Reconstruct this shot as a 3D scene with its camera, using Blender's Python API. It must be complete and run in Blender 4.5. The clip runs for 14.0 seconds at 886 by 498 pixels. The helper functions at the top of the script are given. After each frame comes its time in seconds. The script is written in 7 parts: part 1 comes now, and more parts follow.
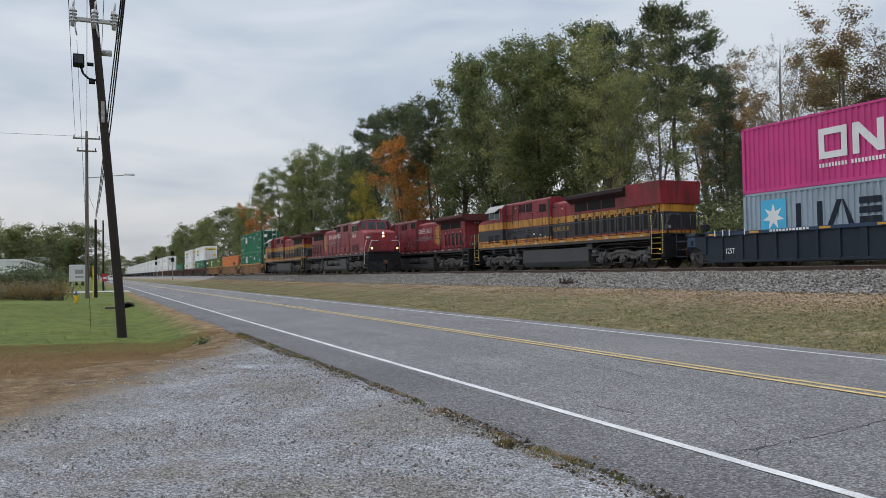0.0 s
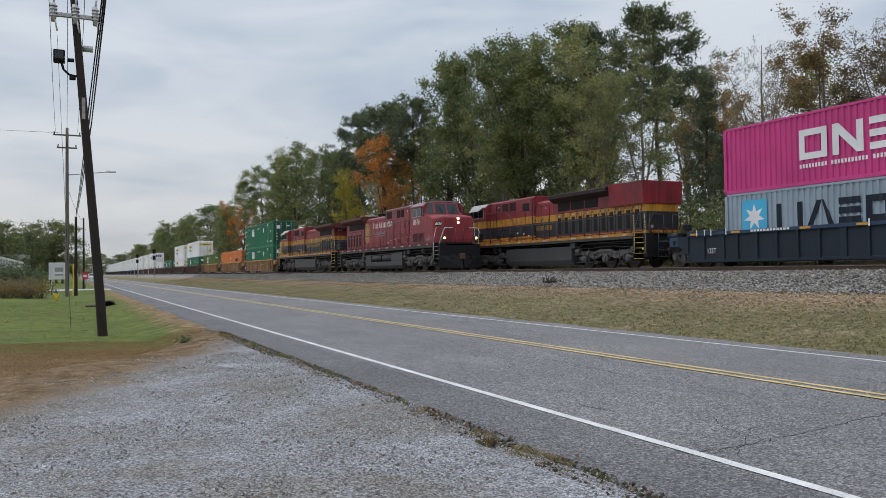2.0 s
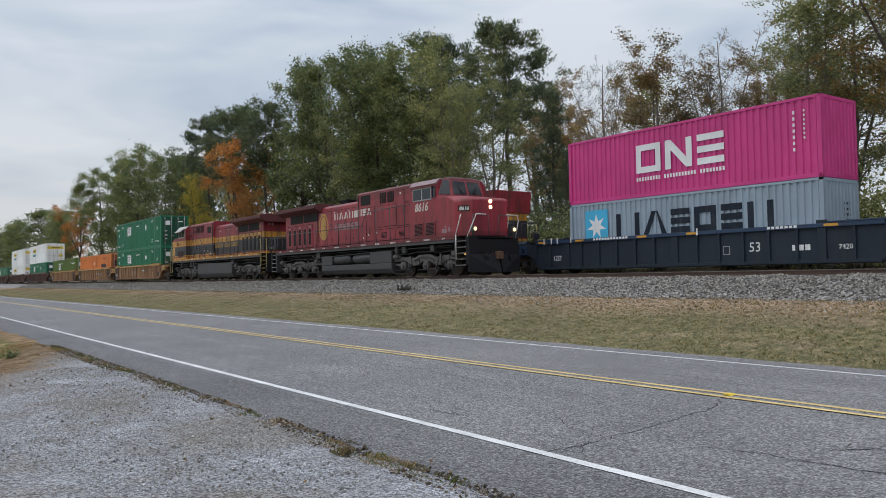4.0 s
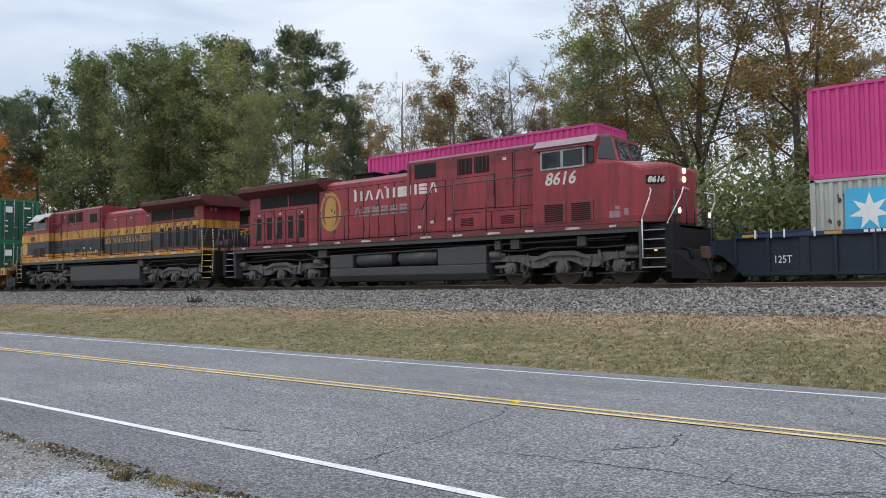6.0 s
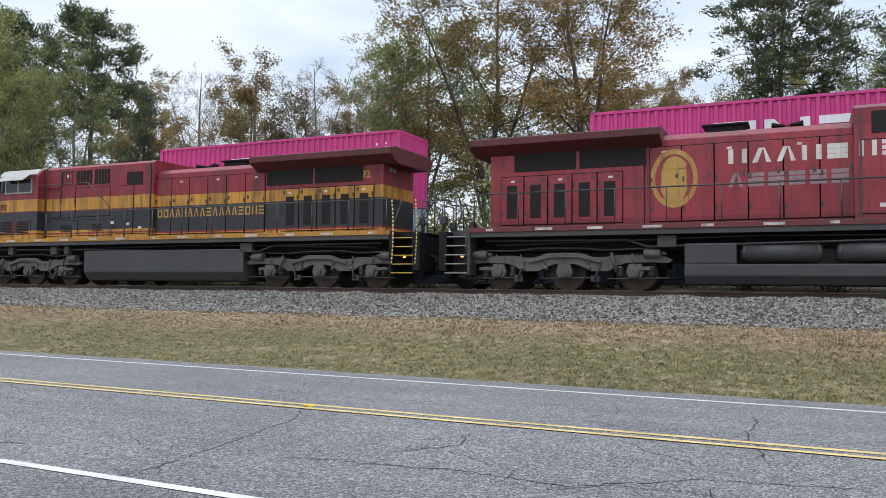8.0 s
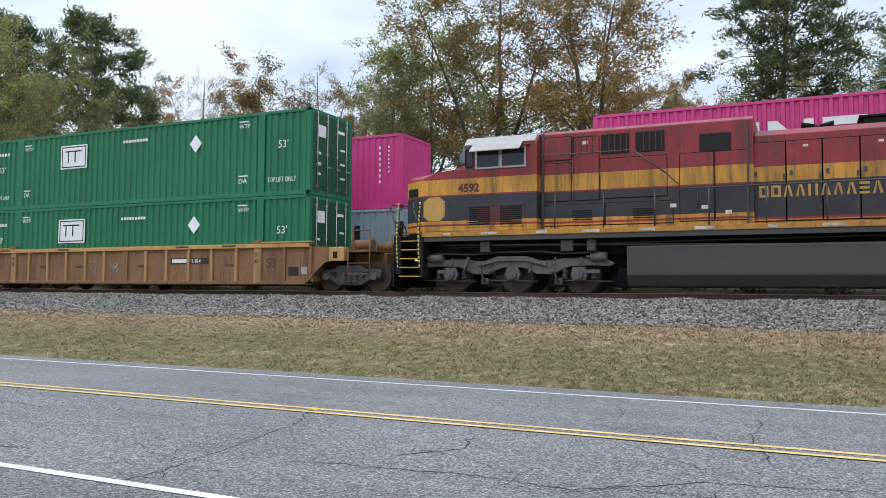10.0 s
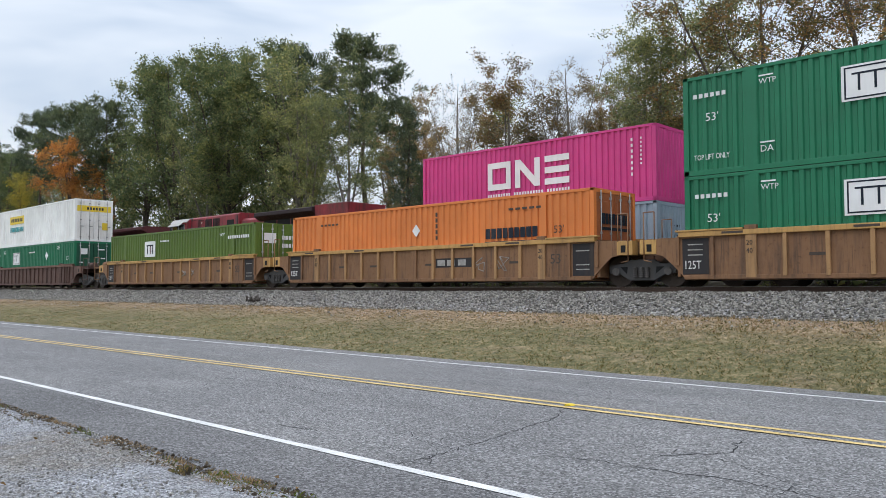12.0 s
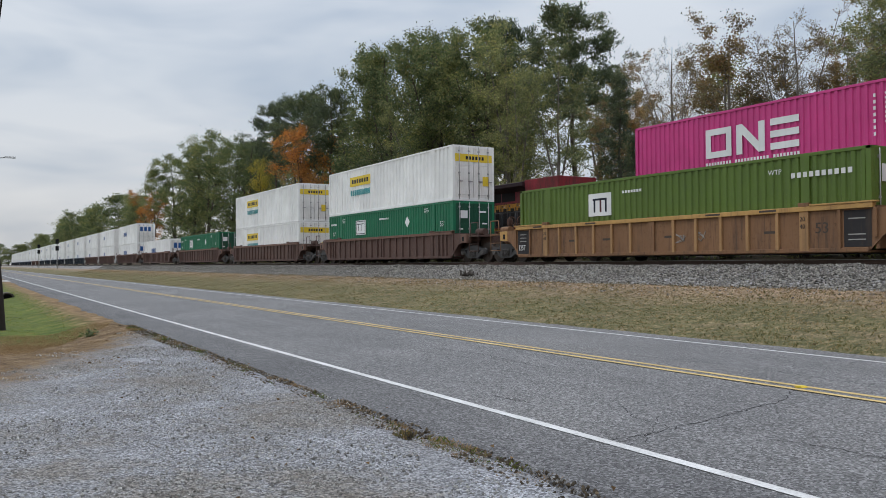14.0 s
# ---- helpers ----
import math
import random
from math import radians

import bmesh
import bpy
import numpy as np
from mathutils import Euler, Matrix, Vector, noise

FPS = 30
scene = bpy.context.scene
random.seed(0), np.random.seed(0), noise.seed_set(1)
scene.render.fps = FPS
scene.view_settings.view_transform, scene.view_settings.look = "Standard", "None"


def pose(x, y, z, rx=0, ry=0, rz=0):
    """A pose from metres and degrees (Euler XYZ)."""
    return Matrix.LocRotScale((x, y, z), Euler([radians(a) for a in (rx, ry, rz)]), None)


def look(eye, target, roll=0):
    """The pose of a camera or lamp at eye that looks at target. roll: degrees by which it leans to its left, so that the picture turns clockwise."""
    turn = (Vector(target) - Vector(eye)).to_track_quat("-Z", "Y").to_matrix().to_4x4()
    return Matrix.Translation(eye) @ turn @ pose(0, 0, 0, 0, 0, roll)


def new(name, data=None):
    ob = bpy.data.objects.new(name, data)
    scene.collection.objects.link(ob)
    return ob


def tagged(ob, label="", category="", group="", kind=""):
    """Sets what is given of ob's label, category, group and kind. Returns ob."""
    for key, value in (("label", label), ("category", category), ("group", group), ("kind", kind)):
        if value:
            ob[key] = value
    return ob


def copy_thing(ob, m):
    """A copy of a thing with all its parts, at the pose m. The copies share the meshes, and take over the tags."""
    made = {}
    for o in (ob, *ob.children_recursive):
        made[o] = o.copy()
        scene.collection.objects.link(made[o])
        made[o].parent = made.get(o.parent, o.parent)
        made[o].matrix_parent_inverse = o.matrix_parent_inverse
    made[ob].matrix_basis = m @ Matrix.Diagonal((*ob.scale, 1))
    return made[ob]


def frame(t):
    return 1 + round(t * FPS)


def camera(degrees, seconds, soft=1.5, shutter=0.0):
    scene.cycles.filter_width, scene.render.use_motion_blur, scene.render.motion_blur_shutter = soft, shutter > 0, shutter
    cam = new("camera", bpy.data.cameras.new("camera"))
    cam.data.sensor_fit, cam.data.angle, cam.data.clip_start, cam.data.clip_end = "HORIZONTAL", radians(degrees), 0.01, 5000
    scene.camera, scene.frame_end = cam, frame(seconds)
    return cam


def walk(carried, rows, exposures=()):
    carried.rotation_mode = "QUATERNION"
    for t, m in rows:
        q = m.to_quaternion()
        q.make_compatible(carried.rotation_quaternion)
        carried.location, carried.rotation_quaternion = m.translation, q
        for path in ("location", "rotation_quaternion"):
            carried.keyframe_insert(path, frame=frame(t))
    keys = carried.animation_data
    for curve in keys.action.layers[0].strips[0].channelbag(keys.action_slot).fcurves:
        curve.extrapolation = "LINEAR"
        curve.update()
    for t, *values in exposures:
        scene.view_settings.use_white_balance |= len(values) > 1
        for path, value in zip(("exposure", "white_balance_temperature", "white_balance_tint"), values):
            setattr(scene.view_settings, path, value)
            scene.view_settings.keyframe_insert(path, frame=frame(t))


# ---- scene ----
cam = camera(58.93, 14.0, soft=0.75)

EYE = 1.6
PATH = [
    (0.0, pose(0, 0, EYE, 91.62, 0.95, 65.91)),
    (0.5, pose(0, 0, EYE, 91.60, 0.72, 66.16)),
    (1.0, pose(0, 0, EYE, 91.62, 0.63, 65.83)),
    (1.5, pose(0, 0, EYE, 91.64, 0.73, 65.39)),
    (2.0, pose(0, 0, EYE, 91.52, 0.80, 64.71)),
    (2.5, pose(0, 0, EYE, 91.51, 0.81, 63.68)),
    (3.0, pose(0, 0, EYE, 91.60, 0.76, 60.48)),
    (5.5, pose(0, 0, EYE, 92.41, 1.03, 44.74)),
    (6.0, pose(0, 0, EYE, 92.60, 0.62, 39.44)),
    (6.5, pose(0, 0, EYE, 92.78, 0.51, 30.14)),
    (7.0, pose(0, 0, EYE, 92.71, 0.05, 26.35)),
    (7.5, pose(0, 0, EYE, 92.76, -0.36, 25.14)),
    (8.0, pose(0, 0, EYE, 92.82, -0.58, 24.81)),
    (8.5, pose(0, 0, EYE, 92.99, -0.53, 24.82)),
    (11.0, pose(0, 0, EYE, 93.12, -0.04, 25.78)),
    (11.5, pose(0, 0, EYE, 93.00, -0.13, 34.48)),
    (12.0, pose(0, 0, EYE, 92.72, 0.16, 43.41)),
    (12.5, pose(0, 0, EYE, 92.02, 0.57, 48.95)),
    (13.0, pose(0, 0, EYE, 91.33, 0.53, 51.70)),
    (13.5, pose(0, 0, EYE, 91.04, 0.46, 55.22)),
    (14.0, pose(0, 0, EYE, 90.93, 0.49, 58.73)),
]
walk(cam, PATH, [(0.0, -0.64, 6300, 11), (3.0, -0.68, 6300, 11), (5.5, -0.40, 6200, 11), (6.5, -0.25, 6150, 11), (8.0, -0.15, 6150, 11), (11.0, -0.12, 6150, 11), (12.0, -0.25, 6200, 11), (13.0, -0.5, 6300, 11), (14.0, -0.64, 6300, 11)])

# ---------------------------------------------------------------- light: a high, even overcast
SUN_EL, SUN_AZ = 48.0, 150.0


def overcast():
    w = bpy.data.worlds.new("overcast")
    scene.world = w
    w.use_nodes = True
    n, l = w.node_tree.nodes, w.node_tree.links
    n.clear()
    out = n.new("ShaderNodeOutputWorld")
    bg = n.new("ShaderNodeBackground")
    sky = n.new("ShaderNodeTexSky")
    sky.sky_type, sky.sun_disc = "NISHITA", False
    sky.sun_elevation, sky.sun_rotation = radians(SUN_EL), radians(SUN_AZ)
    sky.air_density, sky.dust_density = 1.0, 3.0
    co = n.new("ShaderNodeTexCoord")
    sep = n.new("ShaderNodeSeparateXYZ")
    l.new(co.outputs["Generated"], sep.inputs[0])
    # the cloud deck: brighter towards the zenith, as any overcast is
    ramp = n.new("ShaderNodeValToRGB")
    e = ramp.color_ramp.elements
    e[0].position, e[0].color = 0.0, (0.86, 0.85, 0.83, 1)
    e[1].position, e[1].color = 1.0, (2.25, 2.32, 2.45, 1)
    for p, c in ((0.10, (0.90, 0.92, 0.935)), (0.22, (0.82, 0.885, 0.95)), (0.4, (0.92, 0.99, 1.07)), (0.7, (1.75, 1.82, 1.92))):
        k = e.new(p)
        k.color = (*c, 1)
    l.new(sep.outputs["Z"], ramp.inputs[0])
    # long soft bands of thicker and thinner cloud
    mp = n.new("ShaderNodeMapping")
    mp.inputs["Scale"].default_value = (1.3, 2.2, 7.5)
    mp.inputs["Rotation"].default_value = (0.06, 0.10, 0.5)
    l.new(co.outputs["Generated"], mp.inputs[0])
    nz = n.new("ShaderNodeTexNoise")
    nz.inputs["Scale"].default_value, nz.inputs["Detail"].default_value = 1.8, 3.5
    nz.inputs["Roughness"].default_value, nz.inputs["Distortion"].default_value = 0.52, 0.35
    l.new(mp.outputs[0], nz.inputs[0])
    r2 = n.new("ShaderNodeValToRGB")
    r2.color_ramp.elements[0].position, r2.color_ramp.elements[0].color = 0.33, (0.78, 0.835, 0.90, 1)
    r2.color_ramp.elements[1].position, r2.color_ramp.elements[1].color = 0.66, (1.19, 1.165, 1.13, 1)
    l.new(nz.outputs["Fac"], r2.inputs[0])
    mul = n.new("ShaderNodeMixRGB")
    mul.blend_type, mul.inputs[0].default_value = "MULTIPLY", 1.0
    l.new(ramp.outputs[0], mul.inputs[1]), l.new(r2.outputs[0], mul.inputs[2])
    # a little of the blue sky comes through the deck
    sc = n.new("ShaderNodeMixRGB")
    sc.blend_type, sc.inputs[0].default_value = "ADD", 1.0
    dim = n.new("ShaderNodeMixRGB")
    dim.blend_type, dim.inputs[0].default_value = "MULTIPLY", 1.0
    dim.inputs[2].default_value = (0.02, 0.02, 0.02, 1)
    l.new(sky.outputs[0], dim.inputs[1])
    l.new(mul.outputs[0], sc.inputs[1]), l.new(dim.outputs[0], sc.inputs[2])
    l.new(sc.outputs[0], bg.inputs[0])
    bg.inputs[1].default_value = 1.0
    l.new(bg.outputs[0], out.inputs[0])


overcast()
lamp = bpy.data.lights.new("sun", "SUN")
lamp.energy, lamp.angle, lamp.color = 0.9, radians(25), (1.0, 0.97, 0.92)
sun = new("sun", lamp)
sun.matrix_world = look((0, 0, 60), (20, 36, 0))
scene.view_settings.exposure = 0.0


# ---------------------------------------------------------------- materials
def shader(name, rough=0.6, metal=0.0):
    m = bpy.data.materials.new(name)
    m.use_nodes = True
    b = m.node_tree.nodes["Principled BSDF"]
    b.inputs["Roughness"].default_value, b.inputs["Metallic"].default_value = rough, metal
    return m, m.node_tree.nodes, m.node_tree.links, b


def noise_node(n, l, scale, detail=4.0, rough=0.55, vec=None, stretch=None):
    co = n.new("ShaderNodeTexCoord")
    src = co.outputs["Object"] if vec is None else vec
    if stretch:
        mp = n.new("ShaderNodeMapping")
        mp.inputs["Scale"].default_value = stretch
        l.new(src, mp.inputs[0])
        src = mp.outputs[0]
    t = n.new("ShaderNodeTexNoise")
    t.inputs["Scale"].default_value, t.inputs["Detail"].default_value, t.inputs["Roughness"].default_value = scale, detail, rough
    l.new(src, t.inputs[0])
    return t.outputs["Fac"]


def ramp_node(n, l, fac, stops, constant=False):
    r = n.new("ShaderNodeValToRGB")
    if constant:
        r.color_ramp.interpolation = "CONSTANT"
    e = r.color_ramp.elements
    e[0].position, e[0].color = stops[0][0], (*stops[0][1], 1)
    e[1].position, e[1].color = stops[-1][0], (*stops[-1][1], 1)
    for p, c in stops[1:-1]:
        k = e.new(p)
        k.color = (*c, 1)
    l.new(fac, r.inputs[0])
    return r.outputs[0]


def mix_node(n, l, fac, a, b, blend="MIX"):
    m = n.new("ShaderNodeMixRGB")
    m.blend_type = blend
    for v, i in ((fac, 0), (a, 1), (b, 2)):
        if isinstance(v, (int, float)):
            m.inputs[i].default_value = v
        elif isinstance(v, tuple):
            m.inputs[i].default_value = (*v, 1)
        else:
            l.new(v, m.inputs[i])
    return m.outputs[0]


def bump_node(n, l, b, height, strength, dist):
    k = n.new("ShaderNodeBump")
    k.inputs["Strength"].default_value, k.inputs["Distance"].default_value = strength, dist
    l.new(height, k.inputs["Height"])
    l.new(k.outputs[0], b.inputs["Normal"])


def shade(c, k):
    return tuple(min(1.0, v * k) for v in c)


def paint(name, colour, rough=0.5, dirt=(0.10, 0.075, 0.055), worn=0.35, streak=True, metal=0.0):
    """Weathered paint on steel: broad fading, running streaks of dirt and fine specks."""
    m, n, l, b = shader(name, rough, metal)
    if max(colour) < .045:
        b.inputs["Specular IOR Level"].default_value = 0.2
    broad = noise_node(n, l, 0.55, 3)
    c = ramp_node(n, l, broad, [(0.3, shade(colour, 0.86)), (0.7, shade(colour, 1.1))])
    if streak:
        run = noise_node(n, l, 1.0, 5, 0.65, stretch=(3.2, 3.2, 0.35))
        f = ramp_node(n, l, run, [(0.5, (0, 0, 0)), (0.78, (worn, worn, worn))])
        c = mix_node(n, l, f, c, dirt)
        thin = noise_node(n, l, 1.0, 5, 0.7, stretch=(11.0, 11.0, 0.7))
        c = mix_node(n, l, ramp_node(n, l, thin, [(0.54, (0, 0, 0)), (0.72, (worn * .8,) * 3)]), c, shade(dirt, 0.7))
    speck = noise_node(n, l, 9.0, 6, 0.7)
    f2 = ramp_node(n, l, speck, [(0.6, (0, 0, 0)), (0.75, (worn * 0.8,) * 3)])
    c = mix_node(n, l, f2, c, shade(dirt, 0.8))
    l.new(c, b.inputs["Base Color"])
    r = ramp_node(n, l, speck, [(0.3, (rough * 0.85,) * 3), (0.8, (min(1, rough * 1.3),) * 3)])
    l.new(r, b.inputs["Roughness"])
    bump_node(n, l, b, broad, 0.12, 0.02)
    return m


def plain(name, colour, rough=0.6, metal=0.0, vary=0.12, scale=6.0):
    m, n, l, b = shader(name, rough, metal)
    if max(colour) < .05:
        b.inputs["Specular IOR Level"].default_value = 0.15
    f = noise_node(n, l, scale, 5, 0.6)
    l.new(ramp_node(n, l, f, [(0.3, shade(colour, 1 - vary)), (0.7, shade(colour, 1 + vary))]), b.inputs["Base Color"])
    bump_node(n, l, b, f, 0.15, 0.01)
    return m


def glow(name, colour, strength):
    m, n, l, b = shader(name, 0.3)
    b.inputs["Base Color"].default_value = (*colour, 1)
    b.inputs["Emission Color"].default_value, b.inputs["Emission Strength"].default_value = (*colour, 1), strength
    return m


def glass(name, tint=(0.05, 0.06, 0.07), rough=0.06):
    m, n, l, b = shader(name, rough)
    b.inputs["Base Color"].default_value = (*tint, 1)
    b.inputs["Specular IOR Level"].default_value = 0.45
    return m


def mottled(name, stops, big, fine, rough=0.9, bump=0.5, dist=0.02, speckle=None):
    """Ground cover: two scales of colour, and relief."""
    m, n, l, b = shader(name, rough)
    co = n.new("ShaderNodeNewGeometry")
    a = noise_node(n, l, big, 5, 0.6, vec=co.outputs["Position"])
    f = noise_node(n, l, fine, 6, 0.7, vec=co.outputs["Position"])
    mixed = mix_node(n, l, 0.5, a, f)
    c = ramp_node(n, l, mixed, stops)
    if speckle:
        v = n.new("ShaderNodeTexVoronoi")
        v.inputs["Scale"].default_value = speckle[0]
        l.new(co.outputs["Position"], v.inputs["Vector"])
        g = ramp_node(n, l, v.outputs["Color"], [(0.15, (speckle[1],) * 3), (0.85, (speckle[2],) * 3)])
        c = mix_node(n, l, 1.0, c, g, "MULTIPLY")
        bump_node(n, l, b, v.outputs["Distance"], bump, dist)
    else:
        bump_node(n, l, b, f, bump, dist)
    l.new(c, b.inputs["Base Color"])
    return m


MAT = {}


def asphalt():
    """Worn road surface: bright stone grain, patches, a darker shoulder and polished wheel paths."""
    m, n, l, b = shader("asphalt", 0.85)
    g = n.new("ShaderNodeNewGeometry")
    pos = g.outputs["Position"]
    sep = n.new("ShaderNodeSeparateXYZ")
    l.new(pos, sep.inputs[0])
    big = noise_node(n, l, 0.35, 5, 0.6, vec=pos)
    fine = noise_node(n, l, 26.0, 6, 0.75, vec=pos)
    c = ramp_node(n, l, mix_node(n, l, 0.5, big, fine), [(0.3, (0.114, 0.114, 0.117)), (0.5, (0.172, 0.171, 0.172)), (0.7, (0.230, 0.228, 0.224))])
    v = n.new("ShaderNodeTexVoronoi")
    v.inputs["Scale"].default_value = 58.0
    l.new(pos, v.inputs["Vector"])
    c = mix_node(n, l, 1.0, c, ramp_node(n, l, v.outputs["Color"], [(0.15, (0.34,) * 3), (0.6, (1.0,) * 3), (0.9, (1.95,) * 3)]), "MULTIPLY")
    long = noise_node(n, l, 1.0, 4, 0.6, vec=pos, stretch=(0.12, 1.6, 1.0))
    c = mix_node(n, l, 1.0, c, ramp_node(n, l, long, [(0.3, (0.90,) * 3), (0.7, (1.10,) * 3)]), "MULTIPLY")
    wave = n.new("ShaderNodeMath")
    wave.operation = "MULTIPLY_ADD"
    l.new(fine, wave.inputs[0])
    wave.inputs[1].default_value = 0.10
    l.new(sep.outputs["Y"], wave.inputs[2])
    mp = n.new("ShaderNodeMapRange")
    mp.inputs["From Min"].default_value, mp.inputs["From Max"].default_value = 4.66, 4.84
    l.new(wave.outputs[0], mp.inputs["Value"])
    c = mix_node(n, l, 1.0, c, ramp_node(n, l, mp.outputs[0], [(0.0, (0.74, 0.74, 0.75)), (1.0, (1.0,) * 3)]), "MULTIPLY")
    l.new(c, b.inputs["Base Color"])
    bump_node(n, l, b, v.outputs["Distance"], 0.7, 0.014)
    return m


MAT["asphalt"] = asphalt()
MAT["ballast"] = mottled("ballast", [(0.3, (0.20, 0.19, 0.18)), (0.7, (0.36, 0.355, 0.35))], 0.7, 14.0, 0.95, 1.0, 0.05, (16.0, 0.35, 1.5))
MAT["white_line"] = mottled("white_line", [(0.34, (0.17, 0.17, 0.17)), (0.42, (0.48, 0.48, 0.47)), (0.6, (0.70, 0.70, 0.69))], 1.5, 40.0, 0.8, 0.2, 0.004)
MAT["yellow_line"] = mottled("yellow_line", [(0.34, (0.16, 0.14, 0.11)), (0.42, (0.44, 0.32, 0.12)), (0.6, (0.66, 0.49, 0.21))], 1.5, 40.0, 0.8, 0.2, 0.004)
MAT["rail_steel"] = plain("rail_steel", (0.10, 0.065, 0.05), 0.6, 0.5)
MAT["rail_head"] = plain("rail_head", (0.42, 0.41, 0.40), 0.3, 1.0)
MAT["tie_wood"] = plain("tie_wood", (0.06, 0.05, 0.042), 0.9)
MAT["concrete"] = mottled("concrete", [(0.3, (0.36, 0.35, 0.33)), (0.7, (0.48, 0.47, 0.45))], 0.6, 14.0, 0.9, 0.3, 0.01)


# ---------------------------------------------------------------- mesh tools
def box(bm, x0, x1, y0, y1, z0, z1, bevel=0.0):
    vs = [bm.verts.new((x, y, z)) for x in (x0, x1) for y in (y0, y1) for z in (z0, z1)]
    fs = [bm.faces.new([vs[i] for i in f]) for f in ((0, 1, 3, 2), (4, 6, 7, 5), (0, 4, 5, 1), (2, 3, 7, 6), (0, 2, 6, 4), (1, 5, 7, 3))]
    if bevel > 0:
        edges = list({e for f in fs for e in f.edges})
        bmesh.ops.bevel(bm, geom=edges, offset=bevel, segments=2, affect="EDGES", profile=0.6)
    return bm


def prism(bm, pts, y0, y1, bevel=0.0):
    """A profile of (x, z) pushed from y0 to y1."""
    a = [bm.verts.new((x, y0, z)) for x, z in pts]
    b = [bm.verts.new((x, y1, z)) for x, z in pts]
    k = len(pts)
    fs = [bm.faces.new(a), bm.faces.new(list(reversed(b)))]
    for i in range(k):
        fs.append(bm.faces.new((a[i], b[i], b[(i + 1) % k], a[(i + 1) % k])))
    bmesh.ops.recalc_face_normals(bm, faces=fs)
    if bevel > 0:
        bmesh.ops.bevel(bm, geom=list({e for f in fs for e in f.edges}), offset=bevel, segments=2, affect="EDGES", profile=0.6)
    return bm


def section(bm, pts, x0, x1, bevel=0.0):
    """A profile of (y, z) pushed from x0 to x1."""
    a = [bm.verts.new((x0, y, z)) for y, z in pts]
    b = [bm.verts.new((x1, y, z)) for y, z in pts]
    k = len(pts)
    fs = [bm.faces.new(a), bm.faces.new(list(reversed(b)))]
    for i in range(k):
        fs.append(bm.faces.new((a[i], b[i], b[(i + 1) % k], a[(i + 1) % k])))
    bmesh.ops.recalc_face_normals(bm, faces=fs)
    if bevel > 0:
        bmesh.ops.bevel(bm, geom=list({e for f in fs for e in f.edges}), offset=bevel, segments=2, affect="EDGES", profile=0.6)
    return bm


def rod(bm, p, q, r, seg=8, r2=None, caps=True):
    p, q = Vector(p), Vector(q)
    d = (q - p).normalized()
    u = d.orthogonal().normalized()
    v = d.cross(u)
    rings = []
    for c, rr in ((p, r), (q, r if r2 is None else r2)):
        rings.append([bm.verts.new(c + (u * math.cos(2 * math.pi * i / seg) + v * math.sin(2 * math.pi * i / seg)) * rr) for i in range(seg)])
    for i in range(seg):
        f = bm.faces.new((rings[0][i], rings[0][(i + 1) % seg], rings[1][(i + 1) % seg], rings[1][i]))
        f.smooth = True
    if caps:
        bm.faces.new(list(reversed(rings[0])))
        bm.faces.new(rings[1])
    return bm


def pipe(bm, pts, r, seg=6):
    for a, b in zip(pts, pts[1:]):
        rod(bm, a, b, r, seg)
    return bm


def mesh_of(name, bm, material):
    me = bpy.data.meshes.new(name)
    bm.to_mesh(me)
    bm.free()
    if material is not None:
        me.materials.append(material)
    return me


def part(name, bm, material, parent=None, label=""):
    ob = new(name, mesh_of(name, bm, material))
    ob.parent = parent
    return tagged(ob, label)


def thing(name, label, category, m=None, group="", kind=""):
    ob = new(name)
    if m is not None:
        ob.matrix_world = m
    return tagged(ob, label, category, group, kind)


def piece(name, mesh, parent, m=None):
    ob = new(name, mesh)
    ob.parent = parent
    if m is not None:
        ob.matrix_local = m
    return ob


def sheet(name, rows, material, label="", kind="structure", category=""):
    """A surface through rows of points, row by row."""
    bm = bmesh.new()
    vs = [[bm.verts.new(p) for p in r] for r in rows]
    for a, b in zip(vs, vs[1:]):
        for i in range(len(a) - 1):
            f = bm.faces.new((a[i], a[i + 1], b[i + 1], b[i]))
            f.smooth = True
    bmesh.ops.recalc_face_normals(bm, faces=bm.faces)
    if sum(f.normal.z for f in bm.faces) < 0:
        bmesh.ops.reverse_faces(bm, faces=bm.faces)
    ob = new(name, mesh_of(name, bm, material))
    return tagged(ob, label, category, "", kind)


# ---------------------------------------------------------------- ground, road, railway bed
RAIL = 1.56                      # top of rail
NEAR_Y, FAR_Y = 22.75, 27.65     # the two track centres


def lerp_table(v, table):
    for (a, p), (b, q) in zip(table, table[1:]):
        if v <= b:
            return p if v <= a else p + (q - p) * (v - a) / (b - a)
    return table[-1][1]


def wob(x, y, s, k=1.0):
    return noise.noise(Vector((x * s, y * s, 3.7))) * k


# rise past y 30 is added, a dark backing for shadow under the trains
BANK = [(12.2, -0.14), (12.75, -0.12), (12.9, -0.015), (13.3, 0.03), (14.0, 0.10), (17.0, 0.48), (19.4, 0.80), (21.0, 0.86), (30.0, 0.86), (32.0, 1.45), (36.0, 1.75), (60.0, 2.6), (400.0, 6.0), (1500.0, 8.0)]
LAWN = [(-400.0, 1.5), (-60.0, 0.1), (-6.0, -0.12), (0.5, -0.30), (1.9, -0.36), (3.0, -0.10), (3.7, -0.05)]


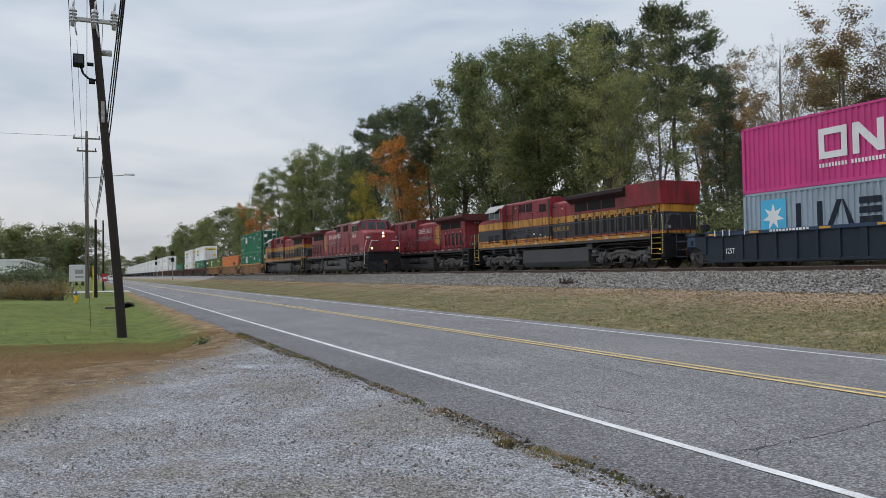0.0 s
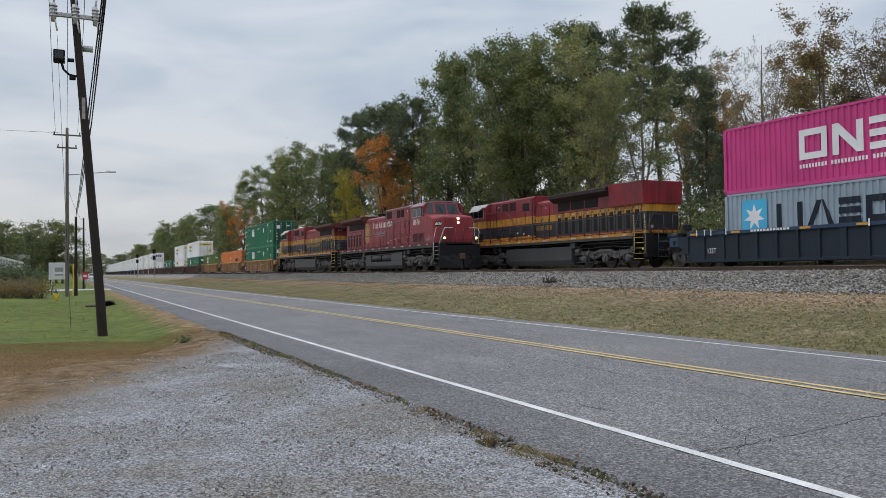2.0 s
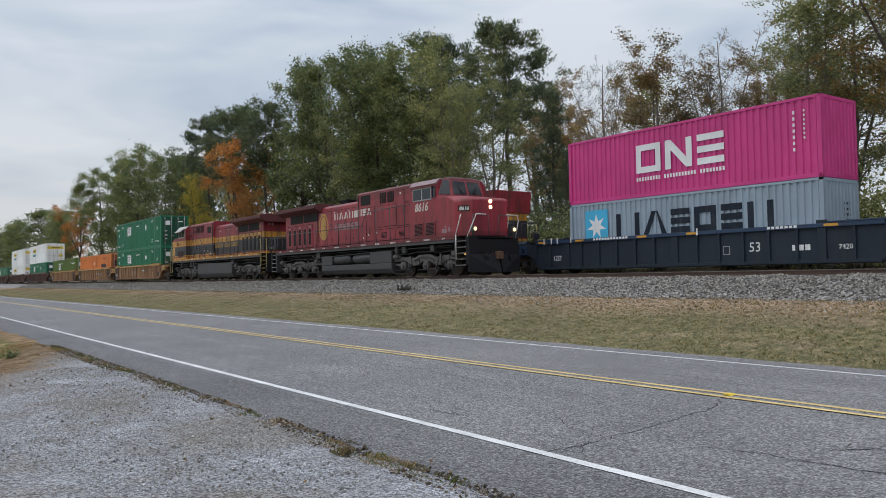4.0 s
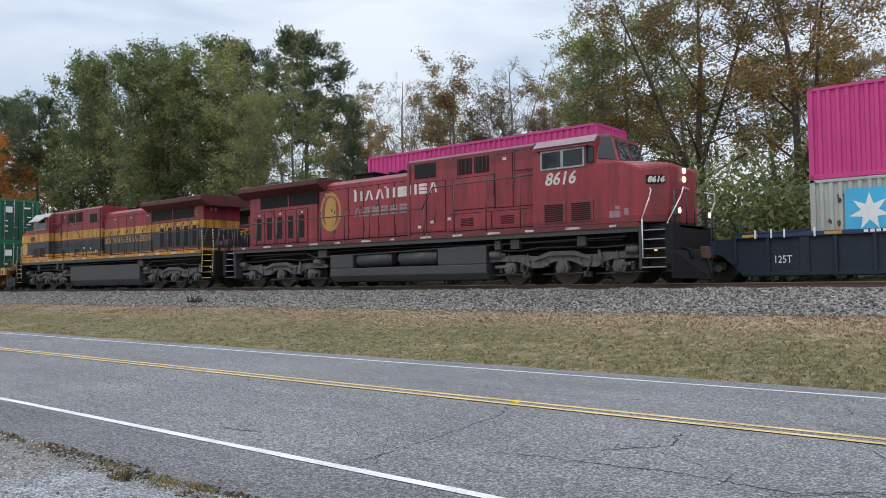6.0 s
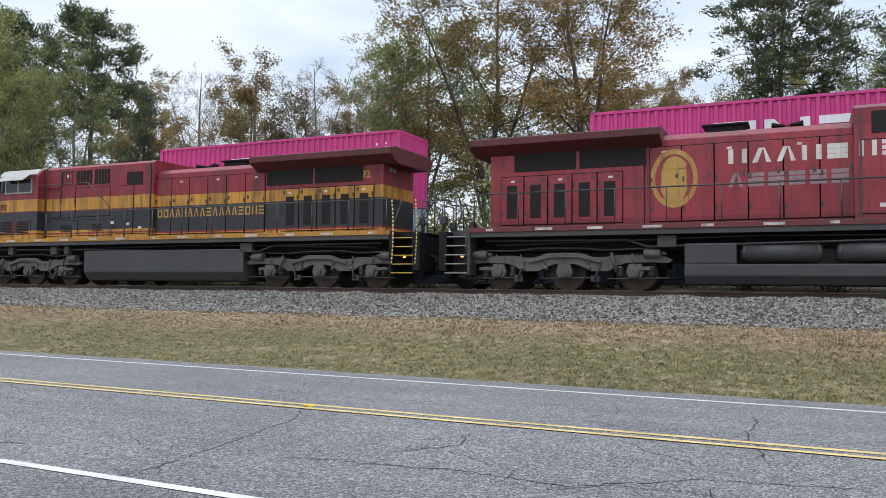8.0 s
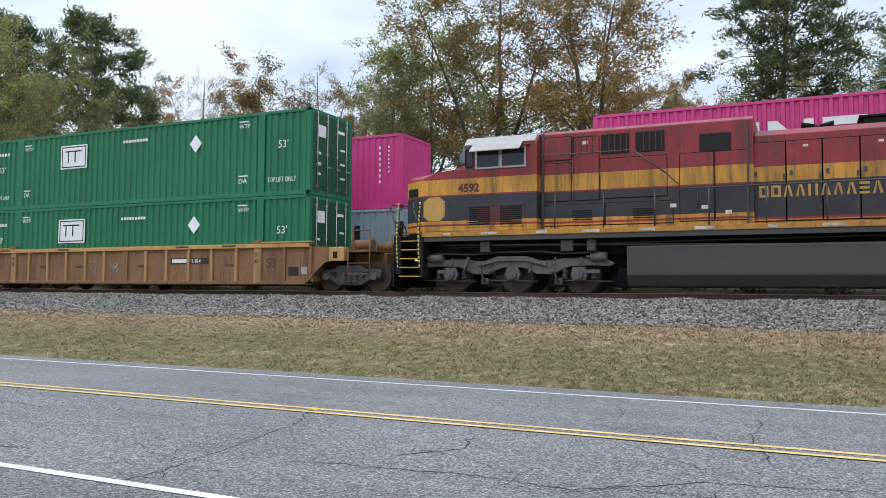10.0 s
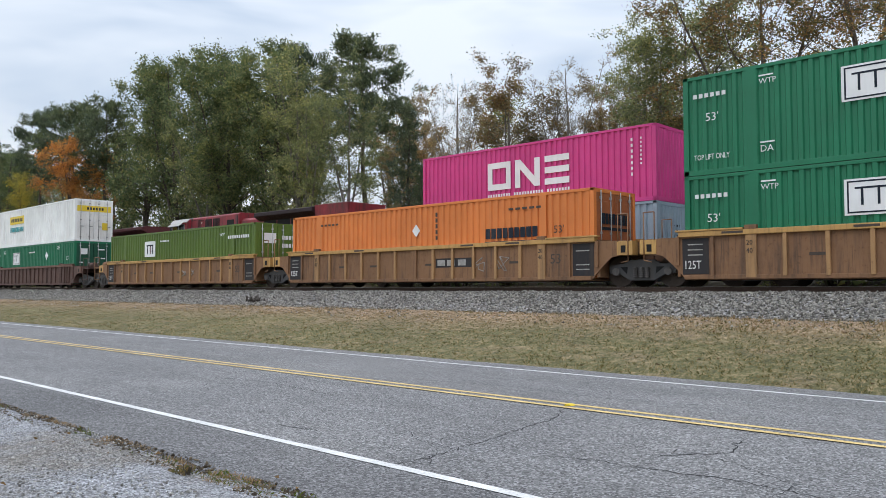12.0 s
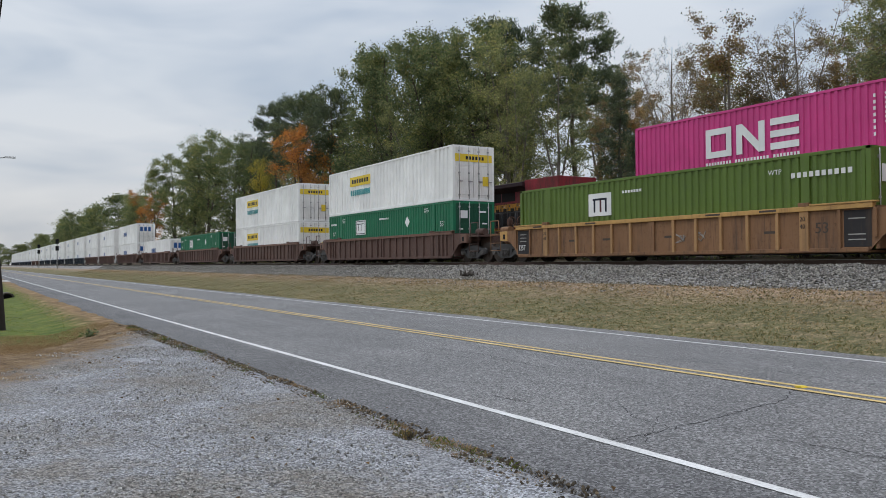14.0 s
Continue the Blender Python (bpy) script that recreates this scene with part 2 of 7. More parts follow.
def ground_z(x, y):
    if y >= 12.2:
        return lerp_table(y, BANK) + wob(x, y, 0.35, 0.07) * (1 if 13 < y < 19 else 0.2)
    if y > 3.7:
        return -0.06
    k = min(1.0, max(0.0, (-15.0 - x) / 6.0))
    # the driveway crosses the ditch on a low causeway
    b = max(0.0, 1 - max(0.0, abs(x + 92.5) - 5) / 4)
    z = (1 - k) * -0.05 + k * (lerp_table(y, LAWN) + wob(x, y, 0.3, 0.05))
    return z * (1 - b) - 0.03 * b if y > -15 else z


def ground_material():
    m, n, l, b = shader("ground_cover", 0.95)
    g = n.new("ShaderNodeNewGeometry")
    pos = g.outputs["Position"]
    sep = n.new("ShaderNodeSeparateXYZ")
    l.new(pos, sep.inputs[0])
    big = noise_node(n, l, 0.35, 5, 0.6, vec=pos)
    mid = noise_node(n, l, 2.2, 5, 0.65, vec=pos)
    fine = noise_node(n, l, 14.0, 6, 0.75, vec=pos)
    streaks = noise_node(n, l, 1.0, 5, 0.7, vec=pos, stretch=(0.8, 1.0, 1.4))

    def span(v, lo, hi, wobble=0.0, src=None):
        if wobble:
            a = n.new("ShaderNodeMath")
            a.operation = "MULTIPLY_ADD"
            l.new(src, a.inputs[0])
            a.inputs[1].default_value = wobble
            s = n.new("ShaderNodeMath")
            s.operation = "ADD"
            l.new(v, a.inputs[2])
            v = a.outputs[0]
        r = n.new("ShaderNodeMapRange")
        r.inputs["From Min"].default_value, r.inputs["From Max"].default_value = lo + wobble / 2, hi + wobble / 2
        l.new(v, r.inputs["Value"])
        return r.outputs[0]

    hair = noise_node(n, l, 46.0, 4, 0.8, vec=pos)
    blend = mix_node(n, l, 0.5, mid, mix_node(n, l, 0.55, fine, hair))
    lawn = ramp_node(n, l, blend, [(0.40, (0.038, 0.064, 0.003)), (0.50, (0.082, 0.115, 0.007)), (0.60, (0.150, 0.148, 0.022))])
    dry = ramp_node(n, l, blend, [(0.40, (0.085, 0.050, 0.020)), (0.5, (0.19, 0.115, 0.048)), (0.60, (0.33, 0.24, 0.13))])
    # tufts on the bank lean downhill, so their grain runs that way
    tuft = noise_node(n, l, 1.0, 5, 0.7, vec=pos, stretch=(5.0, 3.2, 3.0))
    thatch = noise_node(n, l, 1.0, 4, 0.75, vec=pos, stretch=(20.0, 13.0, 9.0))
    turf = mix_node(n, l, 0.55, tuft, thatch)
    olive = ramp_node(n, l, turf, [(0.40, (0.033, 0.038, 0.010)), (0.46, (0.085, 0.085, 0.026)), (0.53, (0.138, 0.120, 0.048)), (0.60, (0.31, 0.24, 0.13))])
    straw = ramp_node(n, l, turf, [(0.40, (0.105, 0.072, 0.042)), (0.5, (0.245, 0.172, 0.105)), (0.60, (0.44, 0.33, 0.22))])
    wood = ramp_node(n, l, blend, [(0.34, (0.040, 0.032, 0.018)), (0.66, (0.115, 0.08, 0.042))])
    x, y = sep.outputs["X"], sep.outputs["Y"]
    # lawn turns dry towards the lot and along the road
    left = mix_node(n, l, span(x, -23.0, -19.5, 5.0, big), lawn, dry)
    left = mix_node(n, l, span(y, 2.4, 3.3, 0.9, mid), left, dry)
    # bank: straw at the foot of the stones and in drifts, olive between
    band = span(y, 15.9, 18.6, 4.0, streaks)
    bank = mix_node(n, l, band, olive, straw)
    patch = ramp_node(n, l, streaks, [(0.50, (0, 0, 0)), (0.68, (0.45, 0.45, 0.45))])
    bank = mix_node(n, l, patch, bank, straw)
    c = mix_node(n, l, span(y, 8.0, 8.1), left, bank)
    c = mix_node(n, l, span(y, 30.5, 33.0), c, wood)
    tone = ramp_node(n, l, big, [(0.3, (0.82, 0.82, 0.82)), (0.7, (1.15, 1.15, 1.15))])
    c = mix_node(n, l, 1.0, c, tone, "MULTIPLY")
    l.new(c, b.inputs["Base Color"])
    bump_node(n, l, b, blend, 0.9, 0.06)
    return m


MAT["ground"] = ground_material()


def graded(a, b, fine_a, fine_b, step, growth=1.35):
    v, out, s = fine_a, [], step
    while v > a:
        s *= growth
        v -= s
        out.insert(0, max(v, a))
    v = fine_a
    while v < fine_b:
        out.append(v)
        v += step
    s = step
    while v < b:
        out.append(v)
        s *= growth
        v += s
    return out + [b]


def build_ground():
    xs = graded(-2500, 1500, -108, 12, 1.0)
    ys = graded(-1500, 2500, -12, 34, 0.6)
    sheet("ground", [[(x, y, ground_z(x, y)) for x in xs] for y in ys], MAT["ground"], "autumn grass, green lawn and dry verge with leaf litter under the trees", category="ground")


def road_z(y):
    return 0.055 - abs(y - 8.33) * 0.0150


def build_road():
    xs = graded(-900, 400, -40, 14, 0.35, 1.2)
    rows = []
    for t in (0, .012, .09, .18, .27, .36, .45, .54, .63, .72, .81, .9, .988, 1):
        row = []
        for x in xs:
            near = 3.62 + wob(x, 0, 0.9, 0.16) + wob(x, 9, 4.0, 0.06)
            far = 12.88 + wob(x, 5, 0.8, 0.10) + wob(x, 7, 3.0, 0.06)
            y = near + (far - near) * t
            row.append((x, y, road_z(y) - (0.05 if t in (0, 1) else 0.0)))
        rows.append(row)
    road = sheet("road", rows, MAT["asphalt"], "two-lane road of worn grey asphalt with fine cracks", category="road")

    def line(y, w, mat, label):
        a = [(x, y + w / 2 + wob(x, y, 1.7, 0.008), road_z(y) + 0.006) for x in xs]
        b = [(x, y - w / 2 + wob(x, y + 3, 1.7, 0.008), road_z(y) + 0.006) for x in xs]
        o = sheet("road_line", [b, a], mat, label, category="road marking")
        return o

    line(4.81, 0.11, MAT["white_line"], "solid white edge line painted on asphalt")
    line(11.98, 0.10, MAT["white_line"], "solid white edge line painted on asphalt")
    line(8.39, 0.10, MAT["yellow_line"], "yellow centre line painted on asphalt")
    line(8.66, 0.10, MAT["yellow_line"], "yellow centre line painted on asphalt")
    return road


LOT_LEFT = [(-60.0, -9.0), (-5.0, -11.0), (-1.0, -14.0), (0.8, -17.0), (2.2, -20.5), (3.4, -23.0), (4.0, -24.5)]


def beyond_lot(x, y):
    """Metres past the ragged line where the gravel gives out into dry grass."""
    return -.411 * (x + 9.07) - .912 * (y + .85)


def lot_material():
    """Crushed stone, blue-grey and brown by patches, thinning out into dry grass."""
    m, n, l, b = shader("gravel", 0.95)
    g = n.new("ShaderNodeNewGeometry")
    pos = g.outputs["Position"]
    sep = n.new("ShaderNodeSeparateXYZ")
    l.new(pos, sep.inputs[0])
    big = noise_node(n, l, 0.5, 5, 0.62, vec=pos)
    mid = noise_node(n, l, 2.6, 5, 0.65, vec=pos)
    fine = noise_node(n, l, 16.0, 6, 0.75, vec=pos)
    c = ramp_node(n, l, mix_node(n, l, 0.45, big, mix_node(n, l, 0.5, mid, fine)), [(0.36, (0.185, 0.160, 0.130)), (0.45, (0.275, 0.260, 0.240)), (0.52, (0.320, 0.324, 0.338)), (0.62, (0.46, 0.47, 0.50))])
    v = n.new("ShaderNodeTexVoronoi")
    v.inputs["Scale"].default_value = 62.0
    l.new(pos, v.inputs["Vector"])
    c = mix_node(n, l, 1.0, c, ramp_node(n, l, v.outputs["Color"], [(0.12, (0.30,) * 3), (0.55, (1.0,) * 3), (0.88, (1.75,) * 3)]), "MULTIPLY")
    dry = ramp_node(n, l, mix_node(n, l, 0.5, mid, fine), [(0.40, (0.10, 0.060, 0.026)), (0.5, (0.215, 0.135, 0.062)), (0.60, (0.35, 0.26, 0.15))])
    d = n.new("ShaderNodeVectorMath")
    d.operation = "DOT_PRODUCT"
    l.new(pos, d.inputs[0])
    d.inputs[1].default_value = (-.411, -.912, 0)
    a = n.new("ShaderNodeMath")
    a.operation = "MULTIPLY_ADD"
    l.new(mix_node(n, l, 0.55, big, mix_node(n, l, 0.5, mid, fine)), a.inputs[0])
    a.inputs[1].default_value = 6.5
    l.new(d.outputs["Value"], a.inputs[2])
    r = n.new("ShaderNodeMapRange")
    r.inputs["From Min"].default_value, r.inputs["From Max"].default_value = 4.503 + 3.0, 4.503 + 3.9
    l.new(a.outputs[0], r.inputs["Value"])
    c = mix_node(n, l, r.outputs[0], c, dry)
    l.new(c, b.inputs["Base Color"])
    bump_node(n, l, b, v.outputs["Distance"], 1.0, 0.03)
    return m


def build_lot():
    rows = []
    for y in graded(-60, 3.66, -6, 3.5, 0.3):
        x0 = lerp_table(y, LOT_LEFT) + wob(y * 3, 0, 0.5, 1.0)
        row = []
        for k in range(120):
            t = (k / 119) ** 1.3
            x = x0 + (30 - x0) * t
            yy = min(y, 3.58 + wob(x, 1, 1.1, 0.14))
            row.append((x, yy, ground_z(x, yy) + 0.054 + wob(x, yy, 0.8, 0.02) - (0.10 if k == 0 else 0.045 if y > 3.6 else 0)))
        rows.append(row)
    sheet("gravel_lot", rows, lot_material(), "crushed grey gravel lot thinning into dry grass beside the road", category="gravel")


BED = [(19.2, 0.74), (20.0, 1.06), (20.9, 1.36), (21.3, 1.40), (25.2, 1.39), (29.1, 1.40), (29.6, 1.34), (31.2, 0.74)]


def build_bed():
    xs = graded(-900, 300, -90, 14, 0.5, 1.2)
    ys = [19.2, 19.5, 19.8, 20.1, 20.4, 20.7, 20.9, 21.1, 21.3, 22.0, 23.0, 24.0, 25.2, 26.5, 28, 29.1, 29.6, 31.2]
    rows = [[(x, y, lerp_table(y, BED) + wob(x, y, 1.3, 0.05)) for x in xs] for y in ys]
    sheet("track_bed", rows, MAT["ballast"], "sloping bed of crushed grey railway ballast", category="ballast")


def build_track(name, cy):
    root = thing(name, "rusty steel rails spiked to dark wooden ties", "railway track", kind="structure")
    tie = bmesh.new()
    box(tie, -0.115, 0.115, -1.3, 1.3, -0.16, 0.0)
    tie_me = mesh_of("tie", tie, MAT["tie_wood"])
    x = -110.0
    while x < 8:
        piece("tie", tie_me, root, pose(x + random.uniform(-.02, .02), cy, RAIL - 0.16, 0, 0, random.uniform(-1, 1)))
        x += 0.53
    for side in (-1, 1):
        y = cy + side * 0.755
        bm = bmesh.new()
        section(bm, [(y - .075, RAIL - .17), (y + .075, RAIL - .17), (y + .075, RAIL - .155), (y + .012, RAIL - .13), (y + .012, RAIL - .04), (y + .036, RAIL - .03), (y + .036, RAIL - .004), (y - .036, RAIL - .004), (y - .036, RAIL - .03), (y - .012, RAIL - .04), (y - .012, RAIL - .13), (y - .075, RAIL - .155)], -900, 300)
        r = part("rail", bm, MAT["rail_steel"], root)
        bm = bmesh.new()
        box(bm, -900, 300, y - .03, y + .03, RAIL - .004, RAIL)
        part("rail_head", bm, MAT["rail_head"], r, "polished running surface")


build_ground()
build_road()
build_lot()
build_bed()
build_track("track_1", NEAR_Y)
build_track("track_2", FAR_Y)


# ---------------------------------------------------------------- paint for the trains
def banded(name, bands, rough=0.5, worn=0.4):
    """Weathered colour in level bands: (from this height up, colour)."""
    m, n, l, b = shader(name, rough)
    co = n.new("ShaderNodeTexCoord")
    sep = n.new("ShaderNodeSeparateXYZ")
    l.new(co.outputs["Object"], sep.inputs[0])
    k = n.new("ShaderNodeMath")
    k.operation = "DIVIDE"
    l.new(sep.outputs["Z"], k.inputs[0])
    k.inputs[1].default_value = 5.0
    c = ramp_node(n, l, k.outputs[0], [(z / 5.0, col) for z, col in bands], True)
    broad = noise_node(n, l, 0.5, 4)
    c = mix_node(n, l, 1.0, c, ramp_node(n, l, broad, [(0.3, (0.72,) * 3), (0.7, (1.1,) * 3)]), "MULTIPLY")
    run = noise_node(n, l, 1.0, 6, 0.7, stretch=(2.6, 2.6, 0.4))
    c = mix_node(n, l, ramp_node(n, l, run, [(0.46, (0, 0, 0)), (0.72, (worn,) * 3)]), c, (0.030, 0.022, 0.018))
    thin = noise_node(n, l, 1.0, 6, 0.75, stretch=(9.0, 9.0, 0.55))
    c = mix_node(n, l, ramp_node(n, l, thin, [(0.50, (0, 0, 0)), (0.70, (worn * .9,) * 3)]), c, (0.028, 0.018, 0.016))
    fade = noise_node(n, l, 1.4, 5, 0.65)
    c = mix_node(n, l, ramp_node(n, l, fade, [(0.54, (0, 0, 0)), (0.72, (.08,) * 3)]), c, (0.30, 0.14, 0.12))
    fine = noise_node(n, l, 11.0, 6, 0.7)
    c = mix_node(n, l, ramp_node(n, l, fine, [(0.6, (0, 0, 0)), (0.75, (0.3,) * 3)]), c, (0.05, 0.035, 0.025))
    l.new(c, b.inputs["Base Color"])
    l.new(ramp_node(n, l, fine, [(0.3, (rough * 0.8,) * 3), (0.8, (min(1, rough * 1.35),) * 3)]), b.inputs["Roughness"])
    bump_node(n, l, b, broad, 0.15, 0.02)
    return m


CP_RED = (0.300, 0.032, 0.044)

K_RED, K_YELLOW, K_BLACK = (0.27, 0.018, 0.030), (0.56, 0.27, 0.030), (0.022, 0.026, 0.036)
# one red: darker below 2.0, and in two steps above 4.14
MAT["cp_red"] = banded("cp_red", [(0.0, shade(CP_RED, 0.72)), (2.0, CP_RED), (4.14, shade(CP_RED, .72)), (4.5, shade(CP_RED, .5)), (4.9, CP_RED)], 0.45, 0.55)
MAT["kcs"] = banded("kcs", [(0.0, K_YELLOW), (1.97, K_RED), (2.03, K_YELLOW), (2.12, K_BLACK), (2.86, K_RED), (2.91, K_YELLOW), (3.36, K_RED), (4.9, K_RED)], 0.45, 0.8)
MAT["kcs_hood"] = banded("kcs_hood", [(0.0, K_YELLOW), (1.93, K_RED), (1.98, K_BLACK), (2.86, K_BLACK), (2.91, K_YELLOW), (3.30, K_RED), (4.9, K_RED)], 0.45, 0.85)
MAT["kcs_sill"] = paint("kcs_sill", (0.42, 0.20, 0.03), 0.6, (0.04, 0.03, 0.02), 0.7)
MAT["cp_sill"] = paint("cp_sill", (0.13, 0.025, 0.026), 0.6, (0.03, 0.025, 0.02), 0.8)
MAT["grime"] = paint("grime", (0.046, 0.046, 0.048), 0.5, (0.075, 0.064, 0.054), 0.5)
MAT["truck_grey"] = paint("truck_grey", (0.105, 0.098, 0.094), 0.7, (0.034, 0.029, 0.026), 0.75)
MAT["black"] = plain("black", (0.014, 0.014, 0.015), 0.6)
MAT["grille"] = plain("grille", (0.022, 0.020, 0.020), 0.7)
MAT["maroon"] = paint("maroon", (0.085, 0.014, 0.016), 0.6, (0.02, 0.016, 0.014), 0.7)
MAT["dark_hatch"] = paint("dark_hatch", (0.030, 0.017, 0.020), 0.5, (0.05, 0.045, 0.04), 0.4)
MAT["wheel"] = plain("wheel", (0.06, 0.045, 0.036), 0.6, 0.4)
MAT["tread"] = plain("tread", (0.30, 0.27, 0.25), 0.35, 1.0)
MAT["rust"] = plain("rust", (0.10, 0.05, 0.03), 0.85, 0.0, 0.35)
MAT["galv"] = plain("galv", (0.38, 0.38, 0.37), 0.5, 0.7)
MAT["off_white"] = paint("off_white", (0.60, 0.58, 0.53), 0.6, (0.20, 0.06, 0.05), 0.6)
MAT["white_paint"] = paint("white_paint", (0.74, 0.74, 0.73), 0.5, (0.35, 0.30, 0.25), 0.25)
MAT["rail_white"] = plain("rail_white", (0.62, 0.61, 0.58), 0.5)
MAT["gold"] = paint("gold", (0.42, 0.25, 0.06), 0.55, (0.12, 0.03, 0.02), 0.7)
MAT["roof_grey"] = paint("roof_grey", (0.27, 0.19, 0.20), 0.55, (0.14, 0.06, 0.05), 0.6)
MAT["pale_roof"] = paint("pale_roof", (0.36, 0.36, 0.34), 0.6, (0.22, 0.16, 0.12), 0.5)
MAT["window"] = glass("window", (0.02, 0.025, 0.03), 0.04)
MAT["headlight"] = glow("headlight", (1.0, 0.74, 0.42), 5.0)
MAT["ditch_light"] = glow("ditch_light", (1.0, 0.60, 0.22), 5.0)
MAT["step_light"] = glow("step_light", (1.0, 0.55, 0.15), 1.5)
MAT["reflector"] = plain("reflector", (0.42, 0.40, 0.38), 0.5, 0.0, 0.45, 5.0)
MAT["yellow_paint"] = paint("yellow_paint", (0.60, 0.40, 0.05), 0.55, (0.15, 0.09, 0.04), 0.5)
MAT["chain_yellow"] = plain("chain_yellow", (0.55, 0.47, 0.16), 0.5)
MAT["steel_window"] = plain("steel_window", (0.36, 0.36, 0.36), 0.45, 0.6)


MOVING, WHEELS = [], []


def stand(ob, u, cy=NEAR_Y, z=0.0, rz=0, moving=True):
    """Put a thing on the track, u metres along the train."""
    ob.matrix_world = pose(u, cy, RAIL + z, 0, 0, rz)
    if moving:
        MOVING.append((ob, u, cy, RAIL + z, rz))
    return ob


def both(a, b):
    return min(a, b), max(a, b)


def wheelset(parent, x, r, rolling, face=0.80):
    """Two flanged wheels on an axle, under the vehicle."""
    bm = bmesh.new()
    rod(bm, (0, -face, 0), (0, face, 0), 0.09, 8)
    for s in (-1, 1):
        rod(bm, (0, s * (face - .13), 0), (0, s * face, 0), r, 28)
        rod(bm, (0, s * (face - .16), 0), (0, s * (face - .13), 0), r + .028, 28)
        rod(bm, (0, s * face, 0), (0, s * (face + .05), 0), .16, 12)
        for k in range(6):
            a = k * math.pi / 3
            rod(bm, (math.cos(a) * r * .62, s * face, math.sin(a) * r * .62), (math.cos(a) * r * .62, s * (face + .012), math.sin(a) * r * .62), .05, 8)
    ob = part("wheelset", bm, MAT["wheel"], parent)
    ob.matrix_local = pose(x, 0, r)
    if rolling:
        WHEELS.append((ob, x, r, rolling))
    return ob


def loco_truck(parent, cx, rolling):
    """Three-axle truck: cast side frames, journal boxes, springs, brake gear."""
    for dx in (-1.98, 0, 1.98):
        wheelset(parent, cx + dx, 0.52, rolling)
    for s in (-1, 1):
        y = s * 1.06
        bm = bmesh.new()
        prof = [(-2.98, .84), (-2.72, .96), (-1.5, .99), (-1.15, .93), (-.6, .93), (-.3, 1.04), (.3, 1.04), (.6, .93), (1.15, .93), (1.5, .99), (2.72, .96), (2.98, .84), (2.86, .76), (2.4, .78), (1.72, .76), (1.45, .66), (1.25, .54), (.75, .54), (.52, .66), (.3, .74), (-.3, .74), (-.52, .66), (-.75, .54), (-1.25, .54), (-1.45, .66), (-1.72, .76), (-2.4, .78), (-2.86, .76)]
        prism(bm, [(cx + a, z) for a, z in prof], *both(y - s * .06, y + s * .10), .015)
        f = part("side_frame", bm, MAT["truck_grey"], parent)
        bm = bmesh.new()
        prism(bm, [(cx - 1.05, .86), (cx - .45, 1.06), (cx + .45, 1.06), (cx + 1.05, .86), (cx + 1.05, .76), (cx + .42, .92), (cx - .42, .92), (cx - 1.05, .76)], *both(y + s * .10, y + s * .17), .012)
        part("equaliser", bm, MAT["truck_grey"], parent)
        for dx in (-1.98, 0, 1.98):
            bm = bmesh.new()
            prism(bm, [(cx + dx - .17, .36), (cx + dx + .17, .36), (cx + dx + .24, .52), (cx + dx + .17, .74), (cx + dx - .17, .74), (cx + dx - .24, .52)], *both(y - s * .02, y + s * .14), .02)
            rod(bm, (cx + dx, y + s * .13, .52), (cx + dx, y + s * .22, .52), .13, 12)
            rod(bm, (cx + dx, y + s * .22, .52), (cx + dx, y + s * .25, .52), .06, 8)
            part("journal_box", bm, MAT["truck_grey"], parent)
            if dx:
                for q in (-.42, .42):
                    bm = bmesh.new()
                    for k in range(5):
                        rod(bm, (cx + dx + q, y + s * .03, .42 + k * .05), (cx + dx + q, y + s * .03, .45 + k * .05), .09, 10)
                    rod(bm, (cx + dx + q, y + s * .03, .40), (cx + dx + q, y + s * .03, .68), .06, 8)
                    part("spring", bm, MAT["grime"], parent)
        for dx in (-2.55, 2.45):
            bm = bmesh.new()
            rod(bm, (cx + dx - .22, y + s * .12, 1.02), (cx + dx + .22, y + s * .12, 1.02), .13, 12)
            rod(bm, (cx + dx + .22, y + s * .12, 1.02), (cx + dx + .36, y + s * .12, 1.02), .05, 6)
            part("brake_cylinder", bm, MAT["truck_grey"], parent)
        for dx in (-1.2, 1.05):
            bm = bmesh.new()
            rod(bm, (cx + dx, y + s * .12, .80), (cx + dx - .18, y + s * .14, .30), .035, 6)
            box(bm, cx + dx - .30, cx + dx - .06, *both(y - s * .05, y + s * .10), .24, .42, .02)
            part("brake_rigging", bm, MAT["grime"], parent)
        for dx in (-2.05, -1.3, .62, 1.9, -.62):
            bm = bmesh.new()
            rod(bm, (cx + dx, y + s * .12, 1.02), (cx + dx + .08, y + s * .13, .66), .024, 6)
            rod(bm, (cx + dx + .05, y + s * .10, .70), (cx + dx + .11, y + s * .16, .58), .045, 8)
            part("hanger", bm, MAT["truck_grey"], parent)
        for x0, x1 in ((-2.9, -1.25), (-.75, .75), (1.2, 2.9)):
            bm = bmesh.new()
            rod(bm, (cx + x0, y + s * .05, .33), (cx + x1, y + s * .05, .36), .022, 6)
            part("brake_rod", bm, MAT["grime"], parent)
        for dx in (-2.3, 2.1):
            bm = bmesh.new()
            box(bm, cx + dx - .28, cx + dx + .28, *both(y + s * .09, y + s * .16), .56, .66, .015)
            part("pedestal_tie", bm, MAT["truck_grey"], parent)
        bm = bmesh.new()
        pipe(bm, [(cx - 2.6, y + s * .1, 1.15), (cx - 1.5, y + s * .12, 1.12), (cx - .8, y + s * .12, 1.2), (cx + .6, y + s * .12, 1.18), (cx + 1.2, y + s * .1, 1.12), (cx + 2.6, y + s * .1, 1.18)], .025)
        part("sand_pipe", bm, MAT["grime"], parent)
        bm = bmesh.new()
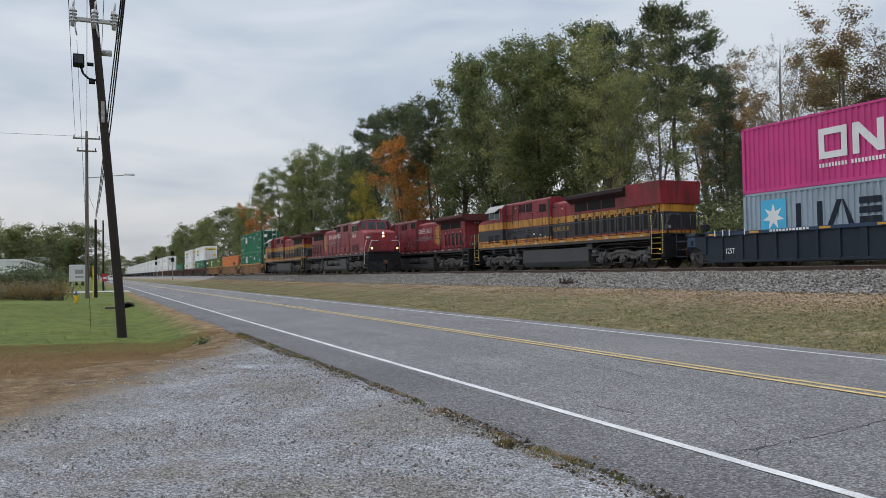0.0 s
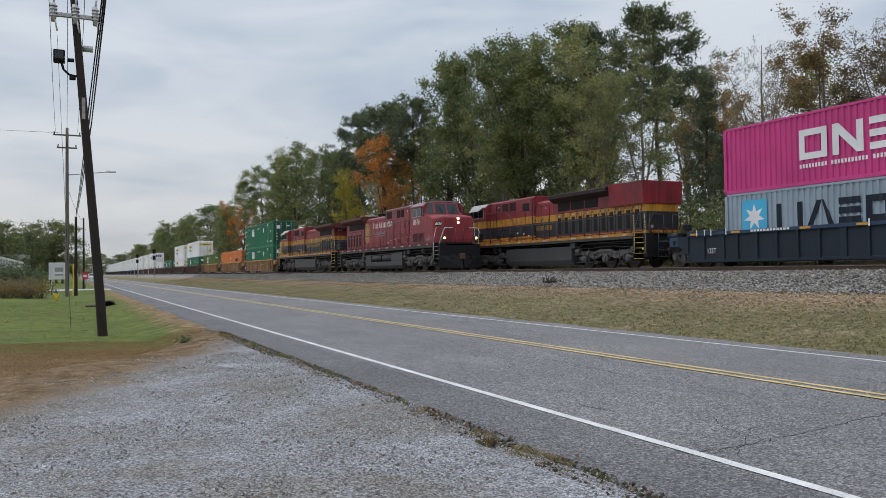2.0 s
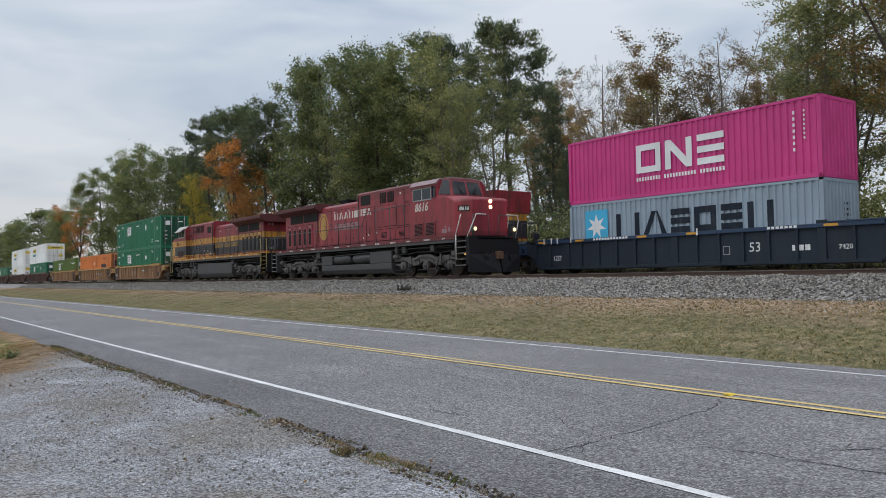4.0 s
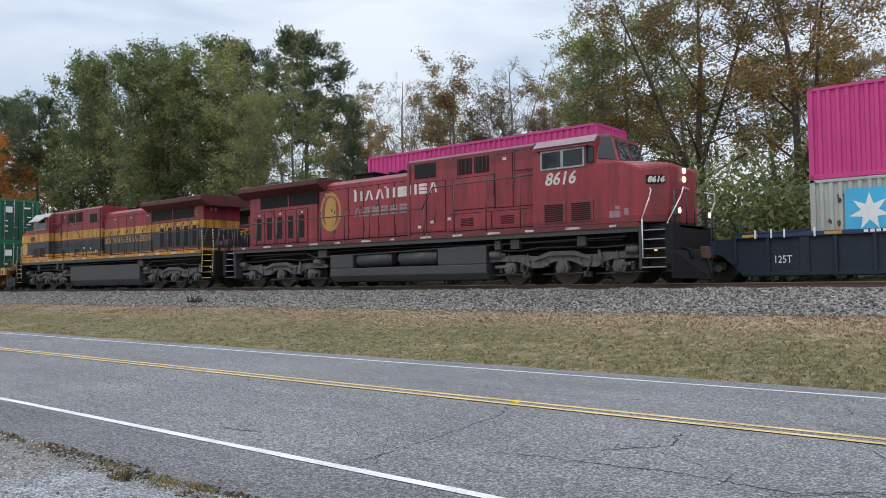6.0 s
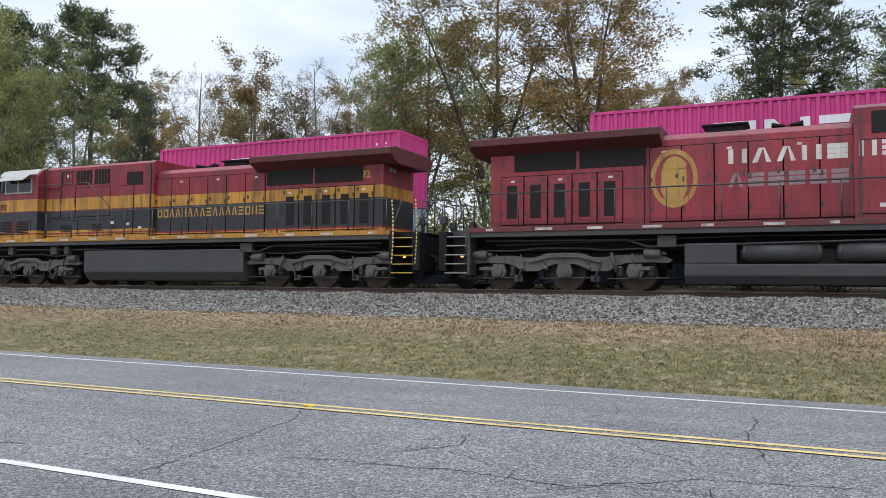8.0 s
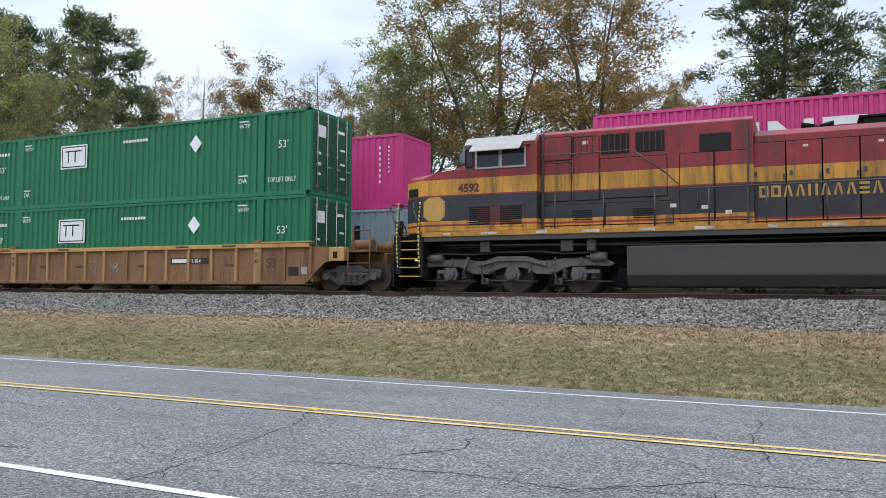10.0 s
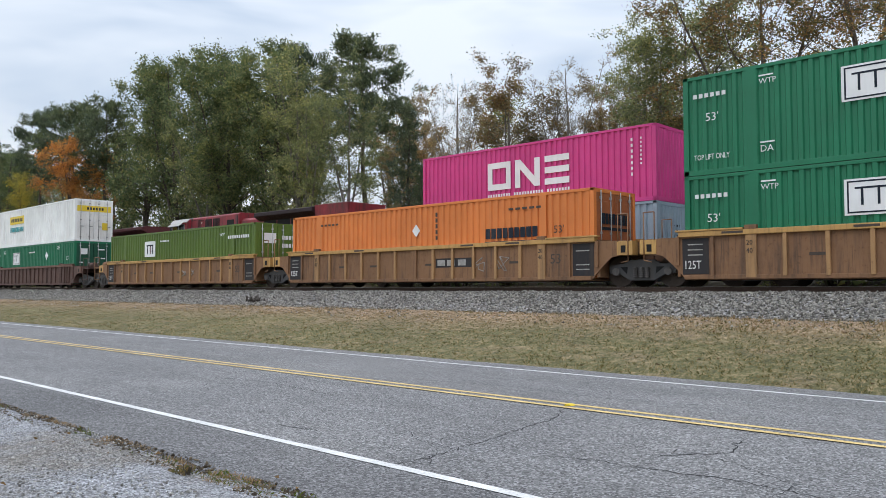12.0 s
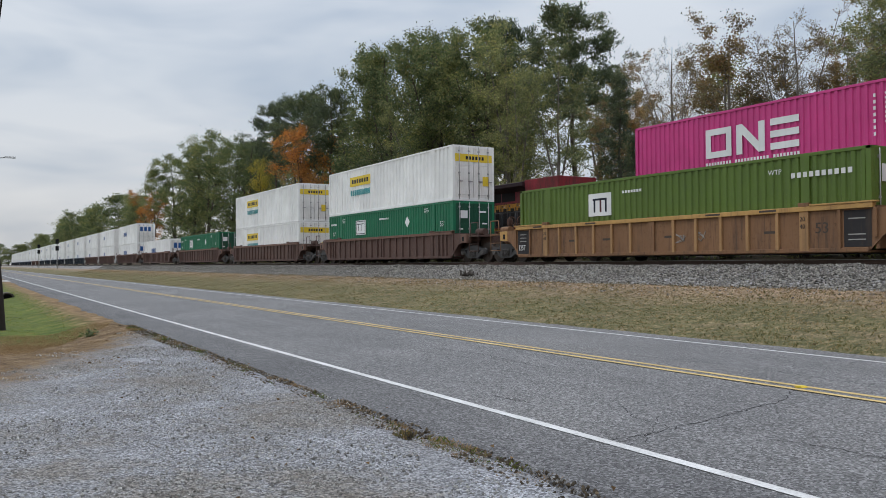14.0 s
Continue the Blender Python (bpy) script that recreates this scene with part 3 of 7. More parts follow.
        rod(bm, (cx + 1.35, y + s * .2, 1.05), (cx + 1.5, y + s * .25, .52), .05, 8)
        part("damper", bm, MAT["grime"], parent)
    bm = bmesh.new()
    box(bm, cx - 2.7, cx + 2.7, -.55, .55, .62, 1.10)
    part("truck_bolster", bm, MAT["black"], parent)


def flank(bm, s, x0, x1, y, z0, z1, d=.03, bevel=.008):
    """A plate on the side s, standing out d from y."""
    box(bm, x0, x1, *both(s * (y - .01), s * (y + d)), z0, z1, bevel)


def gasket(bm, s, x0, x1, y, z0, z1, t=.026):
    """A thin dark seam round a door."""
    for q in ((x0 - t, x0, z0 - t, z1 + t), (x1, x1 + t, z0 - t, z1 + t), (x0, x1, z0 - t, z0), (x0, x1, z1, z1 + t)):
        flank(bm, s, q[0], q[1], y, q[2], q[3], .006, 0)


def mark_shape(bm, kind, x0, x1, z0, z1, t, ya, yb):
    """One abstract painted shape of strokes t wide: uprights, bars, wedges or a hollow square."""
    zm = (z0 + z1) / 2
    up_l, up_r = [(x0, z0), (x0 + t, z0), (x0 + t, z1), (x0, z1)], [(x1 - t, z0), (x1, z0), (x1, z1), (x1 - t, z1)]
    xm = (x0 + x1) / 2

    def bar(a, b, z):
        return [(a, z), (b, z), (b, z + t), (a, z + t)]

    shapes = {
        "pair": [up_l, up_r],
        "wedge": [[(x0, z0), (x0 + t, z0), (xm + t * .3, z1), (xm - t * .6, z1)], [(x1 - t, z0), (x1, z0), (xm + t * .6, z1), (xm + t * .31, z1)]],
        "bars": [bar(x0, x1, z0), bar(x0, x1, zm - t / 2), bar(x0, x1, z1 - t)],
        "ring": [up_l, up_r, bar(x0 + t, x1 - t, z0), bar(x0 + t, x1 - t, z1 - t)],
    }
    for pts in shapes[kind]:
        prism(bm, pts, ya, yb)


KINDS = ("wedge", "pair", "bars", "ring", "wedge", "bars")


def ink(parent, s, x0, x1, z0, z1, y, count, mat, label, seed=1):
    """Painted name drawn as plain shapes, not lettered."""
    w = (x1 - x0) / count
    rng = random.Random(seed)
    for i in range(count):
        bm = bmesh.new()
        mark_shape(bm, rng.choice(KINDS), x0 + i * w + w * .10, x0 + (i + 1) * w - w * .12, z0, z1, w * .21, *both(s * (y - .01), s * (y + .006)))
        part("painted_mark", bm, mat, parent, label)


def side_words(text, parent, s, x, z, y, size, mat, label="", shear=.22):
    """Readable characters on the side s; x is where they start, seen from that side."""
    cu = bpy.data.curves.new("lettering", "FONT")
    cu.body, cu.size, cu.extrude, cu.resolution_u = text, size, 0.004, 2
    cu.shear, cu.offset = shear, .012
    cu.materials.append(mat)
    ob = new("lettering", cu)
    ob.parent = parent
    ob.matrix_local = pose(x, s * y, z, 90, 0, 0 if s < 0 else 180)
    return tagged(ob, label)


def locomotive(name, label, style, rolling):
    """Six-axle road diesel: x forward, origin on the rail under its middle."""
    root = thing(name, label, "locomotive", group="diesel locomotives")
    cp = style == "cp"
    sd = style == "sd"
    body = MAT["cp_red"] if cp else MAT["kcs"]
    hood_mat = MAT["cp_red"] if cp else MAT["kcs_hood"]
    sill = MAT["cp_sill"] if cp else MAT["kcs_sill"]
    for cx in (-6.95, 6.95):
        loco_truck(root, cx, rolling)
    # frame
    bm = bmesh.new()
    box(bm, -10.3, 10.2, -.75, .75, 1.12, 1.68, .02)
    box(bm, -10.6, 10.6, -.3, .3, .75, 1.2, .02)
    part("underframe", bm, MAT["black"], root)
    bm = bmesh.new()
    box(bm, -9.75, 9.75, -1.52, 1.52, 1.66, 1.80, .012)
    part("walkway", bm, sill, root)
    for s in (-1, 1):
        bm = bmesh.new()
        flank(bm, s, -9.7, 9.7, 1.46, 1.52, 1.67, .03)
        part("side_sill", bm, MAT["grime"], root)
        for k in range(13):
            x = -9.2 + k * 1.5
            bm = bmesh.new()
            flank(bm, s, x, x + (.5 if k % 2 else .22 + .1 * (k % 3)), 1.52, 1.695, 1.765, .006, 0)
            part("reflector_strip", bm, MAT["reflector"], root)
        # pipes and boxes under the walkway
        bm = bmesh.new()
        pipe(bm, [(-9.3, s * 1.25, 1.42), (-5.2, s * 1.25, 1.40), (-4.6, s * 1.3, 1.2), (4.4, s * 1.3, 1.36), (9.2, s * 1.25, 1.42)], .03)
        pipe(bm, [(-9.0, s * 1.1, 1.30), (-2.0, s * 1.15, 1.46), (9.0, s * 1.1, 1.34)], .022)
        part("air_line", bm, MAT["grime"], root)
        for x, w in ((-4.35, .5), (5.1, .35), (4.45, .25), (7.6, .3)):
            bm = bmesh.new()
            flank(bm, s, x, x + w, 1.2, 1.18, 1.5, .16, .02)
            part("equipment_box", bm, MAT["grime"], root)
    # fuel tank
    bm = bmesh.new()
    if cp:
        section(bm, [(-1.35, .42), (-1.18, .20), (1.18, .20), (1.35, .42), (1.35, .72), (-1.35, .72)], -3.65, 4.1, .03)
        box(bm, -3.65, -2.35, -1.35, 1.35, .715, 1.27, .05)
        box(bm, 1.95, 4.1, -1.35, 1.35, .715, 1.34, .05)
        box(bm, -2.4, 2.0, -.7, .7, .70, 1.3)
    else:
        section(bm, [(-1.36, .50), (-1.15, .20), (1.15, .20), (1.36, .50), (1.36, 1.30), (-1.36, 1.30)], -4.0, 3.6, .04)
    part("fuel_tank", bm, MAT["grime"], root)
    if cp:
        for s in (-1, 1):
            for x0 in (-2.25, -.05):
                bm = bmesh.new()
                rod(bm, (x0 + .12, s * 1.08, 1.03), (x0 + 1.78, s * 1.08, 1.03), .27, 18)
                rod(bm, (x0, s * 1.08, 1.03), (x0 + .12, s * 1.08, 1.03), .17, 18, .27)
                rod(bm, (x0 + 1.78, s * 1.08, 1.03), (x0 + 1.90, s * 1.08, 1.03), .27, 18, .17)
                part("air_reservoir", bm, MAT["grime"], root)
    # long hood
    w = 1.0
    rad0, rad1 = (-9.25, -4.75)
    top = 4.28
    wing0, wing1 = (-9.75, -4.25)
    if sd:
        rad0, rad1, wing0, wing1 = -10.3, -1.6, -7.5, -1.8
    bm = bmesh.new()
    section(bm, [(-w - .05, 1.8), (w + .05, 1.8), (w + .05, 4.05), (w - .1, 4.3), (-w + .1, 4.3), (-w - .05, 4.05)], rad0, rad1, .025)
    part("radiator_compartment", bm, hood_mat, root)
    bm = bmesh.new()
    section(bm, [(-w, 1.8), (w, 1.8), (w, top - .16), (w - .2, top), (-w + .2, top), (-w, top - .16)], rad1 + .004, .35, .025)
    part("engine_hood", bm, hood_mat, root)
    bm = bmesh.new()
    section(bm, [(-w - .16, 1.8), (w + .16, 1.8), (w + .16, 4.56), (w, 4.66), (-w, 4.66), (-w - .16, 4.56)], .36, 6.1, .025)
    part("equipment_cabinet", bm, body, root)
    # radiator wings
    bm = bmesh.new()
    section(bm, [(-1.05, 3.95), (1.05, 3.95), (1.5, 4.20), (1.5, 4.40), (1.2, 4.47), (-1.2, 4.47), (-1.5, 4.40), (-1.5, 4.20)], wing0, wing1, .02)
    part("radiator_wing", bm, MAT["dark_hatch"] if sd else MAT["maroon"], root)
    if sd:
        bm = bmesh.new()
        section(bm, [(-1.25, 3.3), (1.25, 3.3), (1.35, 4.5), (-1.35, 4.5)], -10.36, -7.52, .03)
        part("rear_housing", bm, hood_mat, root)
    for s in (-1, 1):
        # dark intake screens under the wing
        a0, a1 = (wing0 + 1.2, wing1 - .4)
        n = 2 if not sd else 3
        for k in range(n):
            bm = bmesh.new()
            q0 = a0 + (a1 - a0) * k / n + .05
            q1 = a0 + (a1 - a0) * (k + 1) / n - .05
            flank(bm, s, q0, q1, w + .05, 3.45, 3.98, .015)
            part("intake_screen", bm, MAT["grille"], root)
        # hood doors
        x = rad0 + .35
        k = 0
        while x < .1:
            inside = x < rad1 - .5
            yy = w + .05 if inside else w
            wd = .72 if inside else .84
            if not (x < rad1 < x + wd):
                bm = bmesh.new()
                z1 = 3.30 if inside else 3.92
                flank(bm, s, x, x + wd - .035, yy, 1.9, z1, .034, .008)
                d = part("hood_door", bm, hood_mat, root)
                bm = bmesh.new()
                gasket(bm, s, x, x + wd - .035, yy, 1.9, z1)
                part("seam", bm, MAT["black"], d)
                if inside:
                    bm = bmesh.new()
                    flank(bm, s, x + .18, x + wd - .22, yy + .034, 2.08, 3.05, .010, .004)
                    part("louvre", bm, MAT["grille"], d, "black louvred opening")
                for hz in (2.15, 2.95):
                    bm = bmesh.new()
                    flank(bm, s, x + .01, x + .06, yy + .034, hz, hz + .14, .02, 0)
                    part("hinge", bm, MAT["grime"], d)
                if k % 2 == 0:
                    bm = bmesh.new()
                    flank(bm, s, x + .3, x + .42, yy + .034, z1 - .16, z1 - .10, .003, 0)
                    part("sticker", bm, MAT["off_white"], d)
                bm = bmesh.new()
                flank(bm, s, x + wd - .17, x + wd - .10, yy + .034, 3.05 if not inside else 3.14, 3.17 if not inside else 3.24, .02, 0)
                part("latch", bm, MAT["grime"], d)
            x += wd
            k += 1
        # cabinet: vents, doors
        for q0, q1, z0, z1 in ((.75, 1.75, 3.92, 4.46),) if cp else ((.9, 1.7, 3.75, 4.25),):
            bm = bmesh.new()
            flank(bm, s, q0, q1, w + .16, z0, z1, .02)
            part("vent", bm, MAT["grille"], root)
        for q0 in ((2.75, 3.5) if cp else (2.6, 3.55, 4.5)):
            bm = bmesh.new()
            flank(bm, s, q0, q0 + .64 + (.14 if not cp else 0), w + .16, 3.88, 4.44, .016)
            v = part("vent", bm, MAT["grille"], root)
            bm = bmesh.new()
            for j in range(4):
                flank(bm, s, q0 + .06 + j * .16, q0 + .09 + j * .16, w + .176, 3.9, 4.42, .02, 0)
            part("slat", bm, MAT["maroon"], v)
        for q0, q1, z0, z1 in ((.5, 1.3, 1.95, 3.75), (1.35, 2.2, 1.95, 3.75), (2.55, 4.35, 2.65, 3.75), (4.4, 5.1, 2.62, 4.4), (5.2, 6.0, 2.62, 3.7), (5.2, 6.0, 3.8, 4.45), (2.4, 4.2, 1.92, 2.5), (4.25, 6.0, 1.92, 2.5)):
            bm = bmesh.new()
            flank(bm, s, q0, q1, w + .16, z0, z1, .018, .008)
            ap = part("access_panel", bm, body, root)
            bm = bmesh.new()
            gasket(bm, s, q0, q1, w + .16, z0, z1, .022)
            part("seam", bm, MAT["black"], ap)
        for q0 in (2.9, 4.6):
            for j in range(5):
                bm = bmesh.new()
                flank(bm, s, q0, q0 + .55, w + .178, 2.06 + j * .06, 2.09 + j * .06, .012, 0)
                part("slat", bm, MAT["black"], root)
        bm = bmesh.new()
        flank(bm, s, .48, .53, w + .17, 1.8, 4.5, .03, 0)
        part("seam", bm, MAT["grime"], root)
        bm = bmesh.new()
        flank(bm, s, 5.98, 6.06, w + .17, 1.8, 4.6, .03, 0)
        part("seam", bm, MAT["grime"], root)
        # grab irons, lifting lugs and small stickers on the cabinet
        for x, z in ((1.75, 2.3), (4.35, 3.1), (5.15, 3.2)):
            bm = bmesh.new()
            pipe(bm, [(x, s * (w + .17), z), (x, s * (w + .24), z), (x, s * (w + .24), z + .35), (x, s * (w + .17), z + .35)], .014, 5)
            part("grab_iron", bm, MAT["grime"], root)
        for x, z in ((1.5, 2.25), (2.3, 2.32), (4.7, 4.2), (.9, 2.1)):
            bm = bmesh.new()
            flank(bm, s, x, x + .16, w + .17, z, z + .10, .012, 0)
            part("sticker", bm, MAT["off_white"], root)
    # stack, horn, roof gear
    bm = bmesh.new()
    box(bm, -3.2, -2.2, -.35, .35, top - .02, top + .26, .03)
    box(bm, -3.3, -2.1, -.42, .42, top + .24, top + .30, .02)
    part("exhaust_box", bm, MAT["black"], root)
    bm = bmesh.new()
    for k, (dx, dy) in enumerate(((0, -.14), (0, 0), (0, .14), (-.1, -.07), (-.1, .07))):
        sg = 1 if k < 3 else -1
        rod(bm, (-1.1 + dx, dy, top + .18), (-1.1 + dx + sg * .34, dy, top + .20), .025, 8, .085)
    rod(bm, (-1.15, 0, top), (-1.15, 0, top + .2), .03, 6)
    part("air_horn", bm, MAT["black"], root)
    for x0 in (-8.4, -6.6):
        bm = bmesh.new()
        rod(bm, (x0 + .7, 0, 4.46), (x0 + .7, 0, 4.52), .75, 20)
        part("fan_guard", bm, MAT["grime"], root)
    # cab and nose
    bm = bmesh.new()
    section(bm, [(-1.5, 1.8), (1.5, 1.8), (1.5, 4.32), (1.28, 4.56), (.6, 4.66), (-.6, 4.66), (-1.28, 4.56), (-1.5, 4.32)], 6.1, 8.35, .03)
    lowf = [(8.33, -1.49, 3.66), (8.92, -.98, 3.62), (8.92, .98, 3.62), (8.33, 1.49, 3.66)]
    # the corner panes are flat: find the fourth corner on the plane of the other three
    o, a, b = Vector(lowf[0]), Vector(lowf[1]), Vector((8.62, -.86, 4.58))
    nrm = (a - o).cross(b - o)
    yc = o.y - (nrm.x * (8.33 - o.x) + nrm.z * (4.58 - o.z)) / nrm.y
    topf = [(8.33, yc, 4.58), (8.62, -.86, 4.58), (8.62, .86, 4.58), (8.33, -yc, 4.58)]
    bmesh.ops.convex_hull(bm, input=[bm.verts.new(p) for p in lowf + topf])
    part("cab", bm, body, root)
    bm = bmesh.new()
    prof = [(8.3, 1.8), (8.3, 3.76), (8.92, 3.74), (9.25, 3.71), (10.42, 3.54), (10.50, 3.44), (10.50, 1.8)]
    rings = []
    for y, cut in ((-1.5, .72), (-1.02, 0), (1.02, 0), (1.5, .72)):
        rings.append([bm.verts.new((x - (cut if x > 10 else 0), y, z - (.10 if abs(y) > 1.2 and z > 3 else 0))) for x, z in prof])
    for r, q in zip(rings, rings[1:]):
        for i in range(len(prof)):
            bm.faces.new((r[i], r[(i + 1) % len(prof)], q[(i + 1) % len(prof)], q[i]))
    bm.faces.new(rings[0])
    bm.faces.new(list(reversed(rings[-1])))
    bmesh.ops.recalc_face_normals(bm, faces=bm.faces)
    bmesh.ops.bevel(bm, geom=list(bm.edges), offset=.025, segments=2, affect="EDGES")
    part("nose", bm, body, root)
    bm = bmesh.new()
    section(bm, [(-1.54, 4.36), (-1.3, 4.60), (-.6, 4.71), (.6, 4.71), (1.3, 4.60), (1.54, 4.36), (1.50, 4.33), (-1.50, 4.33)], 6.15, 8.345, .01)
    part("cab_roof", bm, MAT["roof_grey"] if cp else MAT["pale_roof"], root, "faded greyish roof sheet")
    for s in (-1, 1):
        if not cp:
            bm = bmesh.new()
            section(bm, [(s * 1.53, 4.40), (s * 1.88, 4.12), (s * 1.88, 4.09), (s * 1.53, 4.37)], 6.5, 8.05, .006)
            part("sun_visor", bm, MAT["pale_roof"], root, "pale grey tilted sun visor")
        bm = bmesh.new()
        flank(bm, s, 6.42, 8.0, 1.5, 3.62, 4.24, .03, .01)
        fr = part("window_frame", bm, MAT["steel_window"], root, "bright metal window frame")
        for q in (6.48, 7.26):
            bm = bmesh.new()
            flank(bm, s, q, q + .68, 1.53, 3.68, 4.18, .008, 0)
            part("pane", bm, MAT["window"], fr)
        bm = bmesh.new()
        flank(bm, s, 8.08, 8.32, 1.5, 3.70, 4.22, .012, .05)
        part("pane", bm, MAT["window"], root)
        bm = bmesh.new()
        flank(bm, s, 6.3, 8.15, 1.5, 4.24, 4.28, .09, .01)
        part("drip_rail", bm, body, root)
        bm = bmesh.new()
        i0, i1 = (0, 1) if s < 0 else (3, 2)
        quad = [Vector(lowf[i0]), Vector(lowf[i1]), Vector(topf[i1]), Vector(topf[i0])]
        mid = sum(quad, Vector()) / 4
        nrm = (quad[1] - quad[0]).cross(quad[3] - quad[0]).normalized() * (1 if s < 0 else -1)
        if nrm.y * s < 0:
            nrm = -nrm
        pane = [mid + (p - mid) * .74 + nrm * .012 + Vector((0, 0, .06)) for p in quad]
        bm.faces.new([bm.verts.new(p) for p in pane])
        front = [(8.875, s * .06, 3.82), (8.875, s * .86, 3.82), (8.675, s * .76, 4.46), (8.675, s * .06, 4.46)]
        bm.faces.new([bm.verts.new(p) for p in front])
        part("windshield", bm, MAT["window"], root)
        bm = bmesh.new()
        rod(bm, (8.90, s * .3, 3.86), (8.80, s * .6, 4.24), .014, 5)
        part("wiper", bm, MAT["black"], root)
        # grilles by the cab, number boards, stickers
        for q in (6.45, 7.42):
            bm = bmesh.new()
            flank(bm, s, q, q + .86, 1.5, 1.92, 2.58, .02, .01)
            g = part("grille", bm, body, root)
            bm = bmesh.new()
            for j in range(9):
                flank(bm, s, q + .1, q + .76, 1.52, 1.98 + j * .062, 2.015 + j * .062, .014, 0)
            part("slat", bm, MAT["black"], g)
        for q0, q1, z0, z1 in ((8.80, 9.16, 1.98, 2.18), (9.28, 9.42, 2.04, 2.24), (9.0, 9.14, 2.22, 2.32)) if cp else ():
            bm = bmesh.new()
            flank(bm, s, q0, q1, 1.5, z0, z1, .005, 0)
            part("sticker", bm, MAT["roof_grey"], root)
        bm = bmesh.new()
        p0 = Vector((9.83, s * 1.47, 0))
        p1 = Vector((10.44, s * 1.07, 0))
        out = Vector((.40 * 1.0, s * .61, 0)).normalized() * .025
        vs = []
        for z in (2.92, 3.17):
            for q in (.18, .92):
                for o in (0.0, 1.0):
                    v = p0.lerp(p1, q) + out * o
                    vs.append(bm.verts.new((v.x, v.y, z)))
        bmesh.ops.convex_hull(bm, input=vs)
        nb = part("number_board", bm, MAT["black"], root)
        # sill step well with treads
        for e in (-1, 1):
            x0, x1 = both(e * 9.78, e * 10.55)
            bm = bmesh.new()
            box(bm, *both(e * 9.72, e * 9.80), *both(s * .95, s * 1.5), .42, 1.78, .012)
            box(bm, x0, x1, *both(s * .93, s * .97), .5, 1.78)
            part("step_side", bm, MAT["grime"] if cp else MAT["black"], root)
            for j in range(5):
                bm = bmesh.new()
                z = .46 + j * .27
                box(bm, x0, x1, *both(s * .98, s * (1.48 - j * .02)), z, z + .035, .006)
                tr = part("step", bm, MAT["grime"], root)
                bm = bmesh.new()
                box(bm, x0 + .02, x1 - .02, *both(s * (1.48 - j * .02), s * (1.495 - j * .02)), z + .008, z + .034)
                part("nosing", bm, MAT["yellow_paint"] if not cp else MAT["galv"], tr)
            bm = bmesh.new()
            box(bm, e * 10.1 - .04, e * 10.1 + .04, *both(s * 1.16, s * 1.2), .95, 1.02)
            part("step_light", bm, MAT["step_light"], root, "small lit amber step light")
            rail = MAT["rail_white"] if (cp and e > 0) else MAT["grime"]
            bm = bmesh.new()
            pipe(bm, [(e * 9.84, s * 1.5, .75), (e * 9.84, s * 1.5, 1.9), (e * 10.05, s * 1.45, 2.5), (e * 10.1, s * 1.42, 2.72), (e * 10.0, s * 1.3, 2.8)], .022)
            part("grab_rail", bm, rail, root)
            bm = bmesh.new()
            pipe(bm, [(e * 10.6, s * 1.42, 1.0), (e * 10.58, s * 1.42, 1.75), (e * 10.95, s * 1.3, 2.5), (e * 10.98, s * 1.2, 2.74), (e * 10.9, s * .6, 2.74)], .022)
            part("grab_rail", bm, rail, root)
    # safety chains across the steps
    if not cp:
        for e in (-1, 1):
            for s in (-1, 1):
                for x, y in ((9.82, 1.51), (10.6, 1.44)):
                    bm = bmesh.new()
                    for k in range(16):
                        t = k / 15
                        rod(bm, (e * (x + .05 * math.sin(t * 3.1)), s * y, .75 + t * 1.9), (e * (x + .05 * math.sin(t * 3.1 + .15)), s * y, .75 + t * 1.9 + .085), .026, 5)
                    part("safety_chain", bm, MAT["chain_yellow"], root, "pale yellow safety chain")
    # ends: pilot, plow, coupler, hoses, platform
    for e in (-1, 1):
        bm = bmesh.new()
        box(bm, *both(e * 10.5, e * 10.75), -1.45, 1.45, .55, 1.72, .02)
        box(bm, *both(e * 9.75, e * 10.75), -.95, .95, 1.62, 1.74, .01)
        part("pilot", bm, MAT["black"], root)
        if e > 0:
            bm = bmesh.new()
            for s in (-1, 1):
                vs = [bm.verts.new(p) for p in ((10.75, s * 1.5, .95), (10.75, s * 1.5, .16), (11.3, s * .04, .12), (11.05, s * .04, .95), (10.70, s * 1.5, .95), (10.70, s * 1.5, .16), (11.24, s * .04, .12), (11.0, s * .04, .95))]
                for f in ((0, 1, 2, 3), (7, 6, 5, 4), (0, 4, 5, 1), (1, 5, 6, 2), (2, 6, 7, 3), (3, 7, 4, 0)):
                    bm.faces.new([vs[i] for i in f])
            bmesh.ops.recalc_face_normals(bm, faces=bm.faces)
            part("snow_plow", bm, MAT["black"], root)
        bm = bmesh.new()
        box(bm, *both(e * 10.7, e * 11.1), -.12, .12, .82, 1.0, .02)
        box(bm, *both(e * 11.02, e * 11.24), -.2, .14, .72, 1.08, .05)
        part("coupler", bm, MAT["rust"], root)
        for s in (-1, 1):
            for j in range(3):
                bm = bmesh.new()
                y = s * (.45 + j * .14)
                pipe(bm, [(e * 10.75, y, 1.05), (e * 10.95, y, .95), (e * 11.02, y, .7), (e * 10.95, y, .45)], .028)
                part("air_hose", bm, MAT["black"], root)
            bm = bmesh.new()
            rod(bm, (e * 10.72, s * 1.15, 1.7), (e * 10.72, s * 1.15, 2.15), .05, 6)
            box(bm, *both(e * 10.62, e * 10.82), *both(s * 1.02, s * 1.28), 1.95, 2.22, .04)
            part("ditch_light", bm, MAT["grime"], root)
            bm = bmesh.new()
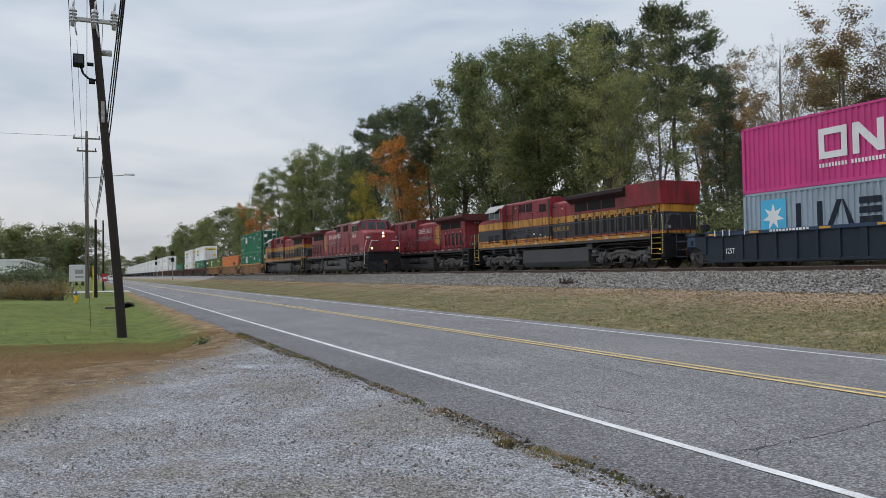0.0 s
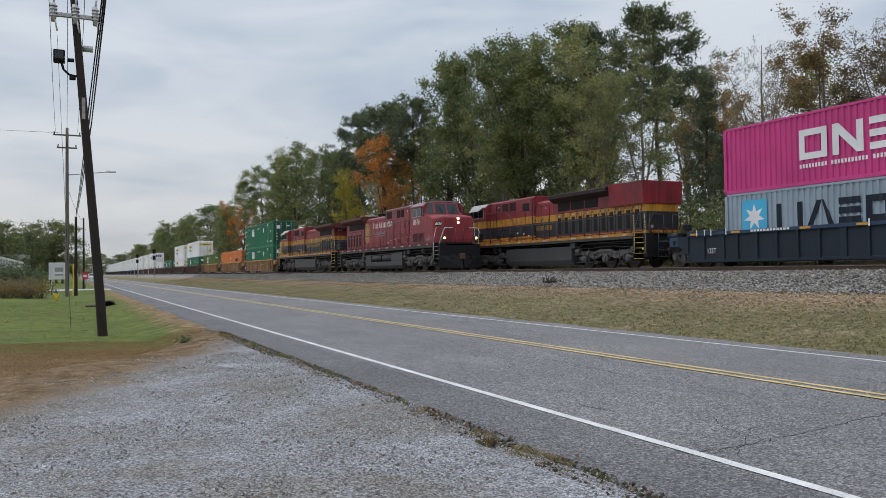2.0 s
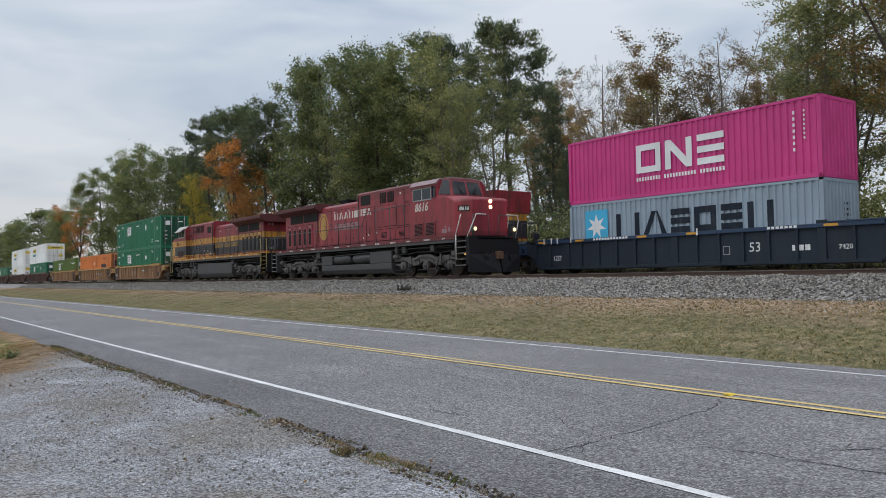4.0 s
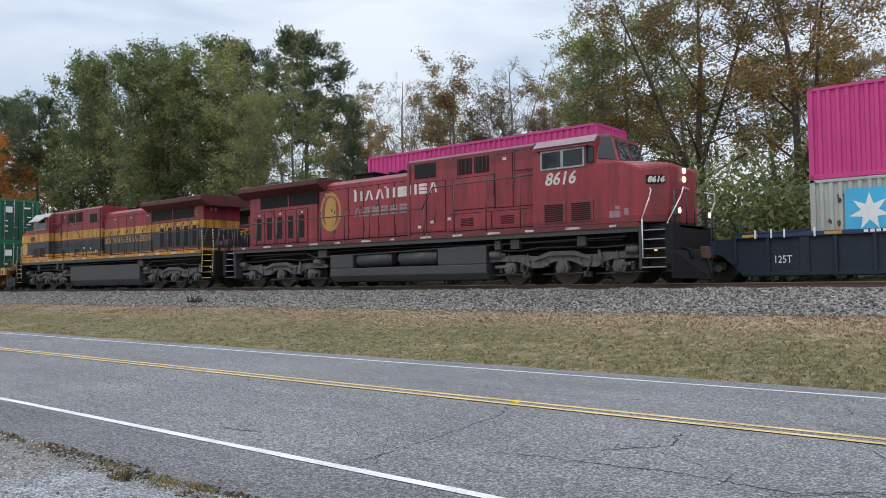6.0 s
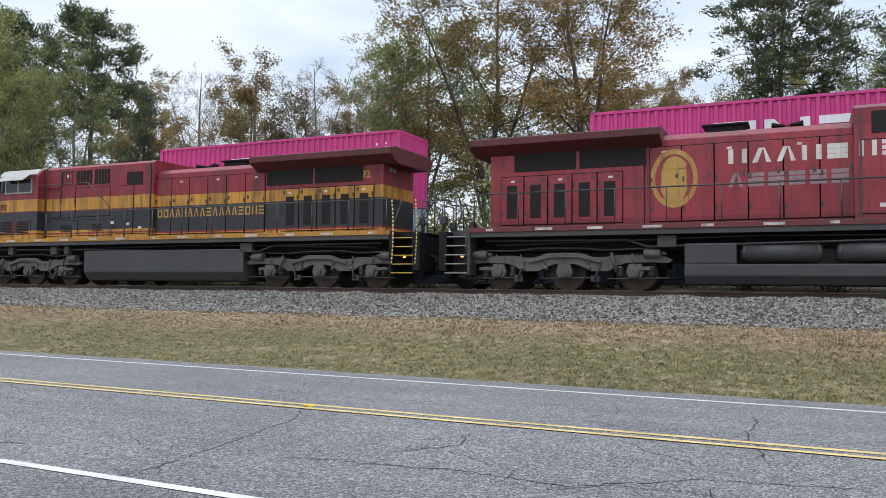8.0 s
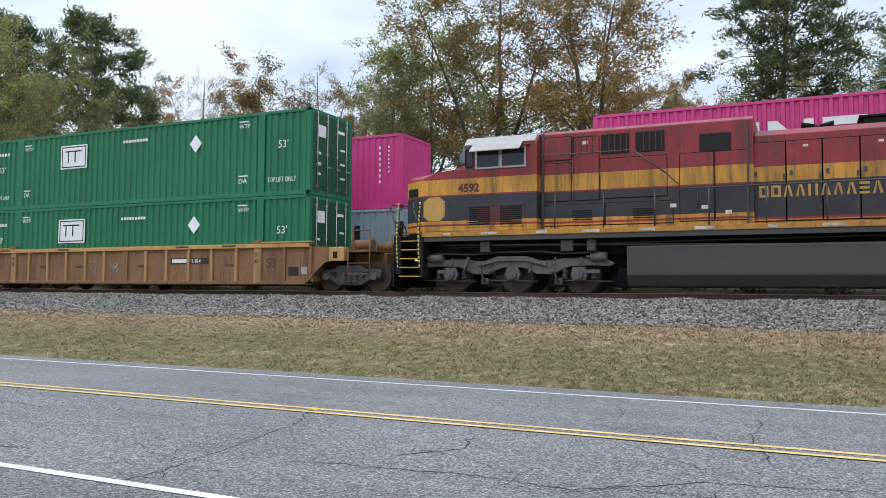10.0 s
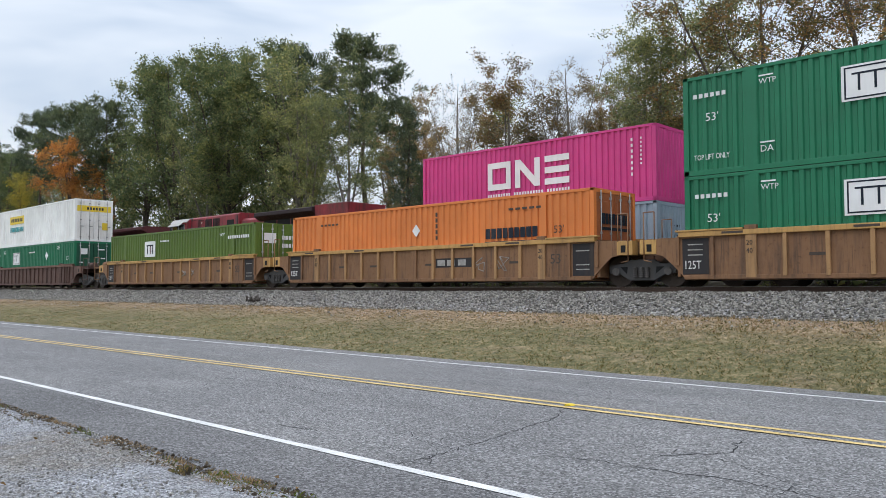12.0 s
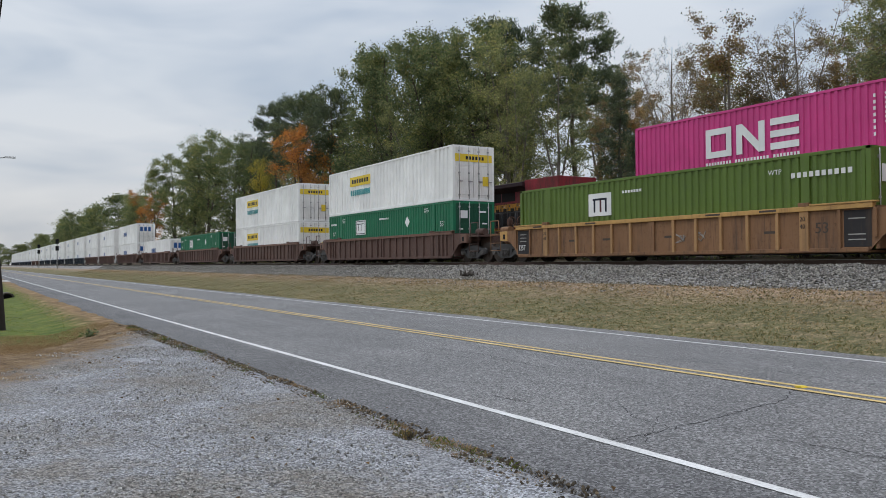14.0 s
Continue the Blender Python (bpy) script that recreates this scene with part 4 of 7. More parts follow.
            rod(bm, (e * 10.82, s * 1.15, 2.09), (e * 10.85, s * 1.15, 2.09), .08, 14)
            part("ditch_lens", bm, MAT["ditch_light"] if (e > 0 and rolling == 1) else MAT["steel_window"], root)
        for y in (-1.2, -.3, .3, 1.2):
            bm = bmesh.new()
            rod(bm, (e * 10.7, y, 1.74), (e * 10.7, y, 2.72), .02, 5)
            part("stanchion", bm, MAT["grime"], root)
        for y in (-1.2, .3):
            bm = bmesh.new()
            rod(bm, (e * 10.7, y, 2.72), (e * 10.7, y + .9, 2.72), .02, 5)
            part("end_rail", bm, MAT["grime"], root)
    # head lamps on the nose, marker lamps behind
    lit = MAT["headlight"] if rolling == 1 else MAT["steel_window"]
    for z in (3.12, 3.38):
        bm = bmesh.new()
        rod(bm, (10.48, 0, z), (10.54, 0, z), .085, 16)
        part("headlight", bm, lit, root)
    back = rad0
    for y in (-.12, .12):
        bm = bmesh.new()
        rod(bm, (back - .04, y + (.5 if not cp else .0), 3.82), (back, y + (.5 if not cp else 0), 3.82), .08, 12)
        part("headlight", bm, MAT["steel_window"], root)
    # hand rails along both walkways
    for s in (-1, 1):
        y = s * 1.47
        xs = [-9.6 + k * 1.38 for k in range(12)]
        for x in xs:
            z1 = 2.78
            if cp and x > 1.8:
                z1 = 3.55
            if x > 6.0:
                continue
            bm = bmesh.new()
            rod(bm, (x, y, 1.8), (x, y, z1), .022, 6)
            part("stanchion", bm, MAT["grime"], root)
        bm = bmesh.new()
        if cp:
            pipe(bm, [(-9.7, y, 2.78), (1.35, y, 2.78), (1.85, y, 3.5), (6.15, y, 3.55)], .022)
        else:
            pipe(bm, [(-9.7, y, 2.78), (2.2, y, 2.78)], .022)
            pipe(bm, [(2.2, y, 2.9), (2.5, y, 3.2), (3.4, y, 3.9), (6.2, y, 3.9)], .02)
        part("handrail", bm, MAT["grime"], root)
    # markings
    for s in (-1, 1):
        if cp:
            worn = "worn off-white painted company name as plain shapes"
            if s < 0:
                ink(root, s, -2.62, .30, 3.36, 3.74, w + .034, 5, MAT["off_white"], worn, 3)
                ink(root, s, .42, 1.9, 3.36, 3.74, w + .180, 3, MAT["off_white"], worn, 4)
            else:
                ink(root, s, -2.62, .30, 3.36, 3.74, w + .034, 8, MAT["off_white"], worn, 3)
            ink(root, s, -2.62, .30, 2.74, 3.10, w + .034, 6, MAT["roof_grey"], "faded grey painted company name as plain blocks", 5)
            bm = bmesh.new()
            ring = [bm.verts.new((-3.95 + .62 * math.cos(k * math.pi / 12), s * (w + .040), 3.05 + .80 * math.sin(k * math.pi / 12))) for k in range(24)]
            bm.faces.new(ring)
            inner = part("emblem", bm, MAT["gold"], root, "worn golden round emblem")
            bm = bmesh.new()
            disc = [bm.verts.new((-3.95 + .50 * math.cos(k * math.pi / 12), s * (w + .043), 3.05 + .66 * math.sin(k * math.pi / 12))) for k in range(24)]
            bm.faces.new(disc)
            part("field", bm, MAT["cp_red"], inner)
            bm = bmesh.new()
            prism(bm, [(-4.27, 3.31), (-3.63, 3.31), (-3.60, 2.75), (-3.72, 2.47), (-3.95, 2.33), (-4.18, 2.47), (-4.30, 2.75)], *both(s * (w + .042), s * (w + .048)))
            part("shield", bm, MAT["gold"], inner, "faded golden shield")
            bm = bmesh.new()
            prism(bm, [(-4.24, 3.30), (-3.66, 3.30), (-3.62, 3.42), (-3.74, 3.58), (-3.92, 3.66), (-4.10, 3.60), (-4.22, 3.46)], *both(s * (w + .042), s * (w + .048)))
            part("crest", bm, MAT["gold"], inner)
            if rolling:
                side_words("8616", root, s, 6.55 if s < 0 else 7.95, 3.14, 1.506, .56, MAT["off_white"], "white road number")
                plate = side_words("8616", root, s, 0, 0, 0, .24, MAT["off_white"])
                plate.matrix_local = pose(9.99, -1.405, 2.96, 90, 0, 33) if s < 0 else pose(10.36, 1.16, 2.96, 90, 0, 147)
        elif not sd:
            ink(root, s, -4.6, .28, 2.50, 2.80, w + .034, 17, MAT["gold"], "worn golden painted company name as blocks", 7)
            side_words("4592", root, s, 7.3 if s < 0 else 8.55, 2.98, 1.506, .34, MAT["maroon"], "dark red road number", 0)
            side_words("4592", root, s, -8.9 if s < 0 else -8.1, 3.55, w + .056, .34, MAT["gold"], "golden road number", 0)
            bm = bmesh.new()
            prism(bm, [(8.98, 2.28), (9.16, 2.14), (9.52, 2.14), (9.70, 2.28), (9.70, 2.72), (9.52, 2.86), (9.16, 2.86), (8.98, 2.72)], *both(s * 1.498, s * 1.506))
            part("emblem", bm, MAT["gold"], root, "worn golden eight-sided emblem")
            bm = bmesh.new()
            flank(bm, s, 6.9, 7.9, 1.52, 2.05, 2.5, .006, 0)
            part("painted_field", bm, MAT["maroon"], root)
        else:
            ink(root, s, -1.5, .3, 2.42, 2.70, w + .034, 18, MAT["gold"], "golden painted company name as blocks", 9)
    return root


cp_lead = stand(locomotive("locomotive", "weathered dark red diesel locomotive with lit headlights, leading the train", "cp", 1), 31.5)
kcs_trail = stand(locomotive("locomotive", "red, yellow and black diesel locomotive coupled backwards behind the red one", "kcs", -1), 9.35, rz=180)
cp_far = stand(locomotive("locomotive", "dark red diesel locomotive standing on the far track", "cp", 0), -64.45, FAR_Y, 0, 180, False)
kcs_far = stand(locomotive("locomotive", "red, yellow and black locomotive standing on the far track", "sd", 0), -42.1, FAR_Y, 0, 180, False)


# ---------------------------------------------------------------- containers
def container(name, length, width, height, mat, end_mat, label, pitch=0.28, post_in=2.0, group="shipping containers", door_end=1):
    """Corrugated steel box. x along it, origin in the middle of its floor."""
    root = thing(name, label, "shipping container", group=group)
    L, W, H = length / 2, width / 2, height
    # side walls: trapezoid corrugation between the rails
    for s in (-1, 1):
        bm = bmesh.new()
        xs, d, i = [], [], 0
        n = int((length - 0.3) / pitch)
        p = (length - 0.3) / n
        x = -L + 0.15
        for i in range(n):
            for f, dep in ((0.0, 0.05), (0.38, 0.05), (0.5, 0.0), (0.88, 0.0)):
                xs.append((x + f * p, dep))
            x += p
        xs.append((L - 0.15, 0.05))
        lo, hi = [], []
        for xx, dep in xs:
            yy = s * (W - 0.012 - dep)
            lo.append(bm.verts.new((xx, yy, 0.14)))
            hi.append(bm.verts.new((xx, yy, H - 0.09)))
        for a in range(len(xs) - 1):
            bm.faces.new((lo[a], lo[a + 1], hi[a + 1], hi[a]) if s < 0 else (lo[a + 1], lo[a], hi[a], hi[a + 1]))
        part("side_wall", bm, mat, root)
    # frame: rails, corner posts, stacking posts, floor
    for s in (-1, 1):
        bm = bmesh.new()
        box(bm, -L, L, s * W - (0.06 if s > 0 else 0), s * W + (0.06 if s < 0 else 0), 0.0, 0.15, 0.01)
        part("bottom_rail", bm, mat, root)
        bm = bmesh.new()
        box(bm, -L, L, s * W - (0.06 if s > 0 else 0), s * W + (0.06 if s < 0 else 0), H - 0.10, H, 0.012)
        part("top_rail", bm, mat, root)
        for e in (-1, 1):
            bm = bmesh.new()
            x0 = e * L
            box(bm, min(x0, x0 - e * .16), max(x0, x0 - e * .16), min(s * W, s * (W - .16)), max(s * W, s * (W - .16)), 0.0, H, 0.012)
            part("corner_post", bm, mat, root)
            if length > 13:
                bm = bmesh.new()
                px = e * 6.06
                box(bm, px - .14, px + .14, min(s * (W + .003), s * (W - .06)), max(s * (W + .003), s * (W - .06)), 0.0, H, 0.01)
                part("stacking_post", bm, mat, root)
    bm = bmesh.new()
    n = int(length / 0.42)
    p = (length - .2) / n
    a, b = [], []
    for i in range(n):
        for f, dz in ((0, 0), (.4, 0), (.5, -.02), (.9, -.02)):
            xx = -L + .1 + (i + f) * p
            a.append(bm.verts.new((xx, -W + .05, H - .012 + dz)))
            b.append(bm.verts.new((xx, W - .05, H - .012 + dz)))
    for i in range(len(a) - 1):
        bm.faces.new((a[i], a[i + 1], b[i + 1], b[i]))
    part("roof", bm, mat, root)
    bm = bmesh.new()
    box(bm, -L + .02, L - .02, -W + .06, W - .06, 0.02, 0.14)
    part("floor", bm, end_mat, root)
    for e in (-1, 1):
        x0 = e * (L - 0.03)
        if e == door_end:
            for s in (-1, 1):
                bm = bmesh.new()
                ya, yb = (0.012, W - .1) if s > 0 else (-W + .1, -0.012)
                box(bm, x0 - .03, x0 + .012, ya, yb, 0.14, H - .12, 0.008)
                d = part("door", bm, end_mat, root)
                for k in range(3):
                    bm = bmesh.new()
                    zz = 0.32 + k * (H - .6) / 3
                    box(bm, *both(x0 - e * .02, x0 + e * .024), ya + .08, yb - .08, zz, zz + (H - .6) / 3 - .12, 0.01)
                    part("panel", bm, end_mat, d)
                for q in (0.25, 0.75):
                    bm = bmesh.new()
                    yy = ya + (yb - ya) * q
                    rod(bm, (x0 + e * .05, yy, 0.1), (x0 + e * .05, yy, H - .06), 0.02, 6)
                    for zz in (.3, H * .5, H - .3):
                        box(bm, x0 - .01, x0 + e * .06 if e > 0 else x0 + .01, yy - .05, yy + .05, zz - .04, zz + .04) if e > 0 else None
                    box(bm, min(x0, x0 + e * .07), max(x0, x0 + e * .07), yy - .02, yy + .22, 1.0, 1.05)
                    part("locking_bar", bm, MAT["galv"], d, "galvanised locking bar")
        else:
            bm = bmesh.new()
            n = 9
            p = (2 * W - .3) / n
            lo, hi = [], []
            for i in range(n):
                for f, dep in ((0, .04), (.36, .04), (.5, 0), (.86, 0)):
                    yy = -W + .15 + (i + f) * p
                    lo.append(bm.verts.new((x0 + e * (.02 - dep), yy, .12)))
                    hi.append(bm.verts.new((x0 + e * (.02 - dep), yy, H - .1)))
            for i in range(len(lo) - 1):
                bm.faces.new((lo[i], lo[i + 1], hi[i + 1], hi[i]))
            part("end_wall", bm, mat, root)
        for z0, z1 in ((0.0, .16), (H - .13, H)):
            bm = bmesh.new()
            box(bm, min(x0 - e * .05, x0 + e * .025), max(x0 - e * .05, x0 + e * .025), -W + .1, W - .1, z0, z1, .01)
            part("end_rail", bm, mat, root)
    return root


def flat_mark(name, parent, x0, x1, z0, z1, y, mat, label=""):
    """A thin painted field on the side that faces -y."""
    bm = bmesh.new()
    box(bm, x0, x1, y - 0.004, y + 0.004, z0, z1)
    return part(name, bm, mat, parent, label)


def words(text, parent, x, z, y, size, mat, label="", rz=0, stretch=1.0, turn=0, align="LEFT"):
    """Painted characters on a side that faces -y (turn 0) or on an end that faces +x (turn 90)."""
    cu = bpy.data.curves.new("lettering", "FONT")
    cu.body, cu.size, cu.extrude, cu.resolution_u = text, size, 0.003, 2
    cu.align_x = align
    cu.materials.append(mat)
    ob = new("lettering", cu)
    ob.parent = parent
    ob.matrix_local = pose(x, y, z, 90, 0, turn) @ Matrix.Diagonal((stretch, 1, 1, 1))
    return tagged(ob, label)


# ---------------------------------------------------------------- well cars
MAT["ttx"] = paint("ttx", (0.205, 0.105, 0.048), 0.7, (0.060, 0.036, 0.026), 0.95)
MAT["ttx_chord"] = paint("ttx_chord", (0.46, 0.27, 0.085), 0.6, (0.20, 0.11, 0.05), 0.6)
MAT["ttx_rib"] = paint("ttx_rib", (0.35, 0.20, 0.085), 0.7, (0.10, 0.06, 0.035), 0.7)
MAT["well_brown"] = paint("well_brown", (0.095, 0.052, 0.040), 0.7, (0.05, 0.035, 0.03), 0.6)
MAT["well_brown_chord"] = paint("well_brown_chord", (0.16, 0.085, 0.06), 0.7, (0.07, 0.05, 0.04), 0.6)
MAT["well_blue"] = paint("well_blue", (0.022, 0.030, 0.042), 0.5, (0.05, 0.045, 0.04), 0.35)
MAT["well_blue_chord"] = paint("well_blue_chord", (0.016, 0.040, 0.085), 0.45, (0.04, 0.04, 0.04), 0.3)
MAT["dark_plate"] = paint("dark_plate", (0.032, 0.031, 0.033), 0.7, (0.10, 0.07, 0.05), .5)
MAT["chalk"] = plain("chalk", (0.30, 0.29, 0.27), 0.8, 0, .3)
MAT["stencil"] = plain("stencil", (0.055, 0.040, 0.030), 0.7)
MAT["white_stencil"] = plain("white_stencil", (0.70, 0.70, 0.68), 0.6)
MAT["amber"] = plain("amber", (0.55, 0.27, 0.03), 0.4)


def freight_truck(parent, cx, rolling):
    """Two-axle truck with cast side frames and coil springs."""
    for dx in (-.89, .89):
        wheelset(parent, cx + dx, 0.48, rolling)
    for s in (-1, 1):
        y = s * .98
        bm = bmesh.new()
        prism(bm, [(cx + a, z) for a, z in ((-1.15, .62), (-1.05, .70), (-.6, .72), (-.4, .84), (.4, .84), (.6, .72), (1.05, .70), (1.15, .62), (1.12, .42), (.8, .42), (.42, .20), (-.42, .20), (-.8, .42), (-1.12, .42))], *both(y - s * .05, y + s * .09), .015)
        part("side_frame", bm, MAT["grime"], parent)
        for q in (-.62, .62):
            bm = bmesh.new()
            prism(bm, [(cx + q - .13, .62), (cx + q + .13, .62), (cx + q + (.1 if q < 0 else -.16), .40)], *both(y + s * .088, y + s * .096))
            part("frame_window", bm, MAT["black"], parent)
        for q in (-.2, 0, .2):
            bm = bmesh.new()
            rod(bm, (cx + q, y + s * .11, .28), (cx + q, y + s * .11, .62), .055, 8)
            for k in range(5):
                rod(bm, (cx + q, y + s * .11, .30 + k * .065), (cx + q, y + s * .11, .33 + k * .065), .08, 10)
            part("spring", bm, MAT["truck_grey"], parent)
        for dx in (-.89, .89):
            bm = bmesh.new()
            rod(bm, (cx + dx, y, .48), (cx + dx, y + s * .16, .48), .12, 12)
            part("bearing_cap", bm, MAT["truck_grey"], parent)
    bm = bmesh.new()
    box(bm, cx - .22, cx + .22, -1.0, 1.0, .5, .8, .02)
    part("bolster", bm, MAT["grime"], parent)


RIBS = (-5.2, -4.12, -3.08, -2.05, -1.05, 1.05, 2.05, 3.08, 4.12, 5.2)


def well_car(name, label, look_, left, right, rolling, tl=-9.53, tr=9.53, close_ribs=False):
    """Well car unit. left and right: coupler, joint or bare; a joint carries the shared truck, a bare end rides on the next unit's."""
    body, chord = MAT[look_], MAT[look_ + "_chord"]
    root = thing(name, label, "well car", group="double-stack well cars")
    e0, e1 = 8.05, 8.75
    for s in (-1, 1):
        bm = bmesh.new()
        prism(bm, [(-e0, .24), (e0, .24), (e0 + .35, .62), (e1, .92), (e1 + .5, 1.02), (e1 + .5, 1.44), (-e1 - .5, 1.44), (-e1 - .5, 1.02), (-e1, .92), (-e0 - .35, .62)], *both(s * 1.36, s * 1.40))
        part("side_sheet", bm, body, root)
        bm = bmesh.new()
        flank(bm, s, -8.2, 8.2, 1.30, 1.44, 1.585, .19, .015)
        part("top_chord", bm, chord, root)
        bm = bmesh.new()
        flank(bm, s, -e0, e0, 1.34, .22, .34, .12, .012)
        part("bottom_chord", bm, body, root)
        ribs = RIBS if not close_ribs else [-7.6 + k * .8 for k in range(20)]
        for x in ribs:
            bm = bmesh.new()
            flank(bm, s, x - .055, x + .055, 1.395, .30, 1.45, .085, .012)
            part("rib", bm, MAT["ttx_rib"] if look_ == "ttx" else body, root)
        for x in (-6.1, 0.0, 6.1):
            bm = bmesh.new()
            flank(bm, s, x - .15, x + .15, 1.395, .26, 1.5, .07, .015)
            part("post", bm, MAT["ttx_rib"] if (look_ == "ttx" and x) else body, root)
            bm = bmesh.new()
            flank(bm, s, x - .17, x + .17, 1.36, 1.58, 1.70 if x else 1.60, .13, .015)
            part("lock_box", bm, body, root)
        for e in (-1, 1):
            bm = bmesh.new()
            x0, x1 = both(e * 6.3, e * 8.3)
            flank(bm, s, x0, x1, 1.32, 1.59, 1.64, .19, .01)
            part("guide_plate", bm, chord, root)
            bm = bmesh.new()
            flank(bm, s, *both(e * 7.15, e * 7.25), 1.395, .30, 1.45, .075, .01)
            part("rib", bm, body, root)
            bm = bmesh.new()
            flank(bm, s, *both(e * 8.2, e * 8.3), 1.395, .62, 1.45, .075, .01)
            part("rib", bm, body, root)
    # floor of the well and the end bulkheads
    bm = bmesh.new()
    box(bm, -e0, e0, -1.36, 1.36, .20, .27)
    part("floor", bm, body, root)
    for e, kind, tx in ((-1, left, tl), (1, right, tr)):
        bm = bmesh.new()
        x0, x1 = both(e * 8.22, e * 9.35)
        box(bm, x0, x1, -1.30, 1.30, 1.05, 1.42, .02)
        box(bm, *both(e * 8.2, e * 8.3), -1.36, 1.36, .3, 1.5, .01)
        part("end_bulkhead", bm, body, root)
        for s in (-1, 1):
            bm = bmesh.new()
            flank(bm, s, *both(e * 8.95, e * 9.5), 1.1, .98, 1.42, .32, .02)
            part("end_casting", bm, chord, root)
            bm = bmesh.new()
            flank(bm, s, *both(e * 9.1, e * 9.26), 1.42, 1.06, 1.28, .01, 0)
            part("jacking_slot", bm, MAT["black"], root)
        if kind == "coupler":
            bm = bmesh.new()
            box(bm, *both(e * 9.3, e * 10.55), -.45, .45, .80, 1.25, .03)
            box(bm, *both(e * 9.3, e * 10.45), -1.3, 1.3, 1.26, 1.33, .01)
            part("end_platform", bm, body, root)
            bm = bmesh.new()
            box(bm, *both(e * 10.5, e * 10.9), -.12, .12, .76, .94, .02)
            box(bm, *both(e * 10.84, e * 11.03), -.2, .14, .66, 1.02, .05)
            part("coupler", bm, MAT["rust"], root)
            for s in (-1, 1):
                bm = bmesh.new()
                pipe(bm, [(e * 9.6, s * 1.32, 1.3), (e * 9.6, s * 1.32, .55), (e * 10.4, s * 1.32, .55), (e * 10.4, s * 1.32, 1.95), (e * 9.75, s * 1.32, 1.95), (e * 9.75, s * 1.32, 1.3)], .022)
                pipe(bm, [(e * 9.6, s * 1.32, .9), (e * 10.4, s * 1.32, .9)], .018)
                part("sill_step", bm, body, root)
                bm = bmesh.new()
                rod(bm, (e * 9.55, s * .75, 1.52), (e * 10.2, s * .75, 1.52), .17, 12)
                part("air_reservoir", bm, body, root)
            bm = bmesh.new()
            rod(bm, (e * 10.42, .6, 1.33), (e * 10.42, .6, 2.2), .03, 6)
            box(bm, *both(e * 10.3, e * 10.5), .5, .75, 1.85, 2.15, .03)
            part("hand_brake", bm, body, root)
            bm = bmesh.new()
            for k in range(16):
                a, b = k * math.pi / 8, (k + 1) * math.pi / 8
                rod(bm, (e * 10.54, .62 + .26 * math.cos(a), 2.0 + .26 * math.sin(a)), (e * 10.54, .62 + .26 * math.cos(b), 2.0 + .26 * math.sin(b)), .02, 5)
            for k in range(4):
                a = k * math.pi / 2
                rod(bm, (e * 10.54, .62, 2.0), (e * 10.54, .62 + .26 * math.cos(a), 2.0 + .26 * math.sin(a)), .015, 5)
            part("brake_wheel", bm, MAT["rust"], root)
            bm = bmesh.new()
            pipe(bm, [(e * 10.5, -.4, .9), (e * 10.8, -.4, .8), (e * 10.9, -.4, .5)], .03)
            part("air_hose", bm, MAT["black"], root)
            freight_truck(root, tx, rolling)
        else:
            bm = bmesh.new()
            box(bm, *both(e * 9.2, e * 9.62), -.3, .3, .78, 1.2, .04)
            part("joint", bm, MAT["rust"], root)
            for s in (-1, 1):
                bm = bmesh.new()
                x = e * 9.0
                pipe(bm, [(x, s * 1.42, 1.4), (x, s * 1.42, 2.25), (x + e * .35, s * 1.42, 2.25), (x + e * .35, s * 1.42, .8), (x + e * .1, s * 1.42, .75)], .02)
                part("ladder_rail", bm, body, root)
            if kind == "joint":
                freight_truck(root, e * 9.62, rolling)
    return root


def decal(parent, x0, x1, z0, z1, mat, name="painted_field", y=-1.402, label=""):
    return flat_mark(name, parent, x0, x1, z0, z1, y, mat, label)


